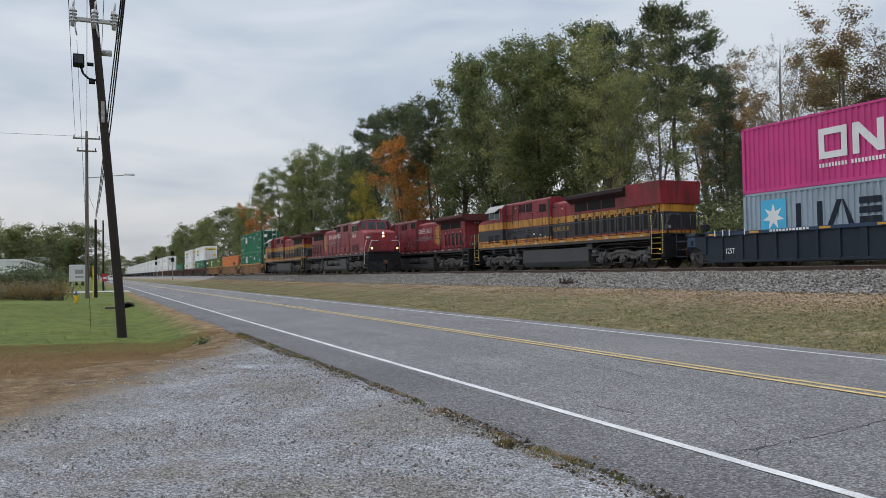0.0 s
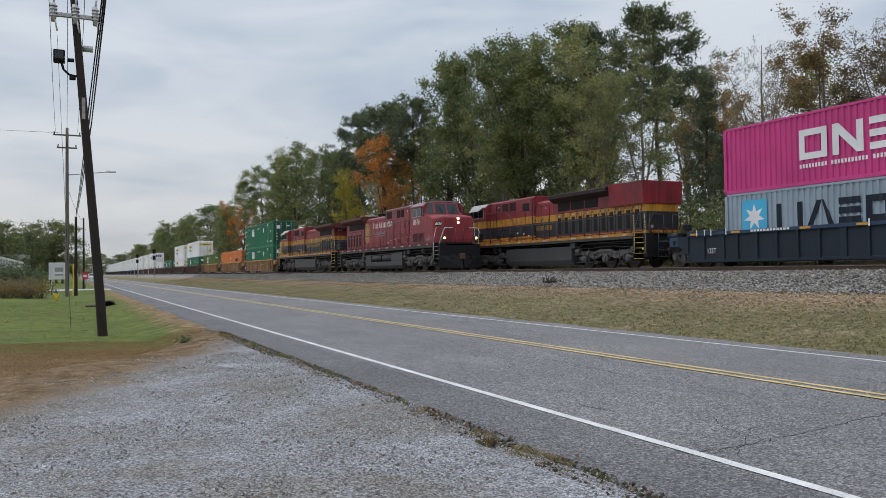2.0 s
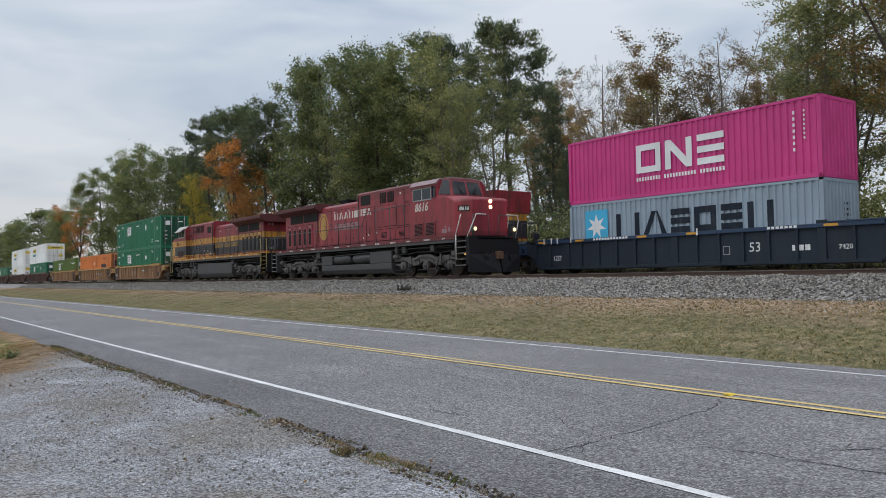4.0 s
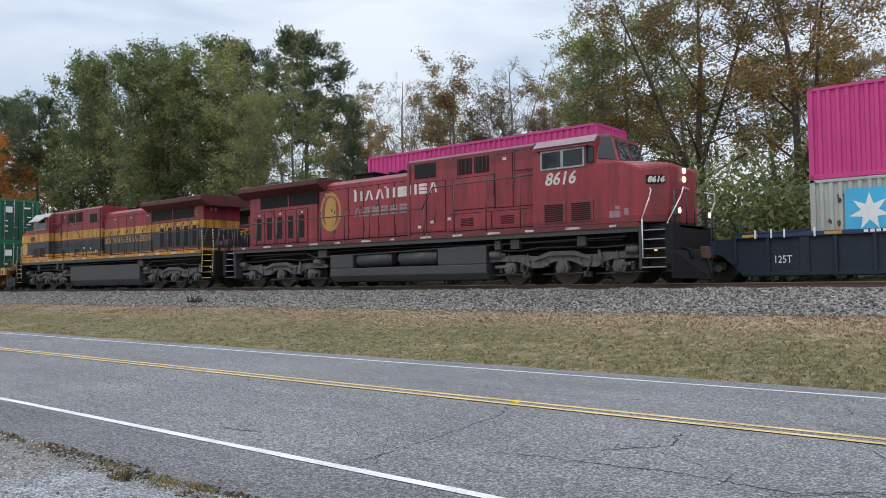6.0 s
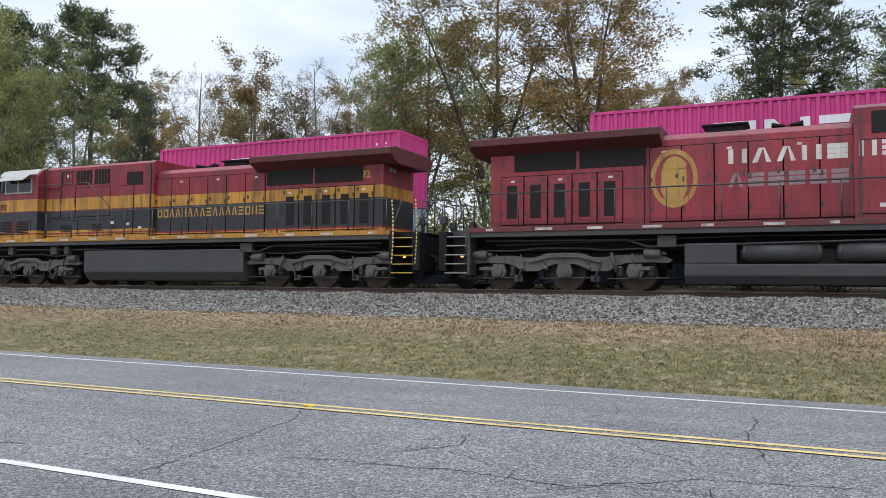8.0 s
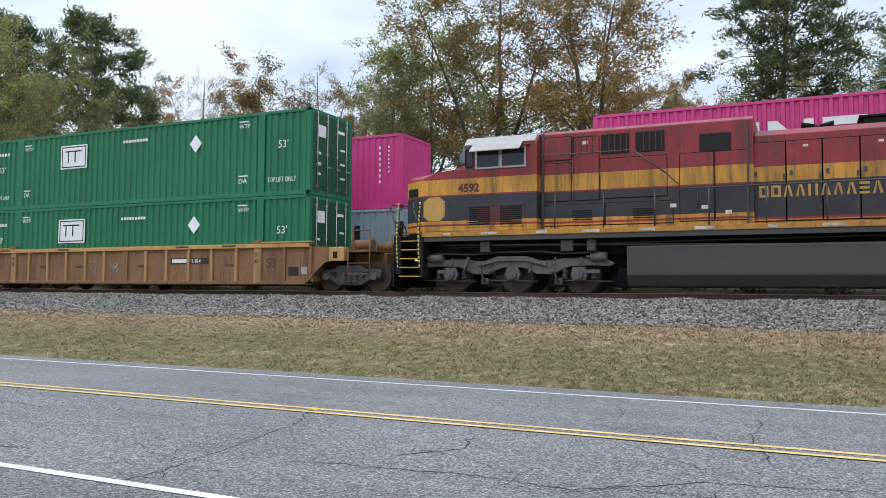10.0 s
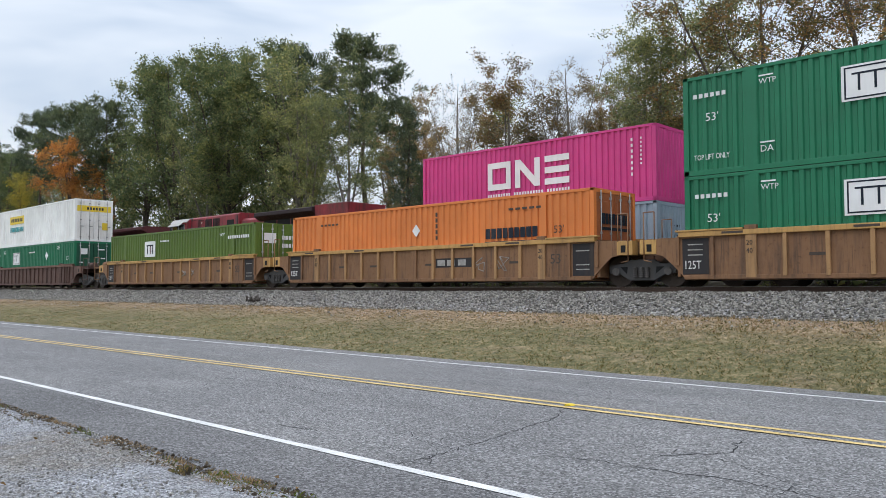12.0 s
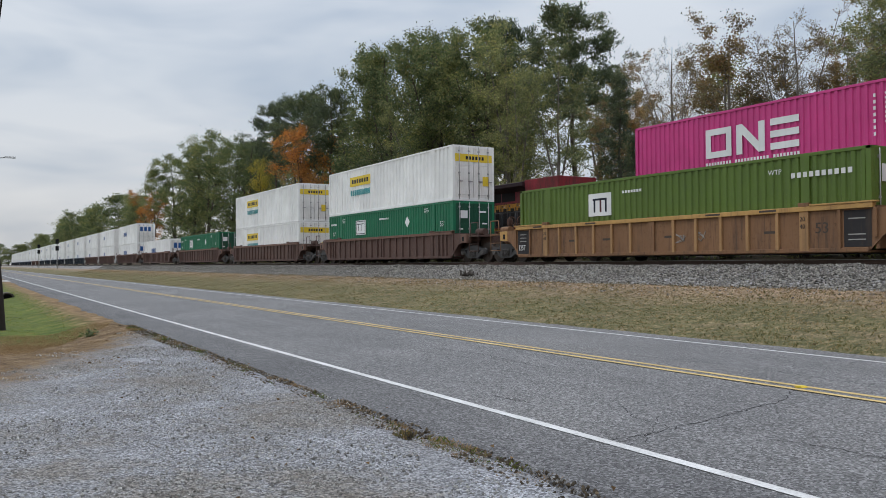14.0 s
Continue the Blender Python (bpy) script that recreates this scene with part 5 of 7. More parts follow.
def car_marks(car, n):
    """Stencils on the camera's side: lettering that can be read, the rest as bars."""
    for e in (-1, 1):
        decal(car, *both(e * 7.32, e * 8.12), .36, 1.40, MAT["dark_plate"], label="black lettered plate") if (e < 0 or n > 0) else None
    words("125T", car, -8.08, .52, -1.41, .34, MAT["white_stencil"], stretch=.75)
    for z in (.9, 1.05, 1.2):
        decal(car, -7.95, -7.5, z, z + .035, MAT["chalk"], "stencil_bar", -1.408)
    if n > 0:
        for z in (.55, .7, 1.15):
            decal(car, 7.45, 7.95, z, z + .035, MAT["chalk"], "stencil_bar", -1.408)
    words("53", car, 6.42, .78, -1.405, .46, MAT["stencil"])
    for e in (-6.1, 6.1):
        words("20", car, e - .12, 1.15, -1.475, .2, MAT["stencil"], stretch=.9)
        words("40", car, e - .12, .93, -1.475, .2, MAT["stencil"], stretch=.9)
    if n == 0:
        decal(car, 2.2, 3.95, .92, 1.14, MAT["dark_plate"], label="black number plate")
        words("721814", car, 3.08, .96, -1.408, .2, MAT["white_stencil"], stretch=.85)
        decal(car, 2.28, 2.95, .97, 1.1, MAT["white_stencil"], "stencil_bar", -1.408)
        decal(car, 7.35, 7.75, .5, .8, MAT["dark_plate"])
        decal(car, 7.85, 8.1, .56, .8, MAT["chalk"])
    elif n == 1:
        decal(car, 1.15, 2.95, .74, 1.08, MAT["dark_plate"])
        for q in (1.25, 1.75, 2.3):
            decal(car, q, q + .38, .80, 1.02, MAT["chalk"], "stencil_bar", -1.408)
    rng = random.Random(n + 4)
    for x in ((-1.7, -.6), (3.3, 4.4), (2.25, 1.3))[n % 3]:
        bm = bmesh.new()
        pts = [(x + rng.uniform(-.3, .3), -1.408, .5 + rng.uniform(0, .6)) for _ in range(9)]
        pipe(bm, pts, .012, 4)
        part("graffiti", bm, MAT["chalk"], car, "thin scrawled white graffiti")
    for x in (-4.6, -2.6, .6, 4.7):
        decal(car, x, x + .5, .82, .90, MAT["stencil"], "stencil_bar", -1.403)
    for x in (-6.9, -3.5, 2.5, 4.6):
        decal(car, x, x + .6, 1.49, 1.55, MAT["stencil"], "stencil_bar", -1.492)


# ---------------------------------------------------------------- container paint
def tin(name, c, worn=.18, dirt=(0.13, 0.09, 0.06)):
    MAT[name] = paint(name, c, .48, dirt, worn)
    return MAT[name]


# green and orange doors and floors: side colour about halved, shade mixed in
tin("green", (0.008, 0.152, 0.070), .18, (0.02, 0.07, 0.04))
tin("green_end_shaded", (0.006, 0.070, 0.036), .3, (0.02, 0.03, 0.02))
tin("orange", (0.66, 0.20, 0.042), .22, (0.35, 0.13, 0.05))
tin("orange_end_shaded", (0.34, 0.10, 0.03), .4, (0.08, 0.05, 0.03))
tin("olive", (0.088, 0.148, 0.018), .35, (0.07, 0.10, 0.03))
tin("pink", (0.55, 0.042, 0.215), .2, (0.26, 0.03, 0.10))
tin("pale_grey", (0.285, 0.355, 0.42), .25, (0.20, 0.19, 0.18))
tin("beige_grey", (0.40, 0.415, 0.37), .4, (0.16, 0.09, 0.05))
tin("white_box", (0.82, 0.825, 0.81), .15, (0.45, 0.40, 0.33))
tin("white_end", (0.78, 0.77, 0.74), .35, (0.22, 0.12, 0.07))
tin("sky_blue", (0.06, 0.42, 0.66), .15, (0.3, 0.35, 0.4))
tin("navy", (0.012, 0.018, 0.030), .15, (0.2, 0.2, 0.2))
tin("sign_yellow", (0.72, 0.52, 0.03), .15, (0.3, 0.22, 0.1))
tin("teal", (0.02, 0.28, 0.30), .1)
tin("blue_logo", (0.02, 0.09, 0.28), .1)
tin("bright_white", (0.74, 0.75, 0.75), .12, (0.45, 0.40, 0.38))


def green53(label, upper):
    c = container("container", 16.15, 2.6, 2.896, MAT["green"], MAT["green_end_shaded"], label, .29)
    y = -1.302
    f = decal(c, -3.75, -2.3, 1.5, 2.42, MAT["bright_white"], "sign_panel", y, "white square panel with a black border")
    fr = [(-3.68, -2.37, 1.55, 1.59), (-3.68, -2.37, 2.33, 2.37), (-3.68, -3.64, 1.59, 2.33), (-2.41, -2.37, 1.59, 2.33), (-3.5, -2.6, 2.16, 2.21), (-3.36, -3.30, 1.75, 2.16), (-2.98, -2.92, 1.75, 2.16)]
    for q in fr:
        decal(f, *q, MAT["navy"], "stroke", y - .005)
    words("53'", c, -7.4, 1.55, y, .34, MAT["bright_white"])
    words("53'", c, 6.75, 1.62, y, .38, MAT["bright_white"])
    words("WTP", c, -5.85, 2.35, y, .22, MAT["bright_white"])
    words("WTP", c, 5.1, 2.4, y, .22, MAT["bright_white"])
    decal(c, -5.85, -5.45, 2.56, 2.60, MAT["bright_white"], "stencil_bar", y)
    decal(c, 5.1, 5.5, 2.61, 2.65, MAT["bright_white"], "stencil_bar", y)
    if upper:
        words("TOP LIFT ONLY", c, -7.75, .44, y, .22, MAT["bright_white"], stretch=.68)
        words("TOP LIFT ONLY", c, 6.33, .46, y, .25, MAT["bright_white"], stretch=.68)
        for x in (-5.85, 5.1):
            words("DA", c, x, .48, y, .26, MAT["bright_white"])
            decal(c, x, x + .4, .72, .76, MAT["bright_white"], "stencil_bar", y)
    for q in range(6):
        decal(c, -7.75 + q * .17, -7.64 + q * .17, 2.24, 2.36, MAT["bright_white"], "stencil_bar", y)
    for q in range(9):
        decal(c, -.4 + q * .14, -.3 + q * .14, 2.3, 2.40, MAT["bright_white"], "stencil_bar", y)
    bm = bmesh.new()
    prism(bm, [(2.87, 2.02), (3.15, 1.70), (3.43, 2.02), (3.15, 2.34)], y - .006, y)
    part("placard", bm, MAT["bright_white"], c, "white diamond placard")
    end_panels(c, MAT["bright_white"])
    return c


def end_field(parent, y0, y1, z0, z1, mat, x=8.09, name="painted_field"):
    bm = bmesh.new()
    box(bm, x, x + .006, y0, y1, z0, z1)
    return part(name, bm, mat, parent)


def end_panels(c, mat):
    end_field(c, -.85, -.42, 2.0, 2.4, mat)
    for k in range(3):
        end_field(c, -.9, -.7, .7 + k * .35, .78 + k * .35, mat)
        end_field(c, .5, .8, .7 + k * .5, .77 + k * .5, mat)
    end_field(c, .3, .75, 2.3, 2.4, mat)


def white53(label, logo):
    c = container("container", 16.15, 2.6, 2.896, MAT["white_box"], MAT["white_end"], label, .40)
    y = -1.302
    if logo == "yellow":
        f = decal(c, -4.6, -1.6, 1.75, 2.35, MAT["sign_yellow"], "sign_panel", y, "yellow name panel with dark blocks")
        for q in range(7):
            decal(f, -4.3 + q * .36, -4.06 + q * .36, 1.92, 2.18, MAT["navy"], "stroke", y - .005)
        for q in range(10):
            decal(c, -4.5 + q * .29, -4.3 + q * .29, 1.15, 1.5, MAT["teal"], "stroke", y)
        end_field(c, -1.15, 1.15, 2.05, 2.45, MAT["sign_yellow"], 8.075, "sign_panel")
        for q in range(6):
            end_field(c, -.5 + q * .2, -.37 + q * .2, 2.16, 2.34, MAT["navy"], 8.082, "stroke")
        end_field(c, .55, .95, .8, 1.3, MAT["sign_yellow"], 8.09)
    else:
        for q in range(5):
            decal(c, -3.0 + q * .55, -2.6 + q * .55, 1.25, 1.85, MAT["blue_logo"], "stroke", y)
        for q in range(3):
            end_field(c, -.8 + q * .55, -.4 + q * .55, 1.75, 2.4, MAT["blue_logo"], 8.09, "stroke")
    return c


def pink40(label):
    c = container("container", 12.19, 2.44, 2.896, MAT["pink"], MAT["pink"], label, .27, door_end=-1)
    y = -1.222
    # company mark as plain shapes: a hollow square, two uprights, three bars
    m = []
    x0 = -2.05
    z0, z1 = 1.02, 2.22
    t = .26
    m += [(x0, x0 + t, z0, z1), (x0 + 1.02, x0 + 1.28, z0, z1), (x0 + t, x0 + 1.02, z0, z0 + t), (x0 + t, x0 + 1.02, z1 - t, z1)]
    m += [(x0 + 1.52, x0 + 1.80, z0, z1), (x0 + 2.55, x0 + 2.83, z0, z1)]
    m += [(x0 + 3.08, x0 + 4.3, z0, z0 + t), (x0 + 3.08, x0 + 4.3, (z0 + z1 - t) / 2, (z0 + z1 + t) / 2), (x0 + 3.08, x0 + 4.3, z1 - t, z1)]
    for q in m:
        decal(c, *q, MAT["bright_white"], "company_mark", y)
    bm = bmesh.new()
    prism(bm, [(x0 + 1.80, z1), (x0 + 1.80, z1 - .42), (x0 + 2.55, z0), (x0 + 2.55, z0 + .42)], y - .004, y + .004)
    part("company_mark", bm, MAT["bright_white"], c)
    for a, b in ((-2.05, -.78), (-.6, .95), (1.15, 2.25)):
        w = .145
        q = a
        while q < b:
            decal(c, q, q + .09, .68, .84, MAT["bright_white"], "stencil_bar", y)
            q += w
    for k in range(7):
        decal(c, 5.05, 5.13, 1.0 + k * .22, 1.12 + k * .22, MAT["bright_white"], "stencil_bar", y)
        decal(c, 5.45, 5.51, 1.4 + k * .16, 1.48 + k * .16, MAT["bright_white"], "stencil_bar", y)
    return c


def star40(label, mat):
    c = container("container", 12.19, 2.44, 2.896, mat, mat, label, .27, door_end=-1)
    y = -1.222
    s = decal(c, -5.1, -3.75, 1.05, 2.55, MAT["sky_blue"], "emblem", y, "light blue square with a white seven-pointed star")
    bm = bmesh.new()
    pts = []
    for k in range(14):
        r = .58 if k % 2 == 0 else .25
        a = math.pi / 2 + k * math.pi / 7
        pts.append((-4.42 + r * math.cos(a), 1.82 + r * math.sin(a)))
    ctr_f = [bm.verts.new((-4.42, y - .010, 1.82)), bm.verts.new((-4.42, y - .004, 1.82))]
    ra = [bm.verts.new((a, y - .010, b)) for a, b in pts]
    for i in range(14):
        bm.faces.new((ctr_f[0], ra[i], ra[(i + 1) % 14]))
    part("star", bm, MAT["bright_white"], s)
    # dark company mark as six plain shapes
    x = -3.25
    for w, kind in ((1.28, "pair"), (1.2, "wedge"), (.92, "bars"), (1.0, "ring"), (.92, "bars"), (1.05, "pair")):
        bm = bmesh.new()
        mark_shape(bm, kind, x, x + w, 1.30, 2.28, .25, y - .004, y + .004)
        part("company_mark", bm, MAT["navy"], c)
        x += w + .22
    if mat is MAT["beige_grey"]:
        rng = random.Random(12)
        for k in range(46):
            px, pz, r = rng.uniform(-5.6, 5.6), rng.uniform(1.2, 2.6), rng.uniform(.02, .07)
            bm = bmesh.new()
            prism(bm, [(px + r * math.cos(a) * rng.uniform(.6, 1.2), pz + r * 1.5 * math.sin(a) * rng.uniform(.6, 1.3)) for a in [j * math.pi / 3 for j in range(6)]], y - .003, y + .004)
            part("rust_spot", bm, MAT["rust"], c)
    for k in range(5):
        bm = bmesh.new()
        box(bm, 6.07, 6.076, .2, .6, 1.2 + k * .2, 1.28 + k * .2)
        part("stencil_bar", bm, MAT["navy"], c)
    return c


def box53(label, mat, end, marks):
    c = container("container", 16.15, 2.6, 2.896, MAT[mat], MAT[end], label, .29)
    y = -1.302
    if marks == "orange":
        for q in range(9):
            decal(c, 3.55 + q * .26, 3.76 + q * .26, 1.42, 1.78, MAT["navy"], "stroke", y)
        decal(c, 3.5, 5.85, 1.22, 1.32, MAT["navy"], "stroke", y)
        for q in range(8):
            end_field(c, -.85 + q * .21, -.68 + q * .21, 1.75, 2.1, MAT["navy"], 8.09, "stroke")
        end_field(c, -.85, .82, 1.55, 1.65, MAT["navy"], 8.09, "stroke")
        words("53'", c, 6.5, 1.5, y, .36, MAT["stencil"])
        bm = bmesh.new()
        prism(bm, [(-.22, 1.9), (0, 1.65), (.22, 1.9), (0, 2.15)], y - .006, y)
        part("placard", bm, MAT["bright_white"], c, "white diamond placard")
        for q in range(5):
            decal(c, 1.05, 1.15, 1.5 + q * .22, 1.66 + q * .22, MAT["stencil"], "stencil_bar", y)
            decal(c, 4.6 + q * .3, 4.8 + q * .3, 2.38, 2.46, MAT["stencil"], "stencil_bar", y)
            decal(c, -6.0 + q * .26, -5.84 + q * .26, 2.38, 2.46, MAT["stencil"], "stencil_bar", y)
    else:
        f = decal(c, -3.5, -2.2, 1.5, 2.4, MAT["bright_white"], "sign_panel", y, "white square panel with dark strokes")
        for q in ((-3.25, -2.45, 2.12, 2.2), (-3.2, -3.1, 1.65, 2.12), (-2.85, -2.75, 1.65, 2.12), (-2.55, -2.45, 1.65, 2.12)):
            decal(f, *q, MAT["navy" if q[0] != -2.85 else "maroon"], "stroke", y - .005)
        for q in range(10):
            decal(c, 5.6 + q * .2, 5.73 + q * .2, 2.18, 2.34, MAT["bright_white"], "stencil_bar", y)
        for q in range(7):
            decal(c, -1.6 + q * .15, -1.5 + q * .15, 2.3, 2.40, MAT["bright_white"], "stencil_bar", y)
        words("WTP", c, 4.8, 2.35, y, .22, MAT["bright_white"])
        end_field(c, -.8, -.1, 1.9, 2.4, MAT["bright_white"], 8.09, "sign_panel")
        for q in range(4):
            end_field(c, .25 + q * .2, .4 + q * .2, 2.1, 2.3, MAT["bright_white"])
            end_field(c, .25 + q * .2, .4 + q * .2, 1.7, 1.9, MAT["bright_white"])
    return c


# ---------------------------------------------------------------- the trains
LOW, HIGH = .30, .30 + 2.91
PITCH = 19.24
brown = "weathered yellow-brown well car unit"
u = -12.73
for k, (lft, rgt) in enumerate((("joint", "coupler"), ("joint", "bare"), ("coupler", "bare"))):
    w = well_car("well_car", brown + (" with black end plates" if k else " at its leading end"), "ttx", lft, rgt, 1 if k < 2 else 0)
    car_marks(w, k)
    stand(w, u - PITCH * k)
stand(green53("green corrugated container stacked on top in the well car", True), u, NEAR_Y, HIGH)
g_low = stand(green53("green corrugated container seated low in the well car", False), u, NEAR_Y, LOW)
stand(box53("orange corrugated container with black stencils, alone in its well", "orange", "orange_end_shaded", "orange"), u - PITCH, NEAR_Y, LOW)
stand(box53("lime green corrugated container with a white panel, alone in its well", "olive", "olive", "olive"), u - 2 * PITCH, NEAR_Y, LOW)
dark = well_car("well_car", "dark brown single well car with close upright ribs", "well_brown", "coupler", "coupler", 0, close_ribs=True)
jb = white53("white container with a yellow name panel, loaded in a well car", "yellow")
jb_low = white53("white container with a yellow name panel, loaded in a well car", "yellow")
stg = white53("plain white container with small blue marks in a long train", "blue")
stand(dark, -73.1)
stand(jb, -73.1, NEAR_Y, HIGH)
stand(copy_thing(g_low, Matrix()), -73.1, NEAR_Y, LOW)
stand(copy_thing(dark, Matrix()), -95.15)
stand(copy_thing(jb, Matrix()), -95.15, NEAR_Y, HIGH)
stand(jb_low, -95.15, NEAR_Y, LOW)
stand(copy_thing(dark, Matrix()), -117.2)
stand(copy_thing(g_low, Matrix()), -117.2, NEAR_Y, LOW)
stand(copy_thing(dark, Matrix()), -139.25)
stand(stg, -139.25, NEAR_Y, LOW)


def far_box():
    """A white box far down the train: ribbed sides, plain ends."""
    c = thing("container", "plain white container far down the long train", "shipping container", group="shipping containers")
    for s in (-1, 1):
        bm = bmesh.new()
        box(bm, -8.07, 8.07, *both(s * 1.26, s * 1.29), .1, 2.85)
        for k in range(28):
            flank(bm, s, -7.8 + k * .57, -7.6 + k * .57, 1.28, .14, 2.8, .025, 0)
        part("side_wall", bm, MAT["white_box"], c)
    bm = bmesh.new()
    box(bm, 8.03, 8.09, -1.3, 1.3, 0, 2.9, .01)
    part("door", bm, MAT["white_end"], c)
    bm = bmesh.new()
    box(bm, -8.09, 8.03, -1.26, 1.26, 0, .1)
    box(bm, -8.09, 8.03, -1.26, 1.26, 2.8, 2.88)
    part("roof", bm, MAT["white_box"], c)
    for q in range(2):
        decal(c, -3.6 + q * .9, -2.9 + q * .9, 1.3, 1.9, MAT["blue_logo"], "stroke", -1.312)
    return c


def far_well(label, look_):
    c = thing("well_car", label, "well car", group="double-stack well cars")
    for s in (-1, 1):
        bm = bmesh.new()
        prism(bm, [(-8.1, .24), (8.1, .24), (8.8, .95), (9.3, 1.02), (9.3, 1.55), (-9.3, 1.55), (-9.3, 1.02), (-8.8, .95)], *both(s * 1.36, s * 1.41))
        for k in range(20):
            flank(bm, s, -7.7 + k * .8, -7.58 + k * .8, 1.4, .3, 1.5, .08, 0)
        part("side_sheet", bm, MAT[look_], c)
        bm = bmesh.new()
        flank(bm, s, -8.2, 8.2, 1.3, 1.45, 1.58, .2, .01)
        part("top_chord", bm, MAT[look_ + "_chord"], c)
    bm = bmesh.new()
    box(bm, -10.0, 10.0, -.4, .4, .8, 1.2)
    part("draft_sill", bm, MAT["black"], c)
    freight_truck(c, 9.53, 0)
    return c


fb = far_box()
fw = [far_well("dark brown well car far down the train", "well_brown"), far_well("dark blue well car far down the train", "well_blue")]
stand(copy_thing(dark, Matrix()), -161.3)
stand(copy_thing(stg, Matrix()), -161.3, NEAR_Y, LOW)
stand(copy_thing(stg, Matrix()), -161.3, NEAR_Y, HIGH)
for k in range(18):
    q = -182.0 - 20.0 * k
    w = fw[0 if k in (0, 1, 8, 9) else 1]
    stand(w if k in (0, 2) else copy_thing(w, Matrix()), q)
    stand(fb if k == 0 else copy_thing(fb, Matrix()), q, NEAR_Y, LOW)
    stand(copy_thing(fb, Matrix()), q, NEAR_Y, HIGH)


def blue_marks(car):
    words("125T", car, -7.05, .62, -1.41, .34, MAT["white_stencil"], stretch=.8)
    words("53", car, 3.3, .70, -1.41, .50, MAT["white_stencil"])
    words("74205", car, 6.65, .68, -1.41, .24, MAT["white_stencil"])
    for q in range(3):
        decal(car, 5.0 + q * .24, 5.18 + q * .24, .68, .88, MAT["white_stencil"], "stencil_bar", -1.408)
    for q in range(12):
        decal(car, -4.4 + q * .17, -4.28 + q * .17, 1.48, 1.57, MAT["white_stencil"], "stencil_bar", -1.492)
    for q in range(7):
        decal(car, 4.1 + q * .17, 4.22 + q * .17, 1.48, 1.57, MAT["white_stencil"], "stencil_bar", -1.492)
    for x in (-8.0, -5.5, -1.9, .6, 6.2):
        decal(car, x, x + .5, 1.47, 1.56, MAT["amber"], "reflector_strip", -1.493)
    for x in (-7.6, -7.1, -6.7, -5.8, 1.1):
        decal(car, x, x + .06, 1.42, 1.70, MAT["white_stencil"], "stencil_bar", -1.52)
    decal(car, 2.2, 2.5, .62, .95, MAT["chalk"], "stencil_bar", -1.404)
    decal(car, 2.23, 2.47, .65, .92, MAT["well_blue"], "stencil_bar", -1.408)


fec = well_car("well_car", "dark blue-grey well car standing on the far track", "well_blue", "coupler", "joint", 0, tl=-8.6)
blue_marks(fec)
stand(fec, -20.2, FAR_Y, 0, 0, False)
fec2 = well_car("well_car", "dark blue-grey trailing well car unit on the far track", "well_blue", "bare", "joint", 0)
blue_marks(fec2)
stand(fec2, -.75, FAR_Y, 0, 0, False)
pk = pink40("bright pink corrugated container with white marks, stacked on top")
stand(pk, -20.2, FAR_Y, HIGH, 0, False)
stand(copy_thing(pk, Matrix()), -.6, FAR_Y, HIGH, 0, False)
stand(star40("pale blue-grey container with a star emblem and dark marks", MAT["pale_grey"]), -20.2, FAR_Y, LOW, 0, False)
stand(star40("dirty beige-grey container with a star emblem and rust spots", MAT["beige_grey"]), -.6, FAR_Y, LOW, 0, False)


# ---------------------------------------------------------------- trees
def leaf_material(name, stops, rough=0.6, patchy=False):
    m, n, l, b = shader(name, rough)
    g = n.new("ShaderNodeNewGeometry")
    c = ramp_node(n, l, g.outputs["Random Per Island"], stops)
    o = n.new("ShaderNodeObjectInfo")
    t = ramp_node(n, l, o.outputs["Random"], [(0.0, (0.78, 0.80, 0.78)), (1.0, (1.18, 1.12, 1.0))])
    c = mix_node(n, l, 1.0, c, t, "MULTIPLY")
    if patchy:
        patch = noise_node(n, l, 0.30, 3, 0.6)
        c = mix_node(n, l, 1.0, c, ramp_node(n, l, patch, [(0.35, (0.76, 0.82, 0.86)), (0.5, (1.0, 1.0, 1.0)), (0.66, (1.30, 1.18, 0.95))]), "MULTIPLY")
    l.new(c, b.inputs["Base Color"])
    tr = n.new("ShaderNodeBsdfTranslucent")
    l.new(c, tr.inputs["Color"])
    mx = n.new("ShaderNodeMixShader")
    mx.inputs[0].default_value = 0.50
    out = n["Material Output"]
    l.new(b.outputs[0], mx.inputs[1]), l.new(tr.outputs[0], mx.inputs[2]), l.new(mx.outputs[0], out.inputs["Surface"])
    return m


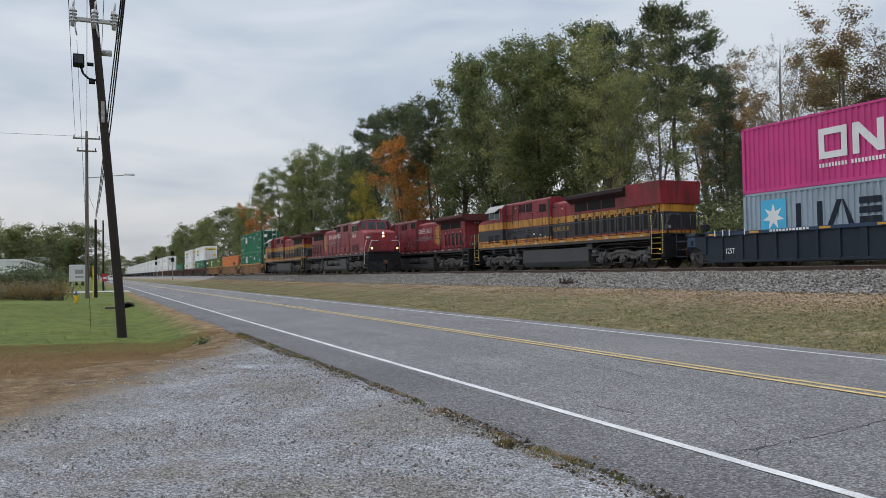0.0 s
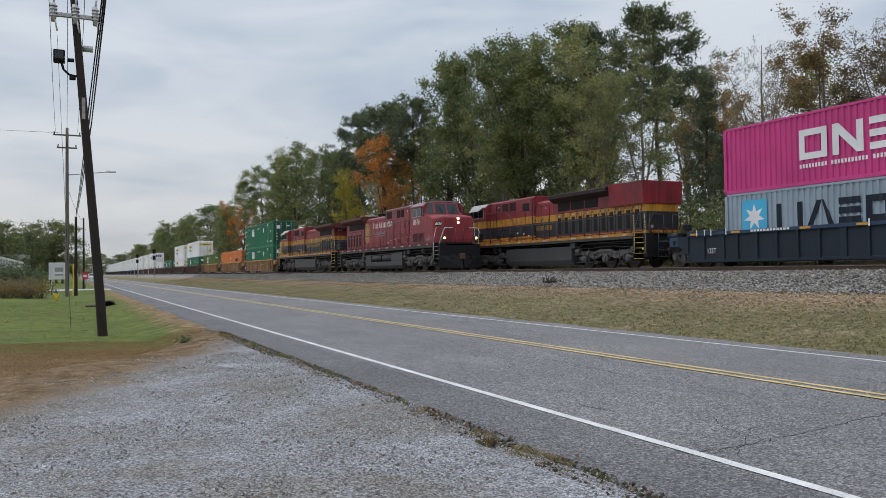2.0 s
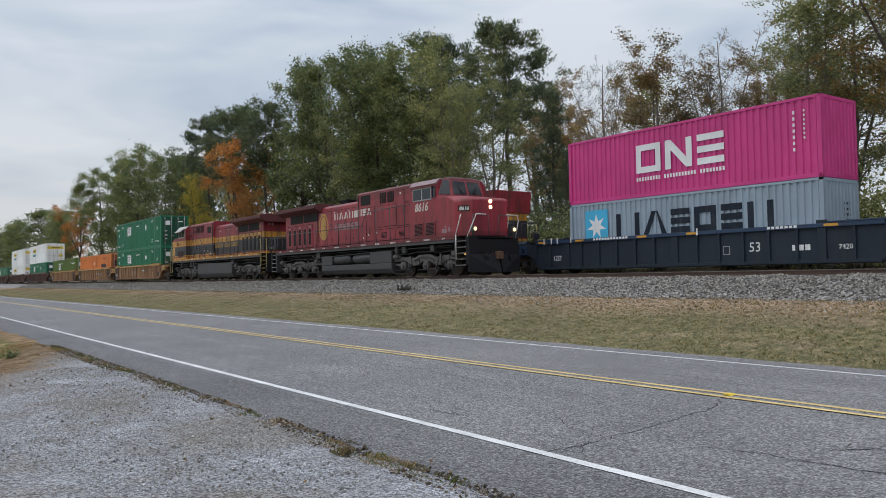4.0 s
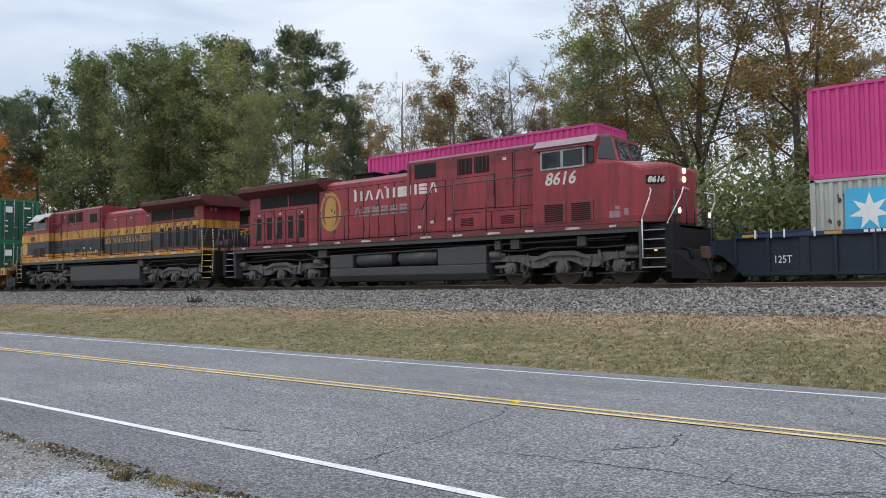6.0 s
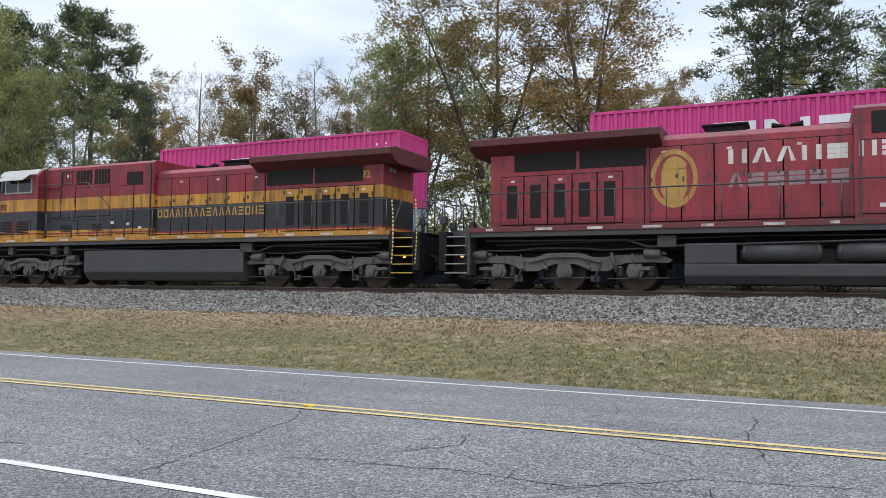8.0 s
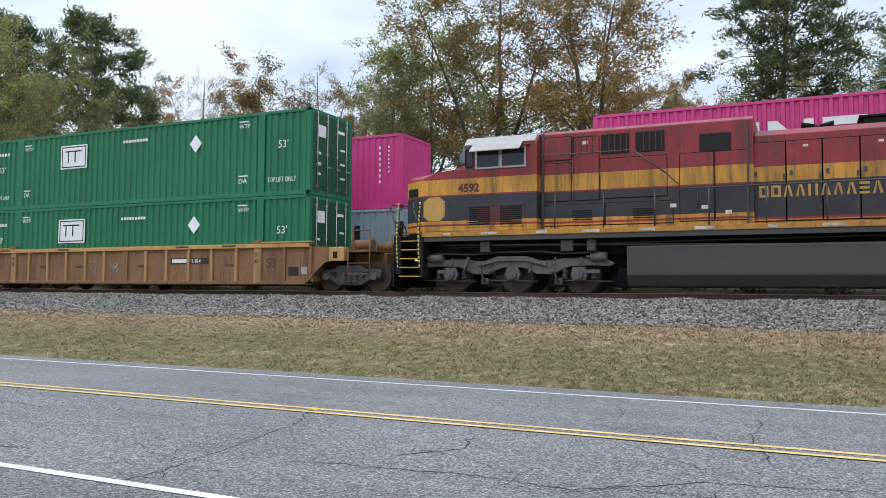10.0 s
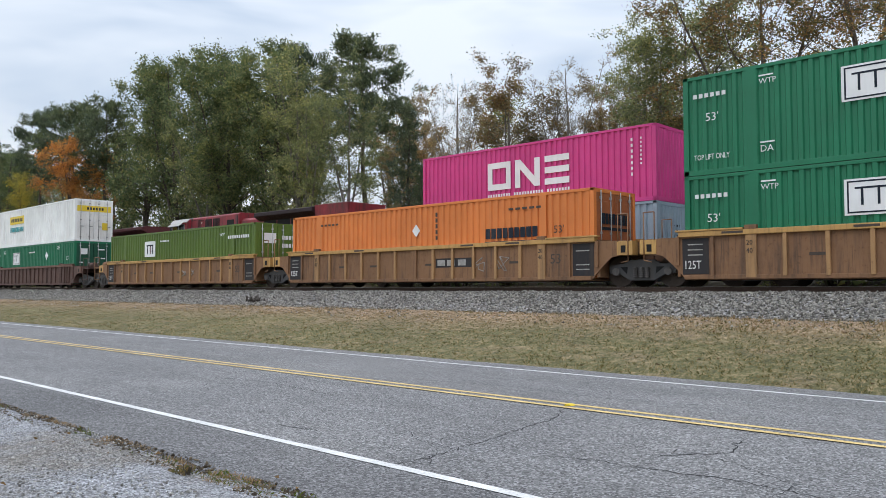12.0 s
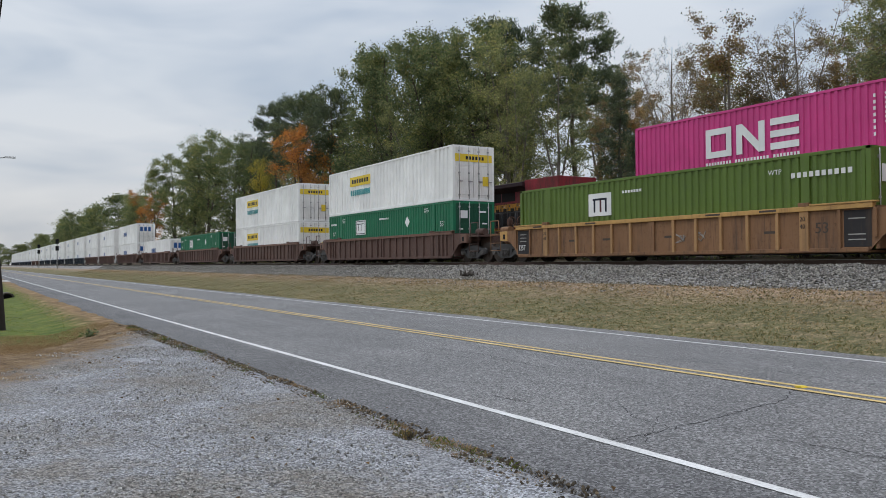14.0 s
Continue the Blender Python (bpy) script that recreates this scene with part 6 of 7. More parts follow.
LEAF = {
    "green": leaf_material("leaf_green", [(0.0, (0.080, 0.116, 0.052)), (0.6, (0.170, 0.215, 0.090)), (1.0, (0.31, 0.31, 0.125))], patchy=True),
    "light": leaf_material("leaf_light", [(0.0, (0.130, 0.168, 0.072)), (0.6, (0.240, 0.275, 0.120)), (1.0, (0.45, 0.43, 0.19))], patchy=True),
    "pine": leaf_material("leaf_pine", [(0.0, (0.055, 0.084, 0.052)), (0.6, (0.115, 0.152, 0.088)), (1.0, (0.20, 0.225, 0.115))], patchy=True),
    "brown": leaf_material("leaf_brown", [(0.0, (0.10, 0.105, 0.040)), (0.45, (0.18, 0.155, 0.056)), (0.8, (0.32, 0.165, 0.060)), (1.0, (0.38, 0.29, 0.10))], patchy=True),
    "rust": leaf_material("leaf_rust", [(0.0, (0.15, 0.13, 0.07)), (0.5, (0.28, 0.21, 0.10)), (0.8, (0.36, 0.20, 0.10)), (1.0, (0.42, 0.40, 0.17))], patchy=True),
    "orange": leaf_material("leaf_orange", [(0.0, (0.175, 0.088, 0.032)), (0.5, (0.40, 0.18, 0.050)), (1.0, (0.62, 0.32, 0.075))], patchy=True),
    "yellow": leaf_material("leaf_yellow", [(0.0, (0.16, 0.175, 0.038)), (0.5, (0.40, 0.35, 0.061)), (1.0, (0.68, 0.52, 0.088))], patchy=True),
    "twig": leaf_material("leaf_twig", [(0.0, (0.175, 0.149, 0.105)), (1.0, (0.333, 0.289, 0.175))], patchy=True),
}
MAT["bark"] = plain("bark", (0.085, 0.070, 0.056), 0.95, 0, .45, 4.0)
MAT["bark_pale"] = plain("bark_pale", (0.17, 0.15, 0.125), 0.95, 0, .4, 4.0)


def leaves_mesh(name, centres, sizes, rng, squash, mat, stretch=1.0, lie=None):
    """Small leaf slivers, one island each; lie gives them a common way to point."""
    n = len(centres)
    a = rng.normal(size=(n, 3))
    if lie is not None:
        a = a * .55 + lie
    a[:, 2] *= squash
    a /= np.linalg.norm(a, axis=1)[:, None]
    b = rng.normal(size=(n, 3))
    b -= a * (a * b).sum(1)[:, None]
    b /= np.linalg.norm(b, axis=1)[:, None]
    s = np.asarray(sizes)[:, None]
    u, v = a * s * stretch, b * s * .62
    c = np.asarray(centres)
    verts = np.stack([c - u, c + u * .35 + v, c + u * .8 - v * .7], 1).reshape(-1, 3)
    faces = np.arange(3 * n).reshape(n, 3)
    me = bpy.data.meshes.new(name)
    me.from_pydata(verts.tolist(), [], faces.tolist())
    me.materials.append(mat)
    return me


def tubes_mesh(name, segs, mat):
    """Limbs and twigs, each a tapered tube from p to q: (p, q, r, r2, sides)."""
    verts, faces, k = [], [], 0
    for p, q, r, r2, sides in segs:
        d = (q - p).normalized()
        u = d.orthogonal().normalized()
        v = d.cross(u)
        ring = [(math.cos(2 * math.pi * i / sides), math.sin(2 * math.pi * i / sides)) for i in range(sides)]
        for c, rr in ((p, r), (q, r2)):
            verts += [tuple(c + (u * a + v * b) * rr) for a, b in ring]
        faces += [(k + i, k + (i + 1) % sides, k + sides + (i + 1) % sides, k + sides + i) for i in range(sides)]
        k += 2 * sides
    me = bpy.data.meshes.new(name)
    me.from_pydata(verts, [], faces)
    me.polygons.foreach_set("use_smooth", [True] * len(faces))
    me.materials.append(mat)
    return me


def grow(name, seed, kind, leaf, height, spread, clear, limbs, leaves, size, label, bark="bark", loose=.22, forks=1, twigs=3):
    """A tree: bent tapered trunk, sometimes forked, limbs, branches and twigs, and leaves along the twigs."""
    rng = np.random.default_rng(seed)
    root = thing(name, label, "tree", group="trees along the railway")
    segs, stems = [], []

    def stem(p, h, lean, r0, steps):
        pts, rad = [], []
        for i in range(steps + 1):
            pts.append(p.copy())
            rad.append(max(.025, r0 * (1 - .88 * i / steps)))
            p = p + Vector((lean[0] * h / steps + rng.normal() * .10, lean[1] * h / steps + rng.normal() * .10, h / steps))
        for i in range(steps):
            segs.append((pts[i], pts[i + 1], rad[i] * (1.3 if i == 0 and h == height else 1), rad[i + 1], 8))
        return pts, rad

    lean = rng.normal(size=2) * .03
    main = stem(Vector((0, 0, -.3)), height, lean, height * .0125, 9)
    stems.append((main, clear, 1.0))
    for k in range(forks - 1):
        i = 2 + k % 3
        ang = k * 2.3 + rng.random()
        st = stem(main[0][i], (height - main[0][i].z) * (.75 + .2 * rng.random()), np.array([math.cos(ang), math.sin(ang)]) * (.22 + .16 * rng.random()), main[1][i] * .72, 7)
        stems.append((st, .18, .75))
    base, ways = [], []
    per_stem = max(4, int(limbs / (1 + .7 * (forks - 1))))
    for (pts, rad), low, share in stems:
        steps = len(pts) - 1
        count = per_stem if share == 1.0 else int(per_stem * .7)
        for k in range(count):
            t = low + (1 - low) * ((k + rng.random()) / count) * .99
            f = min(steps - 1e-4, t * steps)
            i = int(f)
            q, r = pts[i].lerp(pts[i + 1], f - i), rad[i] + (rad[i + 1] - rad[i]) * (f - i)
            rel = (t - low) / (1 - low)
            ang = k * 2.4 + rng.normal() * .5
            if kind == "pine":
                env = spread * (.40 + .75 * math.sin(math.pi * min(1, rel * .78 + .2))) * (.7 + .4 * rng.random())
                up = .05 + .45 * rel + rng.normal() * .12
            elif kind == "cone":
                env = spread * (1.05 - .85 * rel) * (.7 + .4 * rng.random())
                up = .15 + rng.normal() * .1
            else:
                env = share * spread * (.32 + .80 * math.sqrt(max(0, math.sin(math.pi * min(1, rel * .84 + .14))))) * (.5 + .65 * rng.random())
                up = .45 + .65 * rel + rng.normal() * .15
            d = Vector((math.cos(ang), math.sin(ang), up)).normalized()
            mid = q + d * env * .55 + Vector((0, 0, rng.normal() * .08 * env))
            end = mid + (d + Vector(rng.normal(size=3) * .25)).normalized() * env * .45
            rr = max(.02, r * .42)
            segs.append((q, mid, rr, rr * .6, 5))
            segs.append((mid, end, rr * .6, .012, 4))
            for j in range(5):
                s = q.lerp(mid, .35 + .6 * rng.random()) if j < 2 else mid.lerp(end, rng.random() * .8)
                e = s + (d * .5 + Vector(rng.normal(size=3) * .55)).normalized() * env * (.22 + .26 * rng.random())
                segs.append((s, e, rr * .36, .008, 3))
                base.append(s.lerp(e, .35)), ways.append(e - s.lerp(e, .35))
                for _ in range(twigs):
                    a = s.lerp(e, .3 + .7 * rng.random())
                    b = a + ((e - s).normalized() * .6 + Vector(rng.normal(size=3) * .5) + Vector((0, 0, .25))).normalized() * (.35 + .5 * rng.random())
                    segs.append((a, b, .012, .005, 3))
                    base.append(a), ways.append(b - a)
            base.append(mid), ways.append(end - mid)
        base.append(pts[-2]), ways.append(pts[-1] - pts[-2])
    trunk = new("trunk", tubes_mesh("trunk", segs, MAT[bark]))
    trunk.parent = root
    base, ways = np.array([list(v) for v in base]), np.array([list(v) for v in ways])
    # some twigs are bare, others thick with leaves
    heavy = rng.random(len(base)) ** 1.4 + .05
    idx = rng.choice(len(base), leaves, p=heavy / heavy.sum())
    t = rng.random(leaves)[:, None]
    if kind == "pine":
        t = .45 + .6 * t
    cen = base[idx] + ways[idx] * t + rng.normal(size=(leaves, 3)) * np.array([loose, loose, loose * (.55 if kind == "pine" else .8)])
    sz = size * (.5 + .9 * rng.random(leaves))
    if kind == "pine":
        lie = ways[idx] / (np.linalg.norm(ways[idx], axis=1)[:, None] + 1e-6) + np.array([0, 0, .5])
        me = leaves_mesh("crown", cen, sz, rng, 1.0, LEAF[leaf], 1.9, lie)
    else:
        me = leaves_mesh("crown", cen, sz, rng, 1.0, LEAF[leaf])
    ob = new("crown", me)
    ob.parent = root
    return root


def shrub(name, seed, leaf, r, h, count, size, label):
    rng = np.random.default_rng(seed)
    root = thing(name, label, "shrub", group="undergrowth")
    bm = bmesh.new()
    tips = []
    for k in range(14):
        a = rng.random() * 6.28
        e = Vector((math.cos(a) * r * rng.random(), math.sin(a) * r * rng.random(), h * (.5 + .5 * rng.random())))
        rod(bm, (e.x * .15, e.y * .15, -.2), e, .03, 4, .008, caps=False)
        tips.append(list(e))
    part("stem", bm, MAT["bark"], root)
    tips = np.array(tips)
    i = rng.integers(0, len(tips), count)
    cen = tips[i] * (.35 + .7 * rng.random((count, 1))) + rng.normal(size=(count, 3)) * np.array([r * .3, r * .3, h * .12])
    cen[:, 2] = np.abs(cen[:, 2])
    me = leaves_mesh("foliage", cen, size * (.6 + .8 * rng.random(count)), rng, 1.0, LEAF[leaf])
    ob = new("foliage", me)
    ob.parent = root
    return root


# prototypes, each 20 m tall; those behind carry fewer and coarser leaves
PROTO = {
    "broad": [grow("tree", 11 + k, "broad", "green", 20, 4.2, .20, 46, 24000, .125, "tall broadleaf tree in dull green autumn leaf", loose=.30, forks=2) for k in range(3)],
    "light": [grow("tree", 31 + k, "broad", "light", 20, 4.0, .16, 44, 17000, .105, "tall slender tree with yellowing green leaves", "bark_pale", loose=.26, forks=3) for k in range(3)],
    "pine": [grow("pine_tree", 51 + k, "pine", "pine", 20, 3.1, .60, 40, 22000, .082, "tall pine with a bare trunk and dark clumped needles", loose=.20) for k in range(3)],
    "cedar": [grow("tree", 61, "cone", "pine", 20, 3.6, .10, 70, 17000, .11, "dark evergreen with drooping layered branches", loose=.22)],
    "thin": [grow("tree", 71 + k, "broad", "rust", 20, 4.4, .10, 46, 24000, .105, "half-bare tree with thin rusty and yellow-green leaves", "bark_pale", loose=.24, forks=4, twigs=5) for k in range(2)],
    "bare": [grow("tree", 91, "broad", "twig", 20, 3.6, .16, 48, 2600, .09, "nearly bare pale tree with upright twigs", "bark_pale", forks=4, twigs=6)],
    "brown": [grow("tree", 101 + k, "broad", "brown", 20, 5.4, .24, 46, 26000, .088, "spreading oak with russet brown and green leaves", loose=.26, forks=3, twigs=4) for k in range(2)],
    "orange": [grow("tree", 121, "broad", "orange", 20, 3.6, .14, 46, 16000, .13, "tree in orange autumn leaf", loose=.36, forks=4)],
    "yellow": [grow("tree", 131, "broad", "yellow", 20, 4.2, .10, 44, 15000, .13, "small tree in yellow autumn leaf", loose=.32, forks=2)],
    "wood": [grow("tree", 151 + k, "broad", "green", 20, 4.2, .22, 34, 8000, .18, "slim broadleaf tree inside the wood", loose=.36, forks=2, twigs=1) for k in range(2)],
    "wood_light": [grow("tree", 161, "broad", "light", 20, 4.0, .18, 34, 6500, .16, "slim yellowing tree inside the wood", "bark_pale", loose=.34, forks=2, twigs=2)],
    "wood_pine": [grow("pine_tree", 171, "pine", "pine", 20, 3.2, .55, 28, 7000, .17, "slim pine inside the wood", loose=.22, twigs=2)],
    "far": [grow("tree", 141 + k, "broad", "green", 20, 4.8, .12, 34, 5500, .27, "distant broadleaf tree in dull green leaf", loose=.5, twigs=1) for k in range(2)],
}
BUSH = [shrub("shrub", 7, "green", 2.2, 3.4, 5200, .095, "dense dark green shrub at the wood's edge"), shrub("shrub", 8, "light", 2.0, 2.8, 4600, .09, "yellow-green shrub at the wood's edge")]
used = set()


def plant(kind, x, y, h, k=None, wide=1.0):
    protos = PROTO[kind] if kind != "shrub" else BUSH
    p = protos[(k if k is not None else random.randrange(len(protos))) % len(protos)]
    base = 20.0 if kind != "shrub" else 3.4
    s = h / base
    m = Matrix.Translation((x, y, ground_z(x, y))) @ pose(0, 0, 0, 0, 0, random.uniform(0, 360)) @ Matrix.Diagonal((s * wide, s * wide, s, 1))
    if p.name not in used:
        used.add(p.name)
        p.matrix_world = m
    else:
        copy_thing(p, m @ Matrix.Diagonal((1 / p.scale.x, 1 / p.scale.y, 1 / p.scale.z, 1)))


# the wood's skyline: bearing from the lot in degrees, rise over run
CREST = [(-6, .29), (0, .32), (5, .29), (8, .31), (13, .36), (24, .345), (28, .31), (31.8, .285), (34, .245), (36, .225), (39, .265), (42, .24), (44.5, .25), (47.3, .275), (50, .305), (53, .28), (57, .275), (60, .252), (65, .245), (66.2, .20), (69, .195), (71.6, .178), (73, .132), (75.4, .142), (77.4, .12), (79.5, .067), (81.7, .076), (84, .052), (86, .030), (87.5, .018)]
random.seed(5)


def crest_height(x, y):
    az = math.degrees(math.atan2(-x, y))
    return 1.6 + math.hypot(x, y) * lerp_table(az, CREST) * (.985 if az > 30 else 1.0)


# front trees whose crowns can be told apart: kind, x, y, share of the skyline, width
FRONT = [
    ("pine", -1.0, 37.5, 1.12, 1.2), ("pine", 5.5, 41.0, 1.0, 1.1), ("light", 2.8, 46.0, .80, 1.1), ("brown", -9.5, 36.5, 1.08, 1.2), ("brown", -14.5, 38.0, 1.05, 1.25),
    ("light", -18.8, 38.0, .93, 1.1), ("light", -22.0, 39.5, .95, 1.15), ("bare", -26.5, 39.0, 1.0, 1.0), ("thin", -30.4, 38.0, .93, 1.25), ("bare", -28.2, 41.0, .85, 1.1), ("thin", -26.2, 43.0, .72, 1.0),
    ("bare", -34.5, 38.0, .9, .8), ("bare", -36.3, 40.0, .98, .8), ("cedar", -38.0, 37.0, .80, 1.0), ("cedar", -35.8, 36.0, .55, .9), ("light", -43.6, 36.0, .78, 1.0), ("pine", -46.6, 40.5, .97, 1.25), ("light", -48.3, 36.0, .80, .95), ("light", -51.5, 37.5, .95, 1.1),
    ("broad", -55.0, 38.5, .98, 1.0), ("broad", -59.5, 37.0, .98, 1.1), ("pine", -57.0, 42.0, .98, 1.1),
]
for kind, x, y, f, w in FRONT:
    plant(kind, x, y, crest_height(x, y) * f, None, w)
FRONT2 = [
    ("light", -63.0, 36.0, .82, 1.0), ("broad", -66.0, 40.0, 1.0, 1.05), ("broad", -72.0, 38.0, 1.0, 1.05), ("broad", -80.0, 38.5, 1.0, 1.0), ("pine", -90.0, 39.0, 1.0, 1.0), ("pine", -100.0, 39.0, 1.0, 1.2),
    ("orange", -92.0, 35.5, .80, 1.1), ("yellow", -108.0, 36.0, .62, 1.0), ("orange", -84.0, 34.5, .52, .9), ("pine", -112.0, 39.0, 1.0, 1.0), ("broad", -124.0, 38.0, 1.0, 1.15), ("broad", -134.0, 39.0, 1.0, 1.2), ("broad", -146.0, 38.0, 1.0, 1.2), ("broad", -160.0, 39.0, 1.0, 1.2),
    ("broad", -176.0, 39.0, 1.0, 1.2), ("orange", -196.0, 38.0, 1.0, 1.2), ("broad", -215.0, 39.0, 1.0, 1.3),
]
for kind, x, y, f, w in FRONT2:
    plant(kind, x, y, crest_height(x, y) * f, None, w)
x = -232.0
while x > -620:
    plant("far", x, random.uniform(37, 46), crest_height(x, 38) * random.uniform(.85, 1.05), None, 1.3)
    x -= random.uniform(13, 20)
# the wood behind them
x = 9.0
while x > -190:
    y = random.uniform(43, 62)
    az = math.degrees(math.atan2(-x, y))
    kind = random.choice(("brown", "wood_light", "thin", "wood_light") if az < 30 else ("thin", "bare", "wood_light", "bare") if az < 46 else ("wood", "wood", "wood_pine", "wood_light"))
    plant(kind, x, y, crest_height(x, y) * random.uniform(.55, .85), None, random.uniform(.9, 1.2))
    x -= random.uniform(2.6, 3.8) if x > -22 else random.uniform(3.6, 6.0) if x > -60 else random.uniform(5, 9)
# undergrowth at its edge
x = 8.0
while x > -150:
    plant("shrub", x, random.uniform(33.0, 36.5), random.uniform(2.0, 5.2), None, random.uniform(.9, 1.4))
    x -= random.uniform(1.6, 3.4) if x > -60 else random.uniform(3, 6)


# ---------------------------------------------------------------- roadside: poles, wires, signs, buildings
MAT["pole_wood"] = paint("pole_wood", (0.034, 0.027, 0.025), 0.9, (0.03, 0.025, 0.02), .5)
MAT["pole_grey"] = paint("pole_grey", (0.14, 0.12, 0.10), 0.9, (0.06, 0.05, 0.04), .5)
MAT["porcelain"] = plain("porcelain", (0.40, 0.42, 0.42), .35)
MAT["rubber"] = plain("rubber", (0.015, 0.015, 0.016), .6)
MAT["white_wall"] = paint("white_wall", (0.66, 0.67, 0.68), .6, (0.4, 0.38, 0.36), .2)
MAT["grey_wall"] = paint("grey_wall", (0.30, 0.30, 0.30), .7, (0.2, 0.19, 0.18), .3)
MAT["hyd_yellow"] = paint("hyd_yellow", (0.70, 0.50, 0.02), .5, (0.3, 0.2, 0.05), .3)
MAT["hyd_blue"] = paint("hyd_blue", (0.02, 0.10, 0.30), .5)
MAT["sign_red"] = paint("sign_red", (0.45, 0.02, 0.03), .5)


def pole_at(x, y, z0, h, lean, r, mat, label):
    p = thing("utility_pole", label, "utility pole", pose(x, y, z0), group="utility poles")
    bm = bmesh.new()
    n = 10
    for i in range(n):
        a, b = i / n, (i + 1) / n
        rod(bm, (0, lean * h * a, -.3 if i == 0 else h * a), (0, lean * h * b, h * b), r * (1 - .32 * a), 14, r * (1 - .32 * b), caps=i == n - 1)
    bmesh.ops.remove_doubles(bm, verts=bm.verts, dist=.02)
    part("shaft", bm, mat, p)
    return p


LEAN = -.078
gz = ground_z(-26.3, .86)
p1 = pole_at(-26.3, .86, gz, 12.6, LEAN, .145, MAT["pole_wood"], "leaning dark wooden utility pole with cutouts and a floodlight")
arm_z = 9.45 - gz


def on_pole(z):
    return LEAN * z


bm = bmesh.new()
box(bm, .16, .28, on_pole(arm_z) - .72, on_pole(arm_z) + .72, arm_z - .06, arm_z + .06, .01)
part("crossarm", bm, MAT["galv"], p1, "grey steel crossarm")
for dy in (-.6, 0.0, .55):
    bm = bmesh.new()
    y = on_pole(arm_z) + dy
    rod(bm, (.32, y, arm_z - .25), (.30, y - .02, arm_z + .32), .075, 10)
    for k in range(4):
        rod(bm, (.30, y, arm_z - .1 + k * .1), (.30, y, arm_z - .06 + k * .1), .11, 10)
    rod(bm, (.42, y + .1, arm_z - .55), (.34, y + .02, arm_z - .1), .025, 6)
    rod(bm, (.30, y, arm_z + .32), (.28, y + .03, arm_z + .6), .03, 6)
    part("fuse_cutout", bm, MAT["porcelain"], p1, "grey porcelain fuse cutout")
z = 8.6 - gz
bm = bmesh.new()
rod(bm, (-.2, on_pole(z) + .1, z), (-.2, on_pole(z) + .42, z), .10, 12)
part("insulator", bm, MAT["porcelain"], p1)
for z in (7.6 - gz, 8.15 - gz):
    bm = bmesh.new()
    rod(bm, (0, on_pole(z) - .14, z), (0, on_pole(z) - .32, z), .06, 8)
    part("insulator", bm, MAT["rubber"], p1)
z = 7.85 - gz
bm = bmesh.new()
pipe(bm, [(0, on_pole(z) - .1, z - .18), (0, on_pole(z) - .30, z - .15), (0, on_pole(z) - .46, z), (0, on_pole(z) - .52, z + .22)], .035, 8)
part("lamp_arm", bm, MAT["rubber"], p1)
bm = bmesh.new()
prism(bm, [(-.16, z + .20), (.14, z + .23), (.18, z + .56), (-.10, z + .60)], on_pole(z) - .74, on_pole(z) - .42, .03)
fl = part("floodlight", bm, MAT["rubber"], p1, "dark box floodlight on a curved arm")
bm = bmesh.new()
box(bm, .17, .19, on_pole(z) - .70, on_pole(z) - .46, z + .28, z + .52)
part("lens", bm, MAT["window"], fl)
z = 6.7 - gz
bm = bmesh.new()
box(bm, .12, .15, on_pole(z) - .05, on_pole(z) + .05, z - .35, z + .3)
part("tag", bm, MAT["chalk"], p1, "pale tag strip nailed to the pole")

g2 = ground_z(-75, -.4)
p2 = pole_at(-75, -.4, g2, 14.6, 0, .17, MAT["pole_grey"], "tall grey wooden utility pole with a street lamp arm")
bm = bmesh.new()
rod(bm, (0, 0, 10.5), (0, 3.3, 10.9), .04, 8)
part("lamp_arm", bm, MAT["galv"], p2)
bm = bmesh.new()
prism(bm, [(-.15, 10.85), (.15, 10.85), (.1, 11.0), (-.1, 11.0)], 3.1, 3.9, .02)
part("lamp_head", bm, MAT["galv"], p2)
for z, w in ((13.9, 1.1), (12.8, .8)):
    bm = bmesh.new()
    box(bm, -.08, .06, -w, w, z, z + .12, .01)
    for k in (-w + .1, 0, w - .1):
        rod(bm, (0, k, z + .1), (0, k, z + .35), .05, 6)
    part("crossarm", bm, MAT["pole_grey"], p2)
p3 = pole_at(-79, .3, ground_z(-79, .3), 7.2, 0, .15, MAT["pole_wood"], "short dark wooden pole with a yellow guard")
bm = bmesh.new()
box(bm, .2, .26, -.28, -.16, .0, 2.9, .01)
part("guard", bm, MAT["hyd_yellow"], p3, "yellow plastic guy guard")
pole_at(-118, 1.4, 0, 9.4, 0, .15, MAT["pole_wood"], "dark wooden utility pole beside the road")
pole_at(-165, 2.0, 0, 11.0, 0, .15, MAT["pole_grey"], "distant grey utility pole beside the road")


def wire(a, b, sag, r, label="black overhead cable"):
    cu = bpy.data.curves.new("cable", "CURVE")
    cu.dimensions, cu.bevel_depth, cu.bevel_resolution = "3D", r, 1
    sp = cu.splines.new("POLY")
    n = 24
    sp.points.add(n)
    a, b = Vector(a), Vector(b)
    for i in range(n + 1):
        t = i / n
        q = a.lerp(b, t)
        sp.points[i].co = (q.x, q.y, q.z - sag * 4 * t * (1 - t), 1)
    cu.materials.append(MAT["rubber"])
    return tagged(new("cable", cu), label, "cable", "overhead cables", "structure")


def pp(z):
    return .86 + on_pole(z)


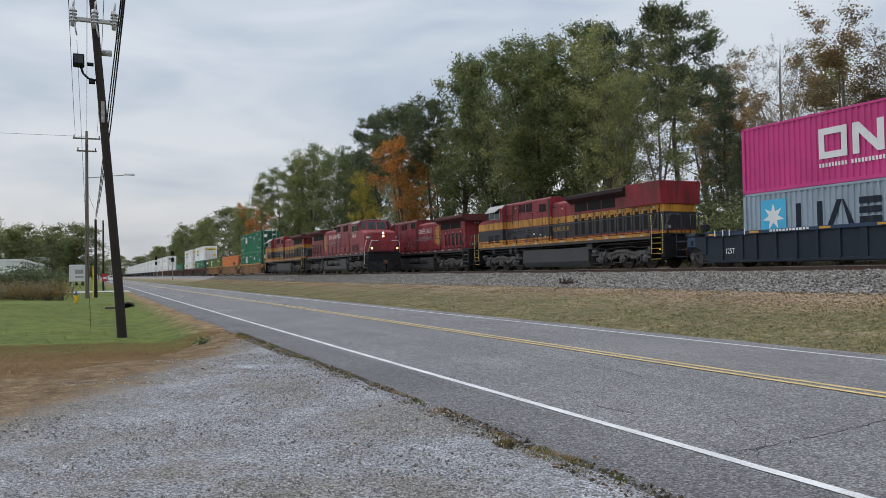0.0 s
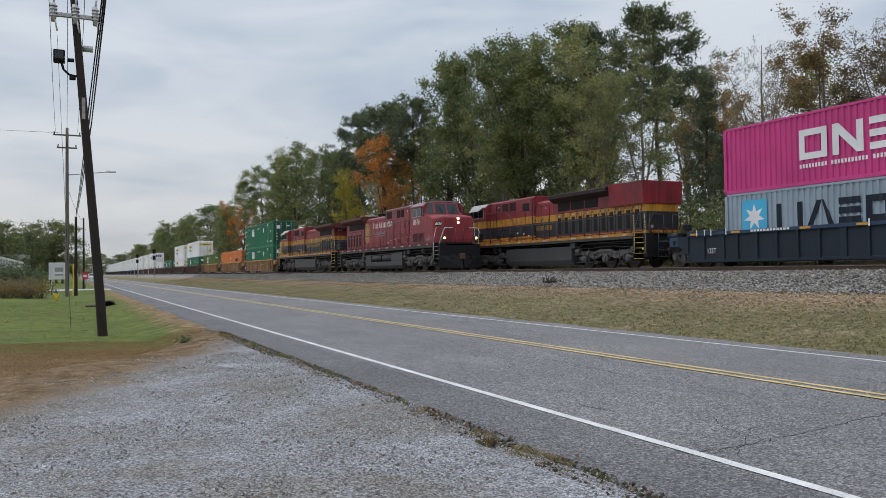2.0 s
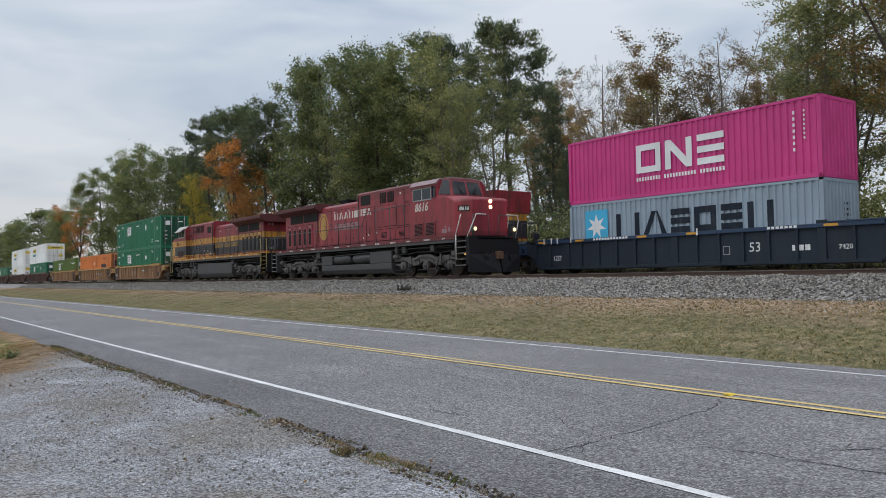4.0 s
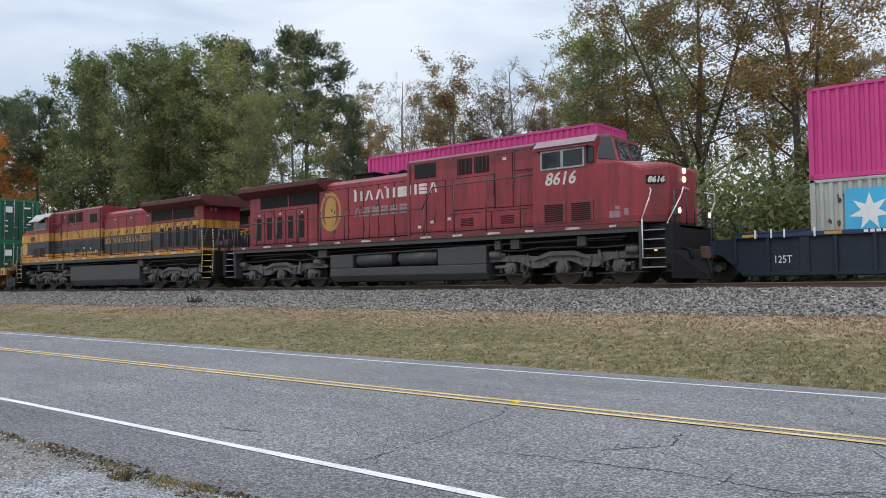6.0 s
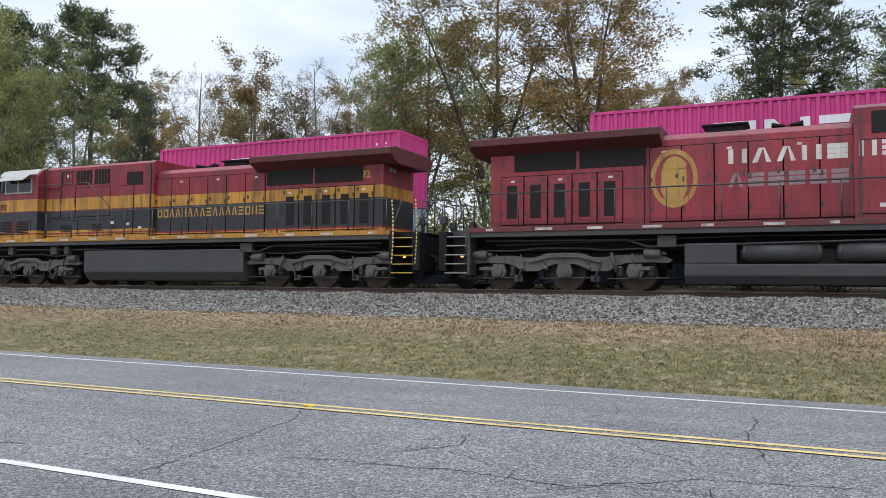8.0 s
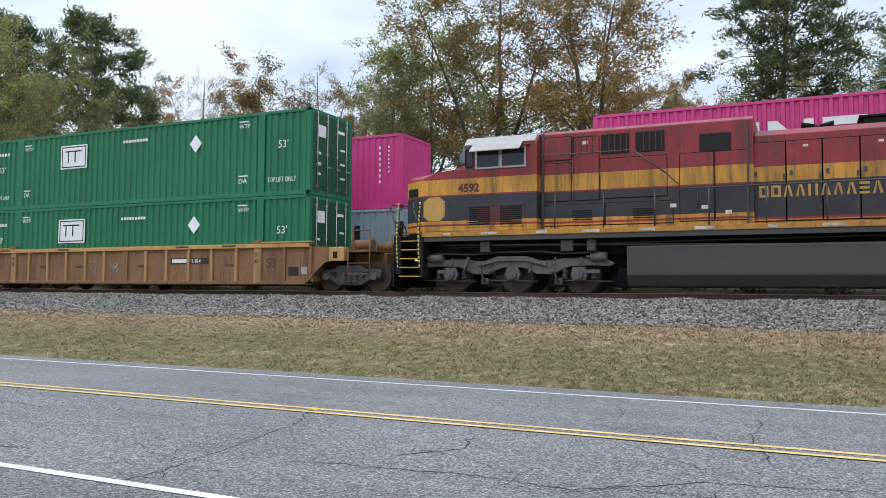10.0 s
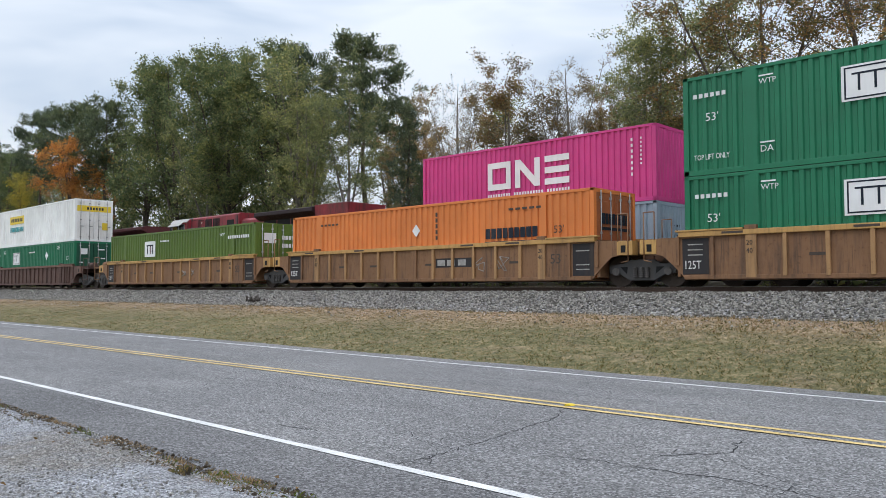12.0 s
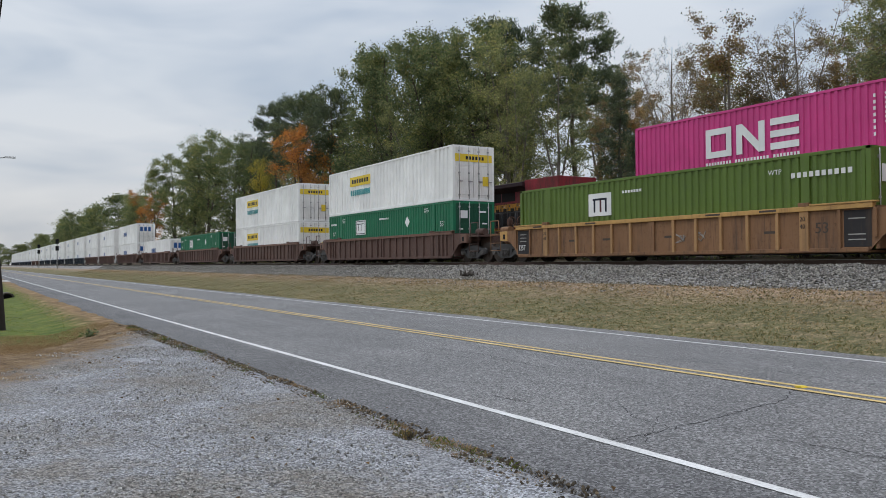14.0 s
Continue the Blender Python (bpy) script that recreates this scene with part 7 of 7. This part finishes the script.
top = 12.4
for dy, sag in ((-.6, .5), (0, .6), (.55, .55)):
    wire((-26.3, pp(top) + dy, gz + top), (-75, -.4 + dy * 1.5, g2 + 14.2), sag, .012, "thin bare overhead wire")
    wire((-26.3, pp(top) + dy, gz + top), (32, .2 + dy, 12.5), sag, .012, "thin bare overhead wire")
for k, z in enumerate((6.6, 6.95, 7.3)):
    wire((-26.3, pp(z) + .2, gz + z), (30, .75 + .16 * k, 10.2 + .3 * k), .25, .017, "thick black overhead cable")
    wire((-26.3, pp(z) + .2, gz + z), (-79, .3, 6.9 + k * .2), .35, .02)
wire((-75, -.4, 9.2), (-118, 1.4, 8.8), .4, .015)
wire((-75, -.4, 13.9), (-60, -60, 13), .6, .012)
for x in (-26.55, -26.45):
    wire((x, pp(9.2) - .55, gz + 9.2), (x, pp(0) - .9, gz + .2), 0, .006, "thin ground wire down the pole")


def hydrant(x, y):
    h = thing("fire_hydrant", "yellow fire hydrant with a blue bonnet in the grass", "fire hydrant", pose(x, y, ground_z(x, y)))
    bm = bmesh.new()
    rod(bm, (0, 0, -.05), (0, 0, .55), .13, 14)
    rod(bm, (0, 0, .02), (0, 0, .07), .19, 14)
    rod(bm, (0, 0, .5), (0, 0, .56), .18, 14)
    part("barrel", bm, MAT["hyd_yellow"], h)
    bm = bmesh.new()
    rod(bm, (0, 0, .56), (0, 0, .74), .16, 14, .07)
    rod(bm, (0, 0, .74), (0, 0, .82), .05, 8)
    part("bonnet", bm, MAT["hyd_blue"], h, "blue bonnet")
    for s in (-1, 1):
        bm = bmesh.new()
        rod(bm, (0, 0, .4), (0, s * .2, .4), .075, 10)
        part("outlet_cap", bm, MAT["hyd_yellow"], h)


hydrant(-63, -1.07)

# weeds and a dark hedge beyond the lawn
random.seed(9)
HEDGE = shrub("hedge", 21, "pine", 2.2, 2.5, 3400, .14, "clipped dark hedge behind the weeds")
HEDGE.matrix_world = pose(-82, -4.5, 0)
for k in range(9):
    copy_thing(HEDGE, pose(-82 - random.uniform(0, 3), -6.6 - k * 2.1, 0, 0, 0, random.uniform(0, 360)))
WEED = [shrub("weeds", 23, "brown", 1.5, 1.35, 1300, .06, "tall brown and yellow roadside weeds"), shrub("weeds", 24, "twig", 1.3, 1.5, 900, .06, "tall weeds with pale seed heads")]
for i, w in enumerate(WEED):
    w.matrix_world = pose(-70, -2.2 - i, -.1)
for k in range(20):
    copy_thing(WEED[k % 2], pose(random.uniform(-76, -68), -3.0 - k * .42, -.15, 0, 0, random.uniform(0, 360)))
small = shrub("weed", 25, "green", .45, .35, 160, .06, "small dark green leafy weed in dry grass")
small.matrix_world = pose(-20.5, 2.5, ground_z(-20.5, 2.5)) @ Matrix.Diagonal((.65, .65, .65, 1))


def shed(x, y, lx, ly, h, label, name="building"):
    b = thing(name, label, "building", pose(x, y, 0))
    bm = bmesh.new()
    box(bm, -.05, .25, -ly, 0, -.3, h, .02)
    part("front_wall", bm, MAT["white_wall"], b)
    bm = bmesh.new()
    box(bm, -lx, -.05, -.3, 0, -.3, h, .02)
    part("side_wall", bm, MAT["grey_wall"], b)
    bm = bmesh.new()
    box(bm, -lx, .35, -ly, .15, h, h + .35, .03)
    part("roof_edge", bm, MAT["white_wall"], b)
    bm = bmesh.new()
    box(bm, -lx, 0, -ly, -.2, -.3, h - .1)
    part("core", bm, MAT["grey_wall"], b)
    for k in range(9):
        q = -1.5 - k * lx / 10
        bm = bmesh.new()
        box(bm, q - 1.4, q - .3, .0, .06, 1.0, h - .9, .01)
        part("window", bm, MAT["window"], b)
        bm = bmesh.new()
        box(bm, q - .2, q + .1, .0, .18, -.3, h, .02)
        part("pilaster", bm, MAT["white_wall"], b)
    bm = bmesh.new()
    box(bm, .25, .32, -ly, -2.0, 1.2, 2.1, .01)
    part("window_band", bm, MAT["window"], b)
    return b


shed(-128, -9.2, 55, 26, 4.0, "low white commercial building with a row of windows")
tower = shed(-200, -9.0, 10, 6, 6.0, "small dark building with a flat roof behind the hedge")
sg = thing("roadside_sign", "white roadside sign panel on two posts beside the weeds", "sign", pose(-80, -1.1, 0))
bm = bmesh.new()
box(bm, -.1, .1, -.85, .85, 1.2, 2.75, .03)
part("panel", bm, MAT["white_wall"], sg)
for y in (-.6, .6):
    bm = bmesh.new()
    rod(bm, (0, y, -.3), (0, y, 1.25), .06, 8)
    part("post", bm, MAT["galv"], sg)
for z0, z1 in ((1.9, 2.3), (1.55, 1.7)):
    bm = bmesh.new()
    box(bm, .1, .11, -.35, .35, z0, z1)
    part("sign_bar", bm, MAT["grey_wall"], sg)
rs = thing("roadside_sign", "red and white sign on a post by the driveway", "sign", pose(-112, 1.5, 0))
bm = bmesh.new()
box(bm, -.08, .08, -.34, .34, 1.0, 2.0, .03)
part("panel", bm, MAT["sign_red"], rs)
bm = bmesh.new()
box(bm, .08, .09, -.22, .22, 1.3, 1.6)
part("sign_bar", bm, MAT["white_wall"], rs)
bm = bmesh.new()
rod(bm, (0, 0, -.2), (0, 0, 1.2), .07, 8)
part("post", bm, MAT["galv"], rs)
sheet("driveway", [[(-96 - k * .12, 3.7 - k, .02) , (-88 - k * .12, 3.7 - k, .02)] for k in range(18)], MAT["concrete"], "pale concrete driveway apron", category="driveway")


def rail_signal(x, y):
    s = thing("railway_signal", "black railway signal mast far down the line", "railway signal", pose(x, y, .8))
    bm = bmesh.new()
    rod(bm, (0, 0, -.2), (0, 0, 6.5), .09, 8)
    part("mast", bm, MAT["galv"], s)
    for z in (4.2, 5.8):
        bm = bmesh.new()
        box(bm, -.15, .15, -.35, .35, z, z + 1.1, .05)
        h = part("signal_head", bm, MAT["black"], s)


rail_signal(-205, 18.2)
rail_signal(-260, 18.2)


def parked_van(x, y):
    v = thing("van", "distant white van stopped beside the road", "van", pose(x, y, .05))
    bm = bmesh.new()
    prism(bm, [(-2.3, .35), (2.3, .35), (2.3, 1.0), (1.5, 1.15), (1.0, 1.9), (-2.3, 1.95)], -.9, .9, .08)
    part("body", bm, MAT["white_wall"], v)
    for px in (-1.5, 1.5):
        for s in (-1, 1):
            bm = bmesh.new()
            rod(bm, (px, s * .75, .33), (px, s * .92, .33), .33, 14)
            part("wheel", bm, MAT["rubber"], v)
    bm = bmesh.new()
    prism(bm, [(1.05, 1.2), (1.5, 1.2), (1.08, 1.8)], -.8, .8)
    part("windshield", bm, MAT["window"], v)


parked_van(-330, 6.6)

# far trees across the fields and down the line
random.seed(21)
for k in range(40):
    plant("far", -185 - random.uniform(0, 50), -2.0 - k * 1.2, random.uniform(9, 14.0), None, 1.5)
for k in range(14):
    plant("far", -560 - random.uniform(0, 60), -12 + k * 4.0, random.uniform(9, 15), None, 2.0)
for k in range(16):
    plant("far", -60 + k * 9 + random.uniform(-3, 3), -70 - random.uniform(0, 25), random.uniform(14, 20), None, 1.3)


# drain pipe mouth in the ditch
dr = thing("drain_pipe", "dark drain pipe mouth in the grassy ditch", "drain", pose(-52, 2.0, ground_z(-52, 2.0)))
bm = bmesh.new()
for k in range(14):
    a, b = k * math.pi / 13, (k + 1) * math.pi / 13
    if k < 13:
        vs = [bm.verts.new((x, r * math.cos(t), r * math.sin(t) - .05)) for x in (0, -1.5) for r in (.34, .42) for t in (a, b)]
        for f in ((0, 1, 3, 2), (4, 6, 7, 5), (0, 4, 5, 1), (2, 3, 7, 6)):
            bm.faces.new([vs[i] for i in f])
part("pipe", bm, MAT["tie_wood"], dr)
# black sheet set in the mouth as the shade inside the pipe
bm = bmesh.new()
box(bm, -.5, -.45, -.34, .34, -.1, .28)
part("hollow", bm, MAT["black"], dr)
bm = bmesh.new()
box(bm, -.35, .5, -1.3, -.45, -.15, .12, .05)
box(bm, -.35, .5, .45, 1.3, -.15, .1, .05)
part("headwall", bm, MAT["tie_wood"], dr)


# ---------------------------------------------------------------- cracks, stones, grass, leaves
MAT["crack"] = plain("crack", (0.035, 0.035, 0.036), .95)
MAT["stone"] = leaf_material("stone", [(0.0, (0.17, 0.165, 0.165)), (0.5, (0.36, 0.365, 0.38)), (1.0, (0.64, 0.65, 0.68))], .9)
MAT["ballast_stone"] = leaf_material("ballast_stone", [(0.0, (0.10, 0.095, 0.09)), (0.5, (0.29, 0.28, 0.275)), (1.0, (0.56, 0.55, 0.53))], .9)
MAT["blade_olive"] = leaf_material("blade_olive", [(0.0, (0.050, 0.060, 0.016)), (0.45, (0.15, 0.138, 0.052)), (0.8, (0.28, 0.22, 0.11)), (1.0, (0.46, 0.36, 0.22))], .9)
MAT["blade_green"] = leaf_material("blade_green", [(0.0, (0.060, 0.098, 0.008)), (0.6, (0.105, 0.142, 0.014)), (1.0, (0.20, 0.185, 0.04))], .9)
MAT["blade_dry"] = leaf_material("blade_dry", [(0.0, (0.20, 0.125, 0.058)), (0.6, (0.31, 0.205, 0.105)), (1.0, (0.46, 0.35, 0.21))], .9)
MAT["soil"] = leaf_material("soil", [(0.0, (0.055, 0.045, 0.035)), (0.6, (0.12, 0.10, 0.075)), (1.0, (0.21, 0.17, 0.12))], .95)
MAT["fallen"] = leaf_material("fallen", [(0.0, (0.11, 0.075, 0.045)), (0.6, (0.19, 0.12, 0.06)), (1.0, (0.32, 0.20, 0.09))], .9)


def strewn(name, xs, ys, zs, sizes, seed, mat, label, category):
    """Loose stones: eight-faced, uneven, half sunk."""
    rng = np.random.default_rng(seed)
    n = len(xs)
    base = np.array([(1, 0, 0), (0, 1, 0), (-1, 0, 0), (0, -1, 0), (0, 0, .8), (0, 0, -.8)], float)
    v = base[None] * (.6 + .7 * rng.random((n, 6, 1))) * np.asarray(sizes)[:, None, None]
    a = rng.random(n) * 6.28
    c, s = np.cos(a)[:, None], np.sin(a)[:, None]
    x, y = v[:, :, 0] * c - v[:, :, 1] * s, v[:, :, 0] * s + v[:, :, 1] * c
    z = v[:, :, 2] + rng.normal(size=(n, 6)) * np.asarray(sizes)[:, None] * .15
    v = np.stack([x + np.asarray(xs)[:, None], y + np.asarray(ys)[:, None], z + np.asarray(zs)[:, None]], -1).reshape(-1, 3)
    f = np.array([(0, 1, 4), (1, 2, 4), (2, 3, 4), (3, 0, 4), (1, 0, 5), (2, 1, 5), (3, 2, 5), (0, 3, 5)])
    f = (f[None] + (np.arange(n) * 6)[:, None, None]).reshape(-1, 3)
    me = bpy.data.meshes.new(name)
    me.from_pydata(v.tolist(), [], f.tolist())
    me.materials.append(mat)
    return tagged(new(name, me), label, category, "", "stuff")


def blades(name, xs, ys, zs, h, w, seed, mat, label, per=3):
    """Grass: each blade a narrow bent sliver."""
    rng = np.random.default_rng(seed)
    n = len(xs)
    i = np.repeat(np.arange(n), per)
    m = len(i)
    hh = np.asarray(h)[i] * (.5 + .8 * rng.random(m))
    a = rng.random(m) * 6.28
    lean = .25 + .9 * rng.random(m)
    bx, by = np.asarray(xs)[i] + rng.normal(size=m) * .03, np.asarray(ys)[i] + rng.normal(size=m) * .03
    bz = np.asarray(zs)[i] - .01
    dx, dy = np.cos(a), np.sin(a)
    px, py = -dy * w, dx * w
    v0 = np.stack([bx - px, by - py, bz], -1)
    v1 = np.stack([bx + px, by + py, bz], -1)
    v2 = np.stack([bx + dx * hh * lean * .4 + px * .6, by + dy * hh * lean * .4 + py * .6, bz + hh * .65], -1)
    v3 = np.stack([bx + dx * hh * lean, by + dy * hh * lean, bz + hh * .9], -1)
    v = np.stack([v0, v1, v2, v3], 1).reshape(-1, 3)
    f = np.arange(4 * m).reshape(m, 4)
    me = bpy.data.meshes.new(name)
    me.from_pydata(v.tolist(), [], f.tolist())
    me.materials.append(mat)
    return tagged(new(name, me), label, "grass", "", "stuff")


def scatter(n, x0, x1, y0, y1, seed, keep=None, near=1.0):
    rng = np.random.default_rng(seed)
    xs = x1 - (x1 - x0) * rng.random(n) ** near
    ys = y0 + (y1 - y0) * rng.random(n)
    if keep:
        ok = np.array([keep(a, b) for a, b in zip(xs, ys)])
        xs, ys = xs[ok], ys[ok]
    return xs, ys, rng


# gravel on the lot, in drifts
xs, ys, rng = scatter(46000, -20, 1, -2.4, 3.7, 1, lambda a, b: beyond_lot(a, b) < -.3 + 2.4 * noise.noise(Vector((a * .8, b * .8, 5))) and noise.noise(Vector((a * .7, b * .7, 1))) > -.34 and a * a + b * b > 9)
strewn("gravel_stones", xs, ys, np.full(len(xs), .008), .004 + .015 * rng.random(len(xs)) ** 2.8, 2, MAT["stone"], "loose crushed grey stones strewn over the lot", "gravel")
# ballast
xs, ys, rng = scatter(74000, -150, 9, 19.15, 21.4, 3, None, 2.0)
strewn("ballast_stones", xs, ys, np.array([lerp_table(b, BED) + wob(a, b, 1.3, .05) + .01 for a, b in zip(xs, ys)]), .022 + .036 * rng.random(len(xs)), 4, MAT["ballast_stone"], "loose crushed grey railway stones on the shoulder", "ballast")
xs, ys, rng = scatter(1500, -60, 8, 17.6, 19.4, 5)
strewn("ballast_stones", xs, ys, np.array([ground_z(a, b) for a, b in zip(xs, ys)]), .02 + .03 * rng.random(len(xs)), 6, MAT["ballast_stone"], "stray railway stones rolled into the grass", "ballast")
# grass on the bank, on the lawn and along the edges
xs, ys, rng = scatter(62000, -150, 8, 12.92, 19.6, 7, None, 2.0)
blades("bank_grass", xs, ys, np.array([ground_z(a, b) for a, b in zip(xs, ys)]), .02 + .045 * rng.random(len(xs)), .007, 8, MAT["blade_olive"], "short olive and straw coloured grass on the bank")
xs, ys, rng = scatter(11000, -150, 8, 17.2, 19.7, 9, None, 2.0)
blades("bank_grass", xs, ys, np.array([ground_z(a, b) for a, b in zip(xs, ys)]), .02 + .05 * rng.random(len(xs)), .007, 10, MAT["blade_dry"], "dry straw coloured grass at the foot of the stones")
xs, ys, rng = scatter(9000, -60, -21.5, -14, 3.0, 11, None, .8)
blades("lawn_grass", xs, ys, np.array([ground_z(a, b) for a, b in zip(xs, ys)]), .02 + .03 * rng.random(len(xs)), .012, 12, MAT["blade_green"], "short green lawn grass")
xs, ys, rng = scatter(60000, -24, -5, -4, 3.5, 13, lambda a, b: beyond_lot(a, b) > .3 - 4.0 * noise.noise(Vector((a * .8, b * .8, 4))))
blades("dry_grass", xs, ys, np.array([ground_z(a, b) + .05 for a, b in zip(xs, ys)]), .010 + .022 * rng.random(len(xs)), .0055, 14, MAT["blade_dry"], "dry brown grass between lawn and gravel")
# the broken edge of the asphalt: soil, tufts, leaves
xs, ys, rng = scatter(9000, -22, 2, 3.42, 3.72, 15, lambda a, b: noise.noise(Vector((a * 1.3, b * 3, 8))) > .02)
blades("edge_grass", xs, ys, np.full(len(xs), .0), .010 + .022 * rng.random(len(xs)), .0035, 16, MAT["blade_dry"], "tufts of dry grass along the broken asphalt edge")
xs, ys, rng = scatter(2600, -22, 2, 3.44, 3.70, 17, lambda a, b: noise.noise(Vector((a * .8, b * 2, 12))) > 0)
blades("edge_grass", xs, ys, np.full(len(xs), .0), .012 + .03 * rng.random(len(xs)), .004, 18, MAT["blade_green"], "green weeds along the broken asphalt edge")
xs, ys, rng = scatter(5200, -22, 2, 3.38, 3.76, 19, lambda a, b: noise.noise(Vector((a * 1.1, b * 3, 2))) > -.2)
strewn("edge_soil", xs, ys, np.full(len(xs), .005), .005 + .020 * rng.random(len(xs)) ** 2, 20, MAT["soil"], "crumbs of brown soil and asphalt along the road edge", "soil")
xs, ys, rng = scatter(120, -20, 0, 1.5, 3.9, 21)
me = leaves_mesh("fallen_leaves", np.stack([xs, ys, np.full(len(xs), .025)], -1), .018 + .02 * rng.random(len(xs)), rng, .15, MAT["fallen"])
tagged(new("fallen_leaves", me), "fallen brown leaves scattered on gravel and verge", "leaves", "", "stuff")
xs, ys, rng = scatter(600, -50, 6, 12.5, 19.5, 22)
me = leaves_mesh("fallen_leaves", np.stack([xs, ys, np.array([ground_z(a, b) + .03 for a, b in zip(xs, ys)])], -1), .02 + .025 * rng.random(len(xs)), rng, .2, MAT["fallen"])
tagged(new("fallen_leaves", me), "fallen brown leaves scattered on the grassy bank", "leaves", "", "stuff")


def crack(points, w, seed):
    rng = random.Random(seed)
    bm = bmesh.new()
    line = []
    for (ax, ay), (bx, by) in zip(points, points[1:]):
        n = max(3, int(math.hypot(bx - ax, by - ay) / .07))
        for k in range(n):
            t = k / n
            line.append((ax + (bx - ax) * t + rng.gauss(0, .018), ay + (by - ay) * t + rng.gauss(0, .018)))
    line.append(points[-1])
    prev = None
    for i, (x, y) in enumerate(line):
        q = w * (.35 + .9 * rng.random()) * (.3 if i in (0, len(line) - 1) else 1)
        z = road_z(y) + .0035
        j = line[min(i + 1, len(line) - 1)]
        h = line[max(i - 1, 0)]
        d = Vector((j[0] - h[0], j[1] - h[1], 0))
        d = d.normalized() if d.length > 1e-6 else Vector((1, 0, 0))
        s = Vector((-d.y, d.x, 0)) * q
        cur = (bm.verts.new((x + s.x, y + s.y, z)), bm.verts.new((x - s.x, y - s.y, z)))
        if prev:
            bm.faces.new((prev[0], cur[0], cur[1], prev[1]))
        prev = cur
    bmesh.ops.recalc_face_normals(bm, faces=bm.faces)
    ob = new("road_crack", mesh_of("road_crack", bm, MAT["crack"]))
    return tagged(ob, "thin dark crack across the asphalt", "crack", "", "structure")


CRACKS = [
    [(-5.22, 4.71), (-5.17, 5.27), (-5.26, 6.26), (-5.45, 7.67), (-5.9, 8.6)],
    [(-4.4, 6.0), (-4.14, 6.11), (-3.2, 6.2), (-2.81, 6.3), (-1.76, 6.18), (-.81, 6.87), (0.4, 7.1)],
    [(-3.62, 6.66), (-3.11, 7.24), (-3.29, 7.81)],
    [(-.62, 10.6), (-.54, 10.08), (-.6, 9.2), (-.48, 8.55), (-.35, 7.8)],
    [(-9.5, 9.3), (-7.6, 9.7), (-6.0, 9.5), (-4.4, 9.9)],
    [(-16, 7.2), (-13.2, 7.0), (-11.0, 7.4), (-9.0, 7.2)],
    [(-2.4, 10.9), (-2.2, 10.2), (-2.45, 9.4)],
    [(-1.0, 5.2), (-.6, 5.9), (-.7, 6.6)],
]
for k, c in enumerate(CRACKS):
    crack(c, .0075, k)
rc = random.Random(77)
for k in range(18):
    x, y = rc.uniform(-12, 2), rc.uniform(5.2, 11.6)
    pts = [(x, y)]
    for _ in range(rc.randint(2, 4)):
        x, y = x + rc.uniform(-.9, .9), y + rc.uniform(-.5, .5)
        pts.append((x, min(11.7, max(5.0, y))))
    crack(pts, .0042, 50 + k)
crack([(-21.0, 12.0), (-20.8, 10.0), (-21.1, 8.5), (-20.9, 6.0), (-21.0, 4.0)], .012, 40)
crack([(-34.0, 12.0), (-33.8, 9.0), (-34.1, 4.0)], .014, 41)

# small things: marker in the centre line, a dark rag in the stones
bm = bmesh.new()
prism(bm, [(-.055, 0), (.055, 0), (.035, .02), (-.035, .02)], -.055, .055)
mk = tagged(new("road_marker", mesh_of("road_marker", bm, MAT["hyd_yellow"])), "small yellow raised marker in the centre line", "road marker")
mk.matrix_world = pose(-5.85, 8.57, road_z(8.57) + .002)
bm = bmesh.new()
rr = random.Random(6)
for k in range(26):
    x, y = rr.gauss(0, .32), rr.gauss(0, .10)
    rod(bm, (x, y, .0), (x + rr.uniform(-.25, .25), y + rr.uniform(-.08, .08), rr.uniform(.04, .16)), .035, 5, .02)
tuft = tagged(new("debris", mesh_of("debris", bm, MAT["tie_wood"])), "dark heap of splintered debris on the ballast", "debris")
tuft.matrix_world = pose(-30.2, 19.75, .97) @ Matrix.Diagonal((1.1, 1.3, 1.6, 1))
dc = shrub("tuft", 61, "brown", .16, .10, 130, .03, "small clump of brown leaves on the gravel")
dc.matrix_world = pose(-6.3, 3.42, .0) @ Matrix.Diagonal((.6, .6, .6, 1))


# ---------------------------------------------------------------- what moves
# along the near track: seconds, metres
RUN = [(0.0, -105.3), (0.5, -100.95), (1.0, -96.6), (1.5, -92.2), (2.0, -87.75), (2.5, -83.3), (3.0, -78.8), (3.6, -73.3), (4.2, -67.9), (4.8, -62.6), (5.5, -56.4), (6.0, -51.3), (6.5, -46.15), (7.0, -41.0), (7.5, -35.9), (8.0, -30.75), (8.5, -25.65), (9.3, -17.45), (10.1, -9.23), (11.0, 0.0), (11.5, 5.12), (12.0, 10.25), (12.5, 15.37), (13.0, 20.5), (13.5, 25.62), (14.0, 30.75)]


def motions():
    for ob, u, y, z, rz in MOVING:
        walk(ob, [(t, pose(u + s, y, z, 0, 0, rz)) for t, s in RUN])
    # wheels roll as far as the train runs
    times = [k / 15 for k in range(211)]
    for ob, x, r, way in WHEELS:
        walk(ob, [(t, pose(x, 0, r, 0, way * math.degrees((lerp_table(t, RUN) - RUN[0][1]) / r), 0)) for t in times])


motions()
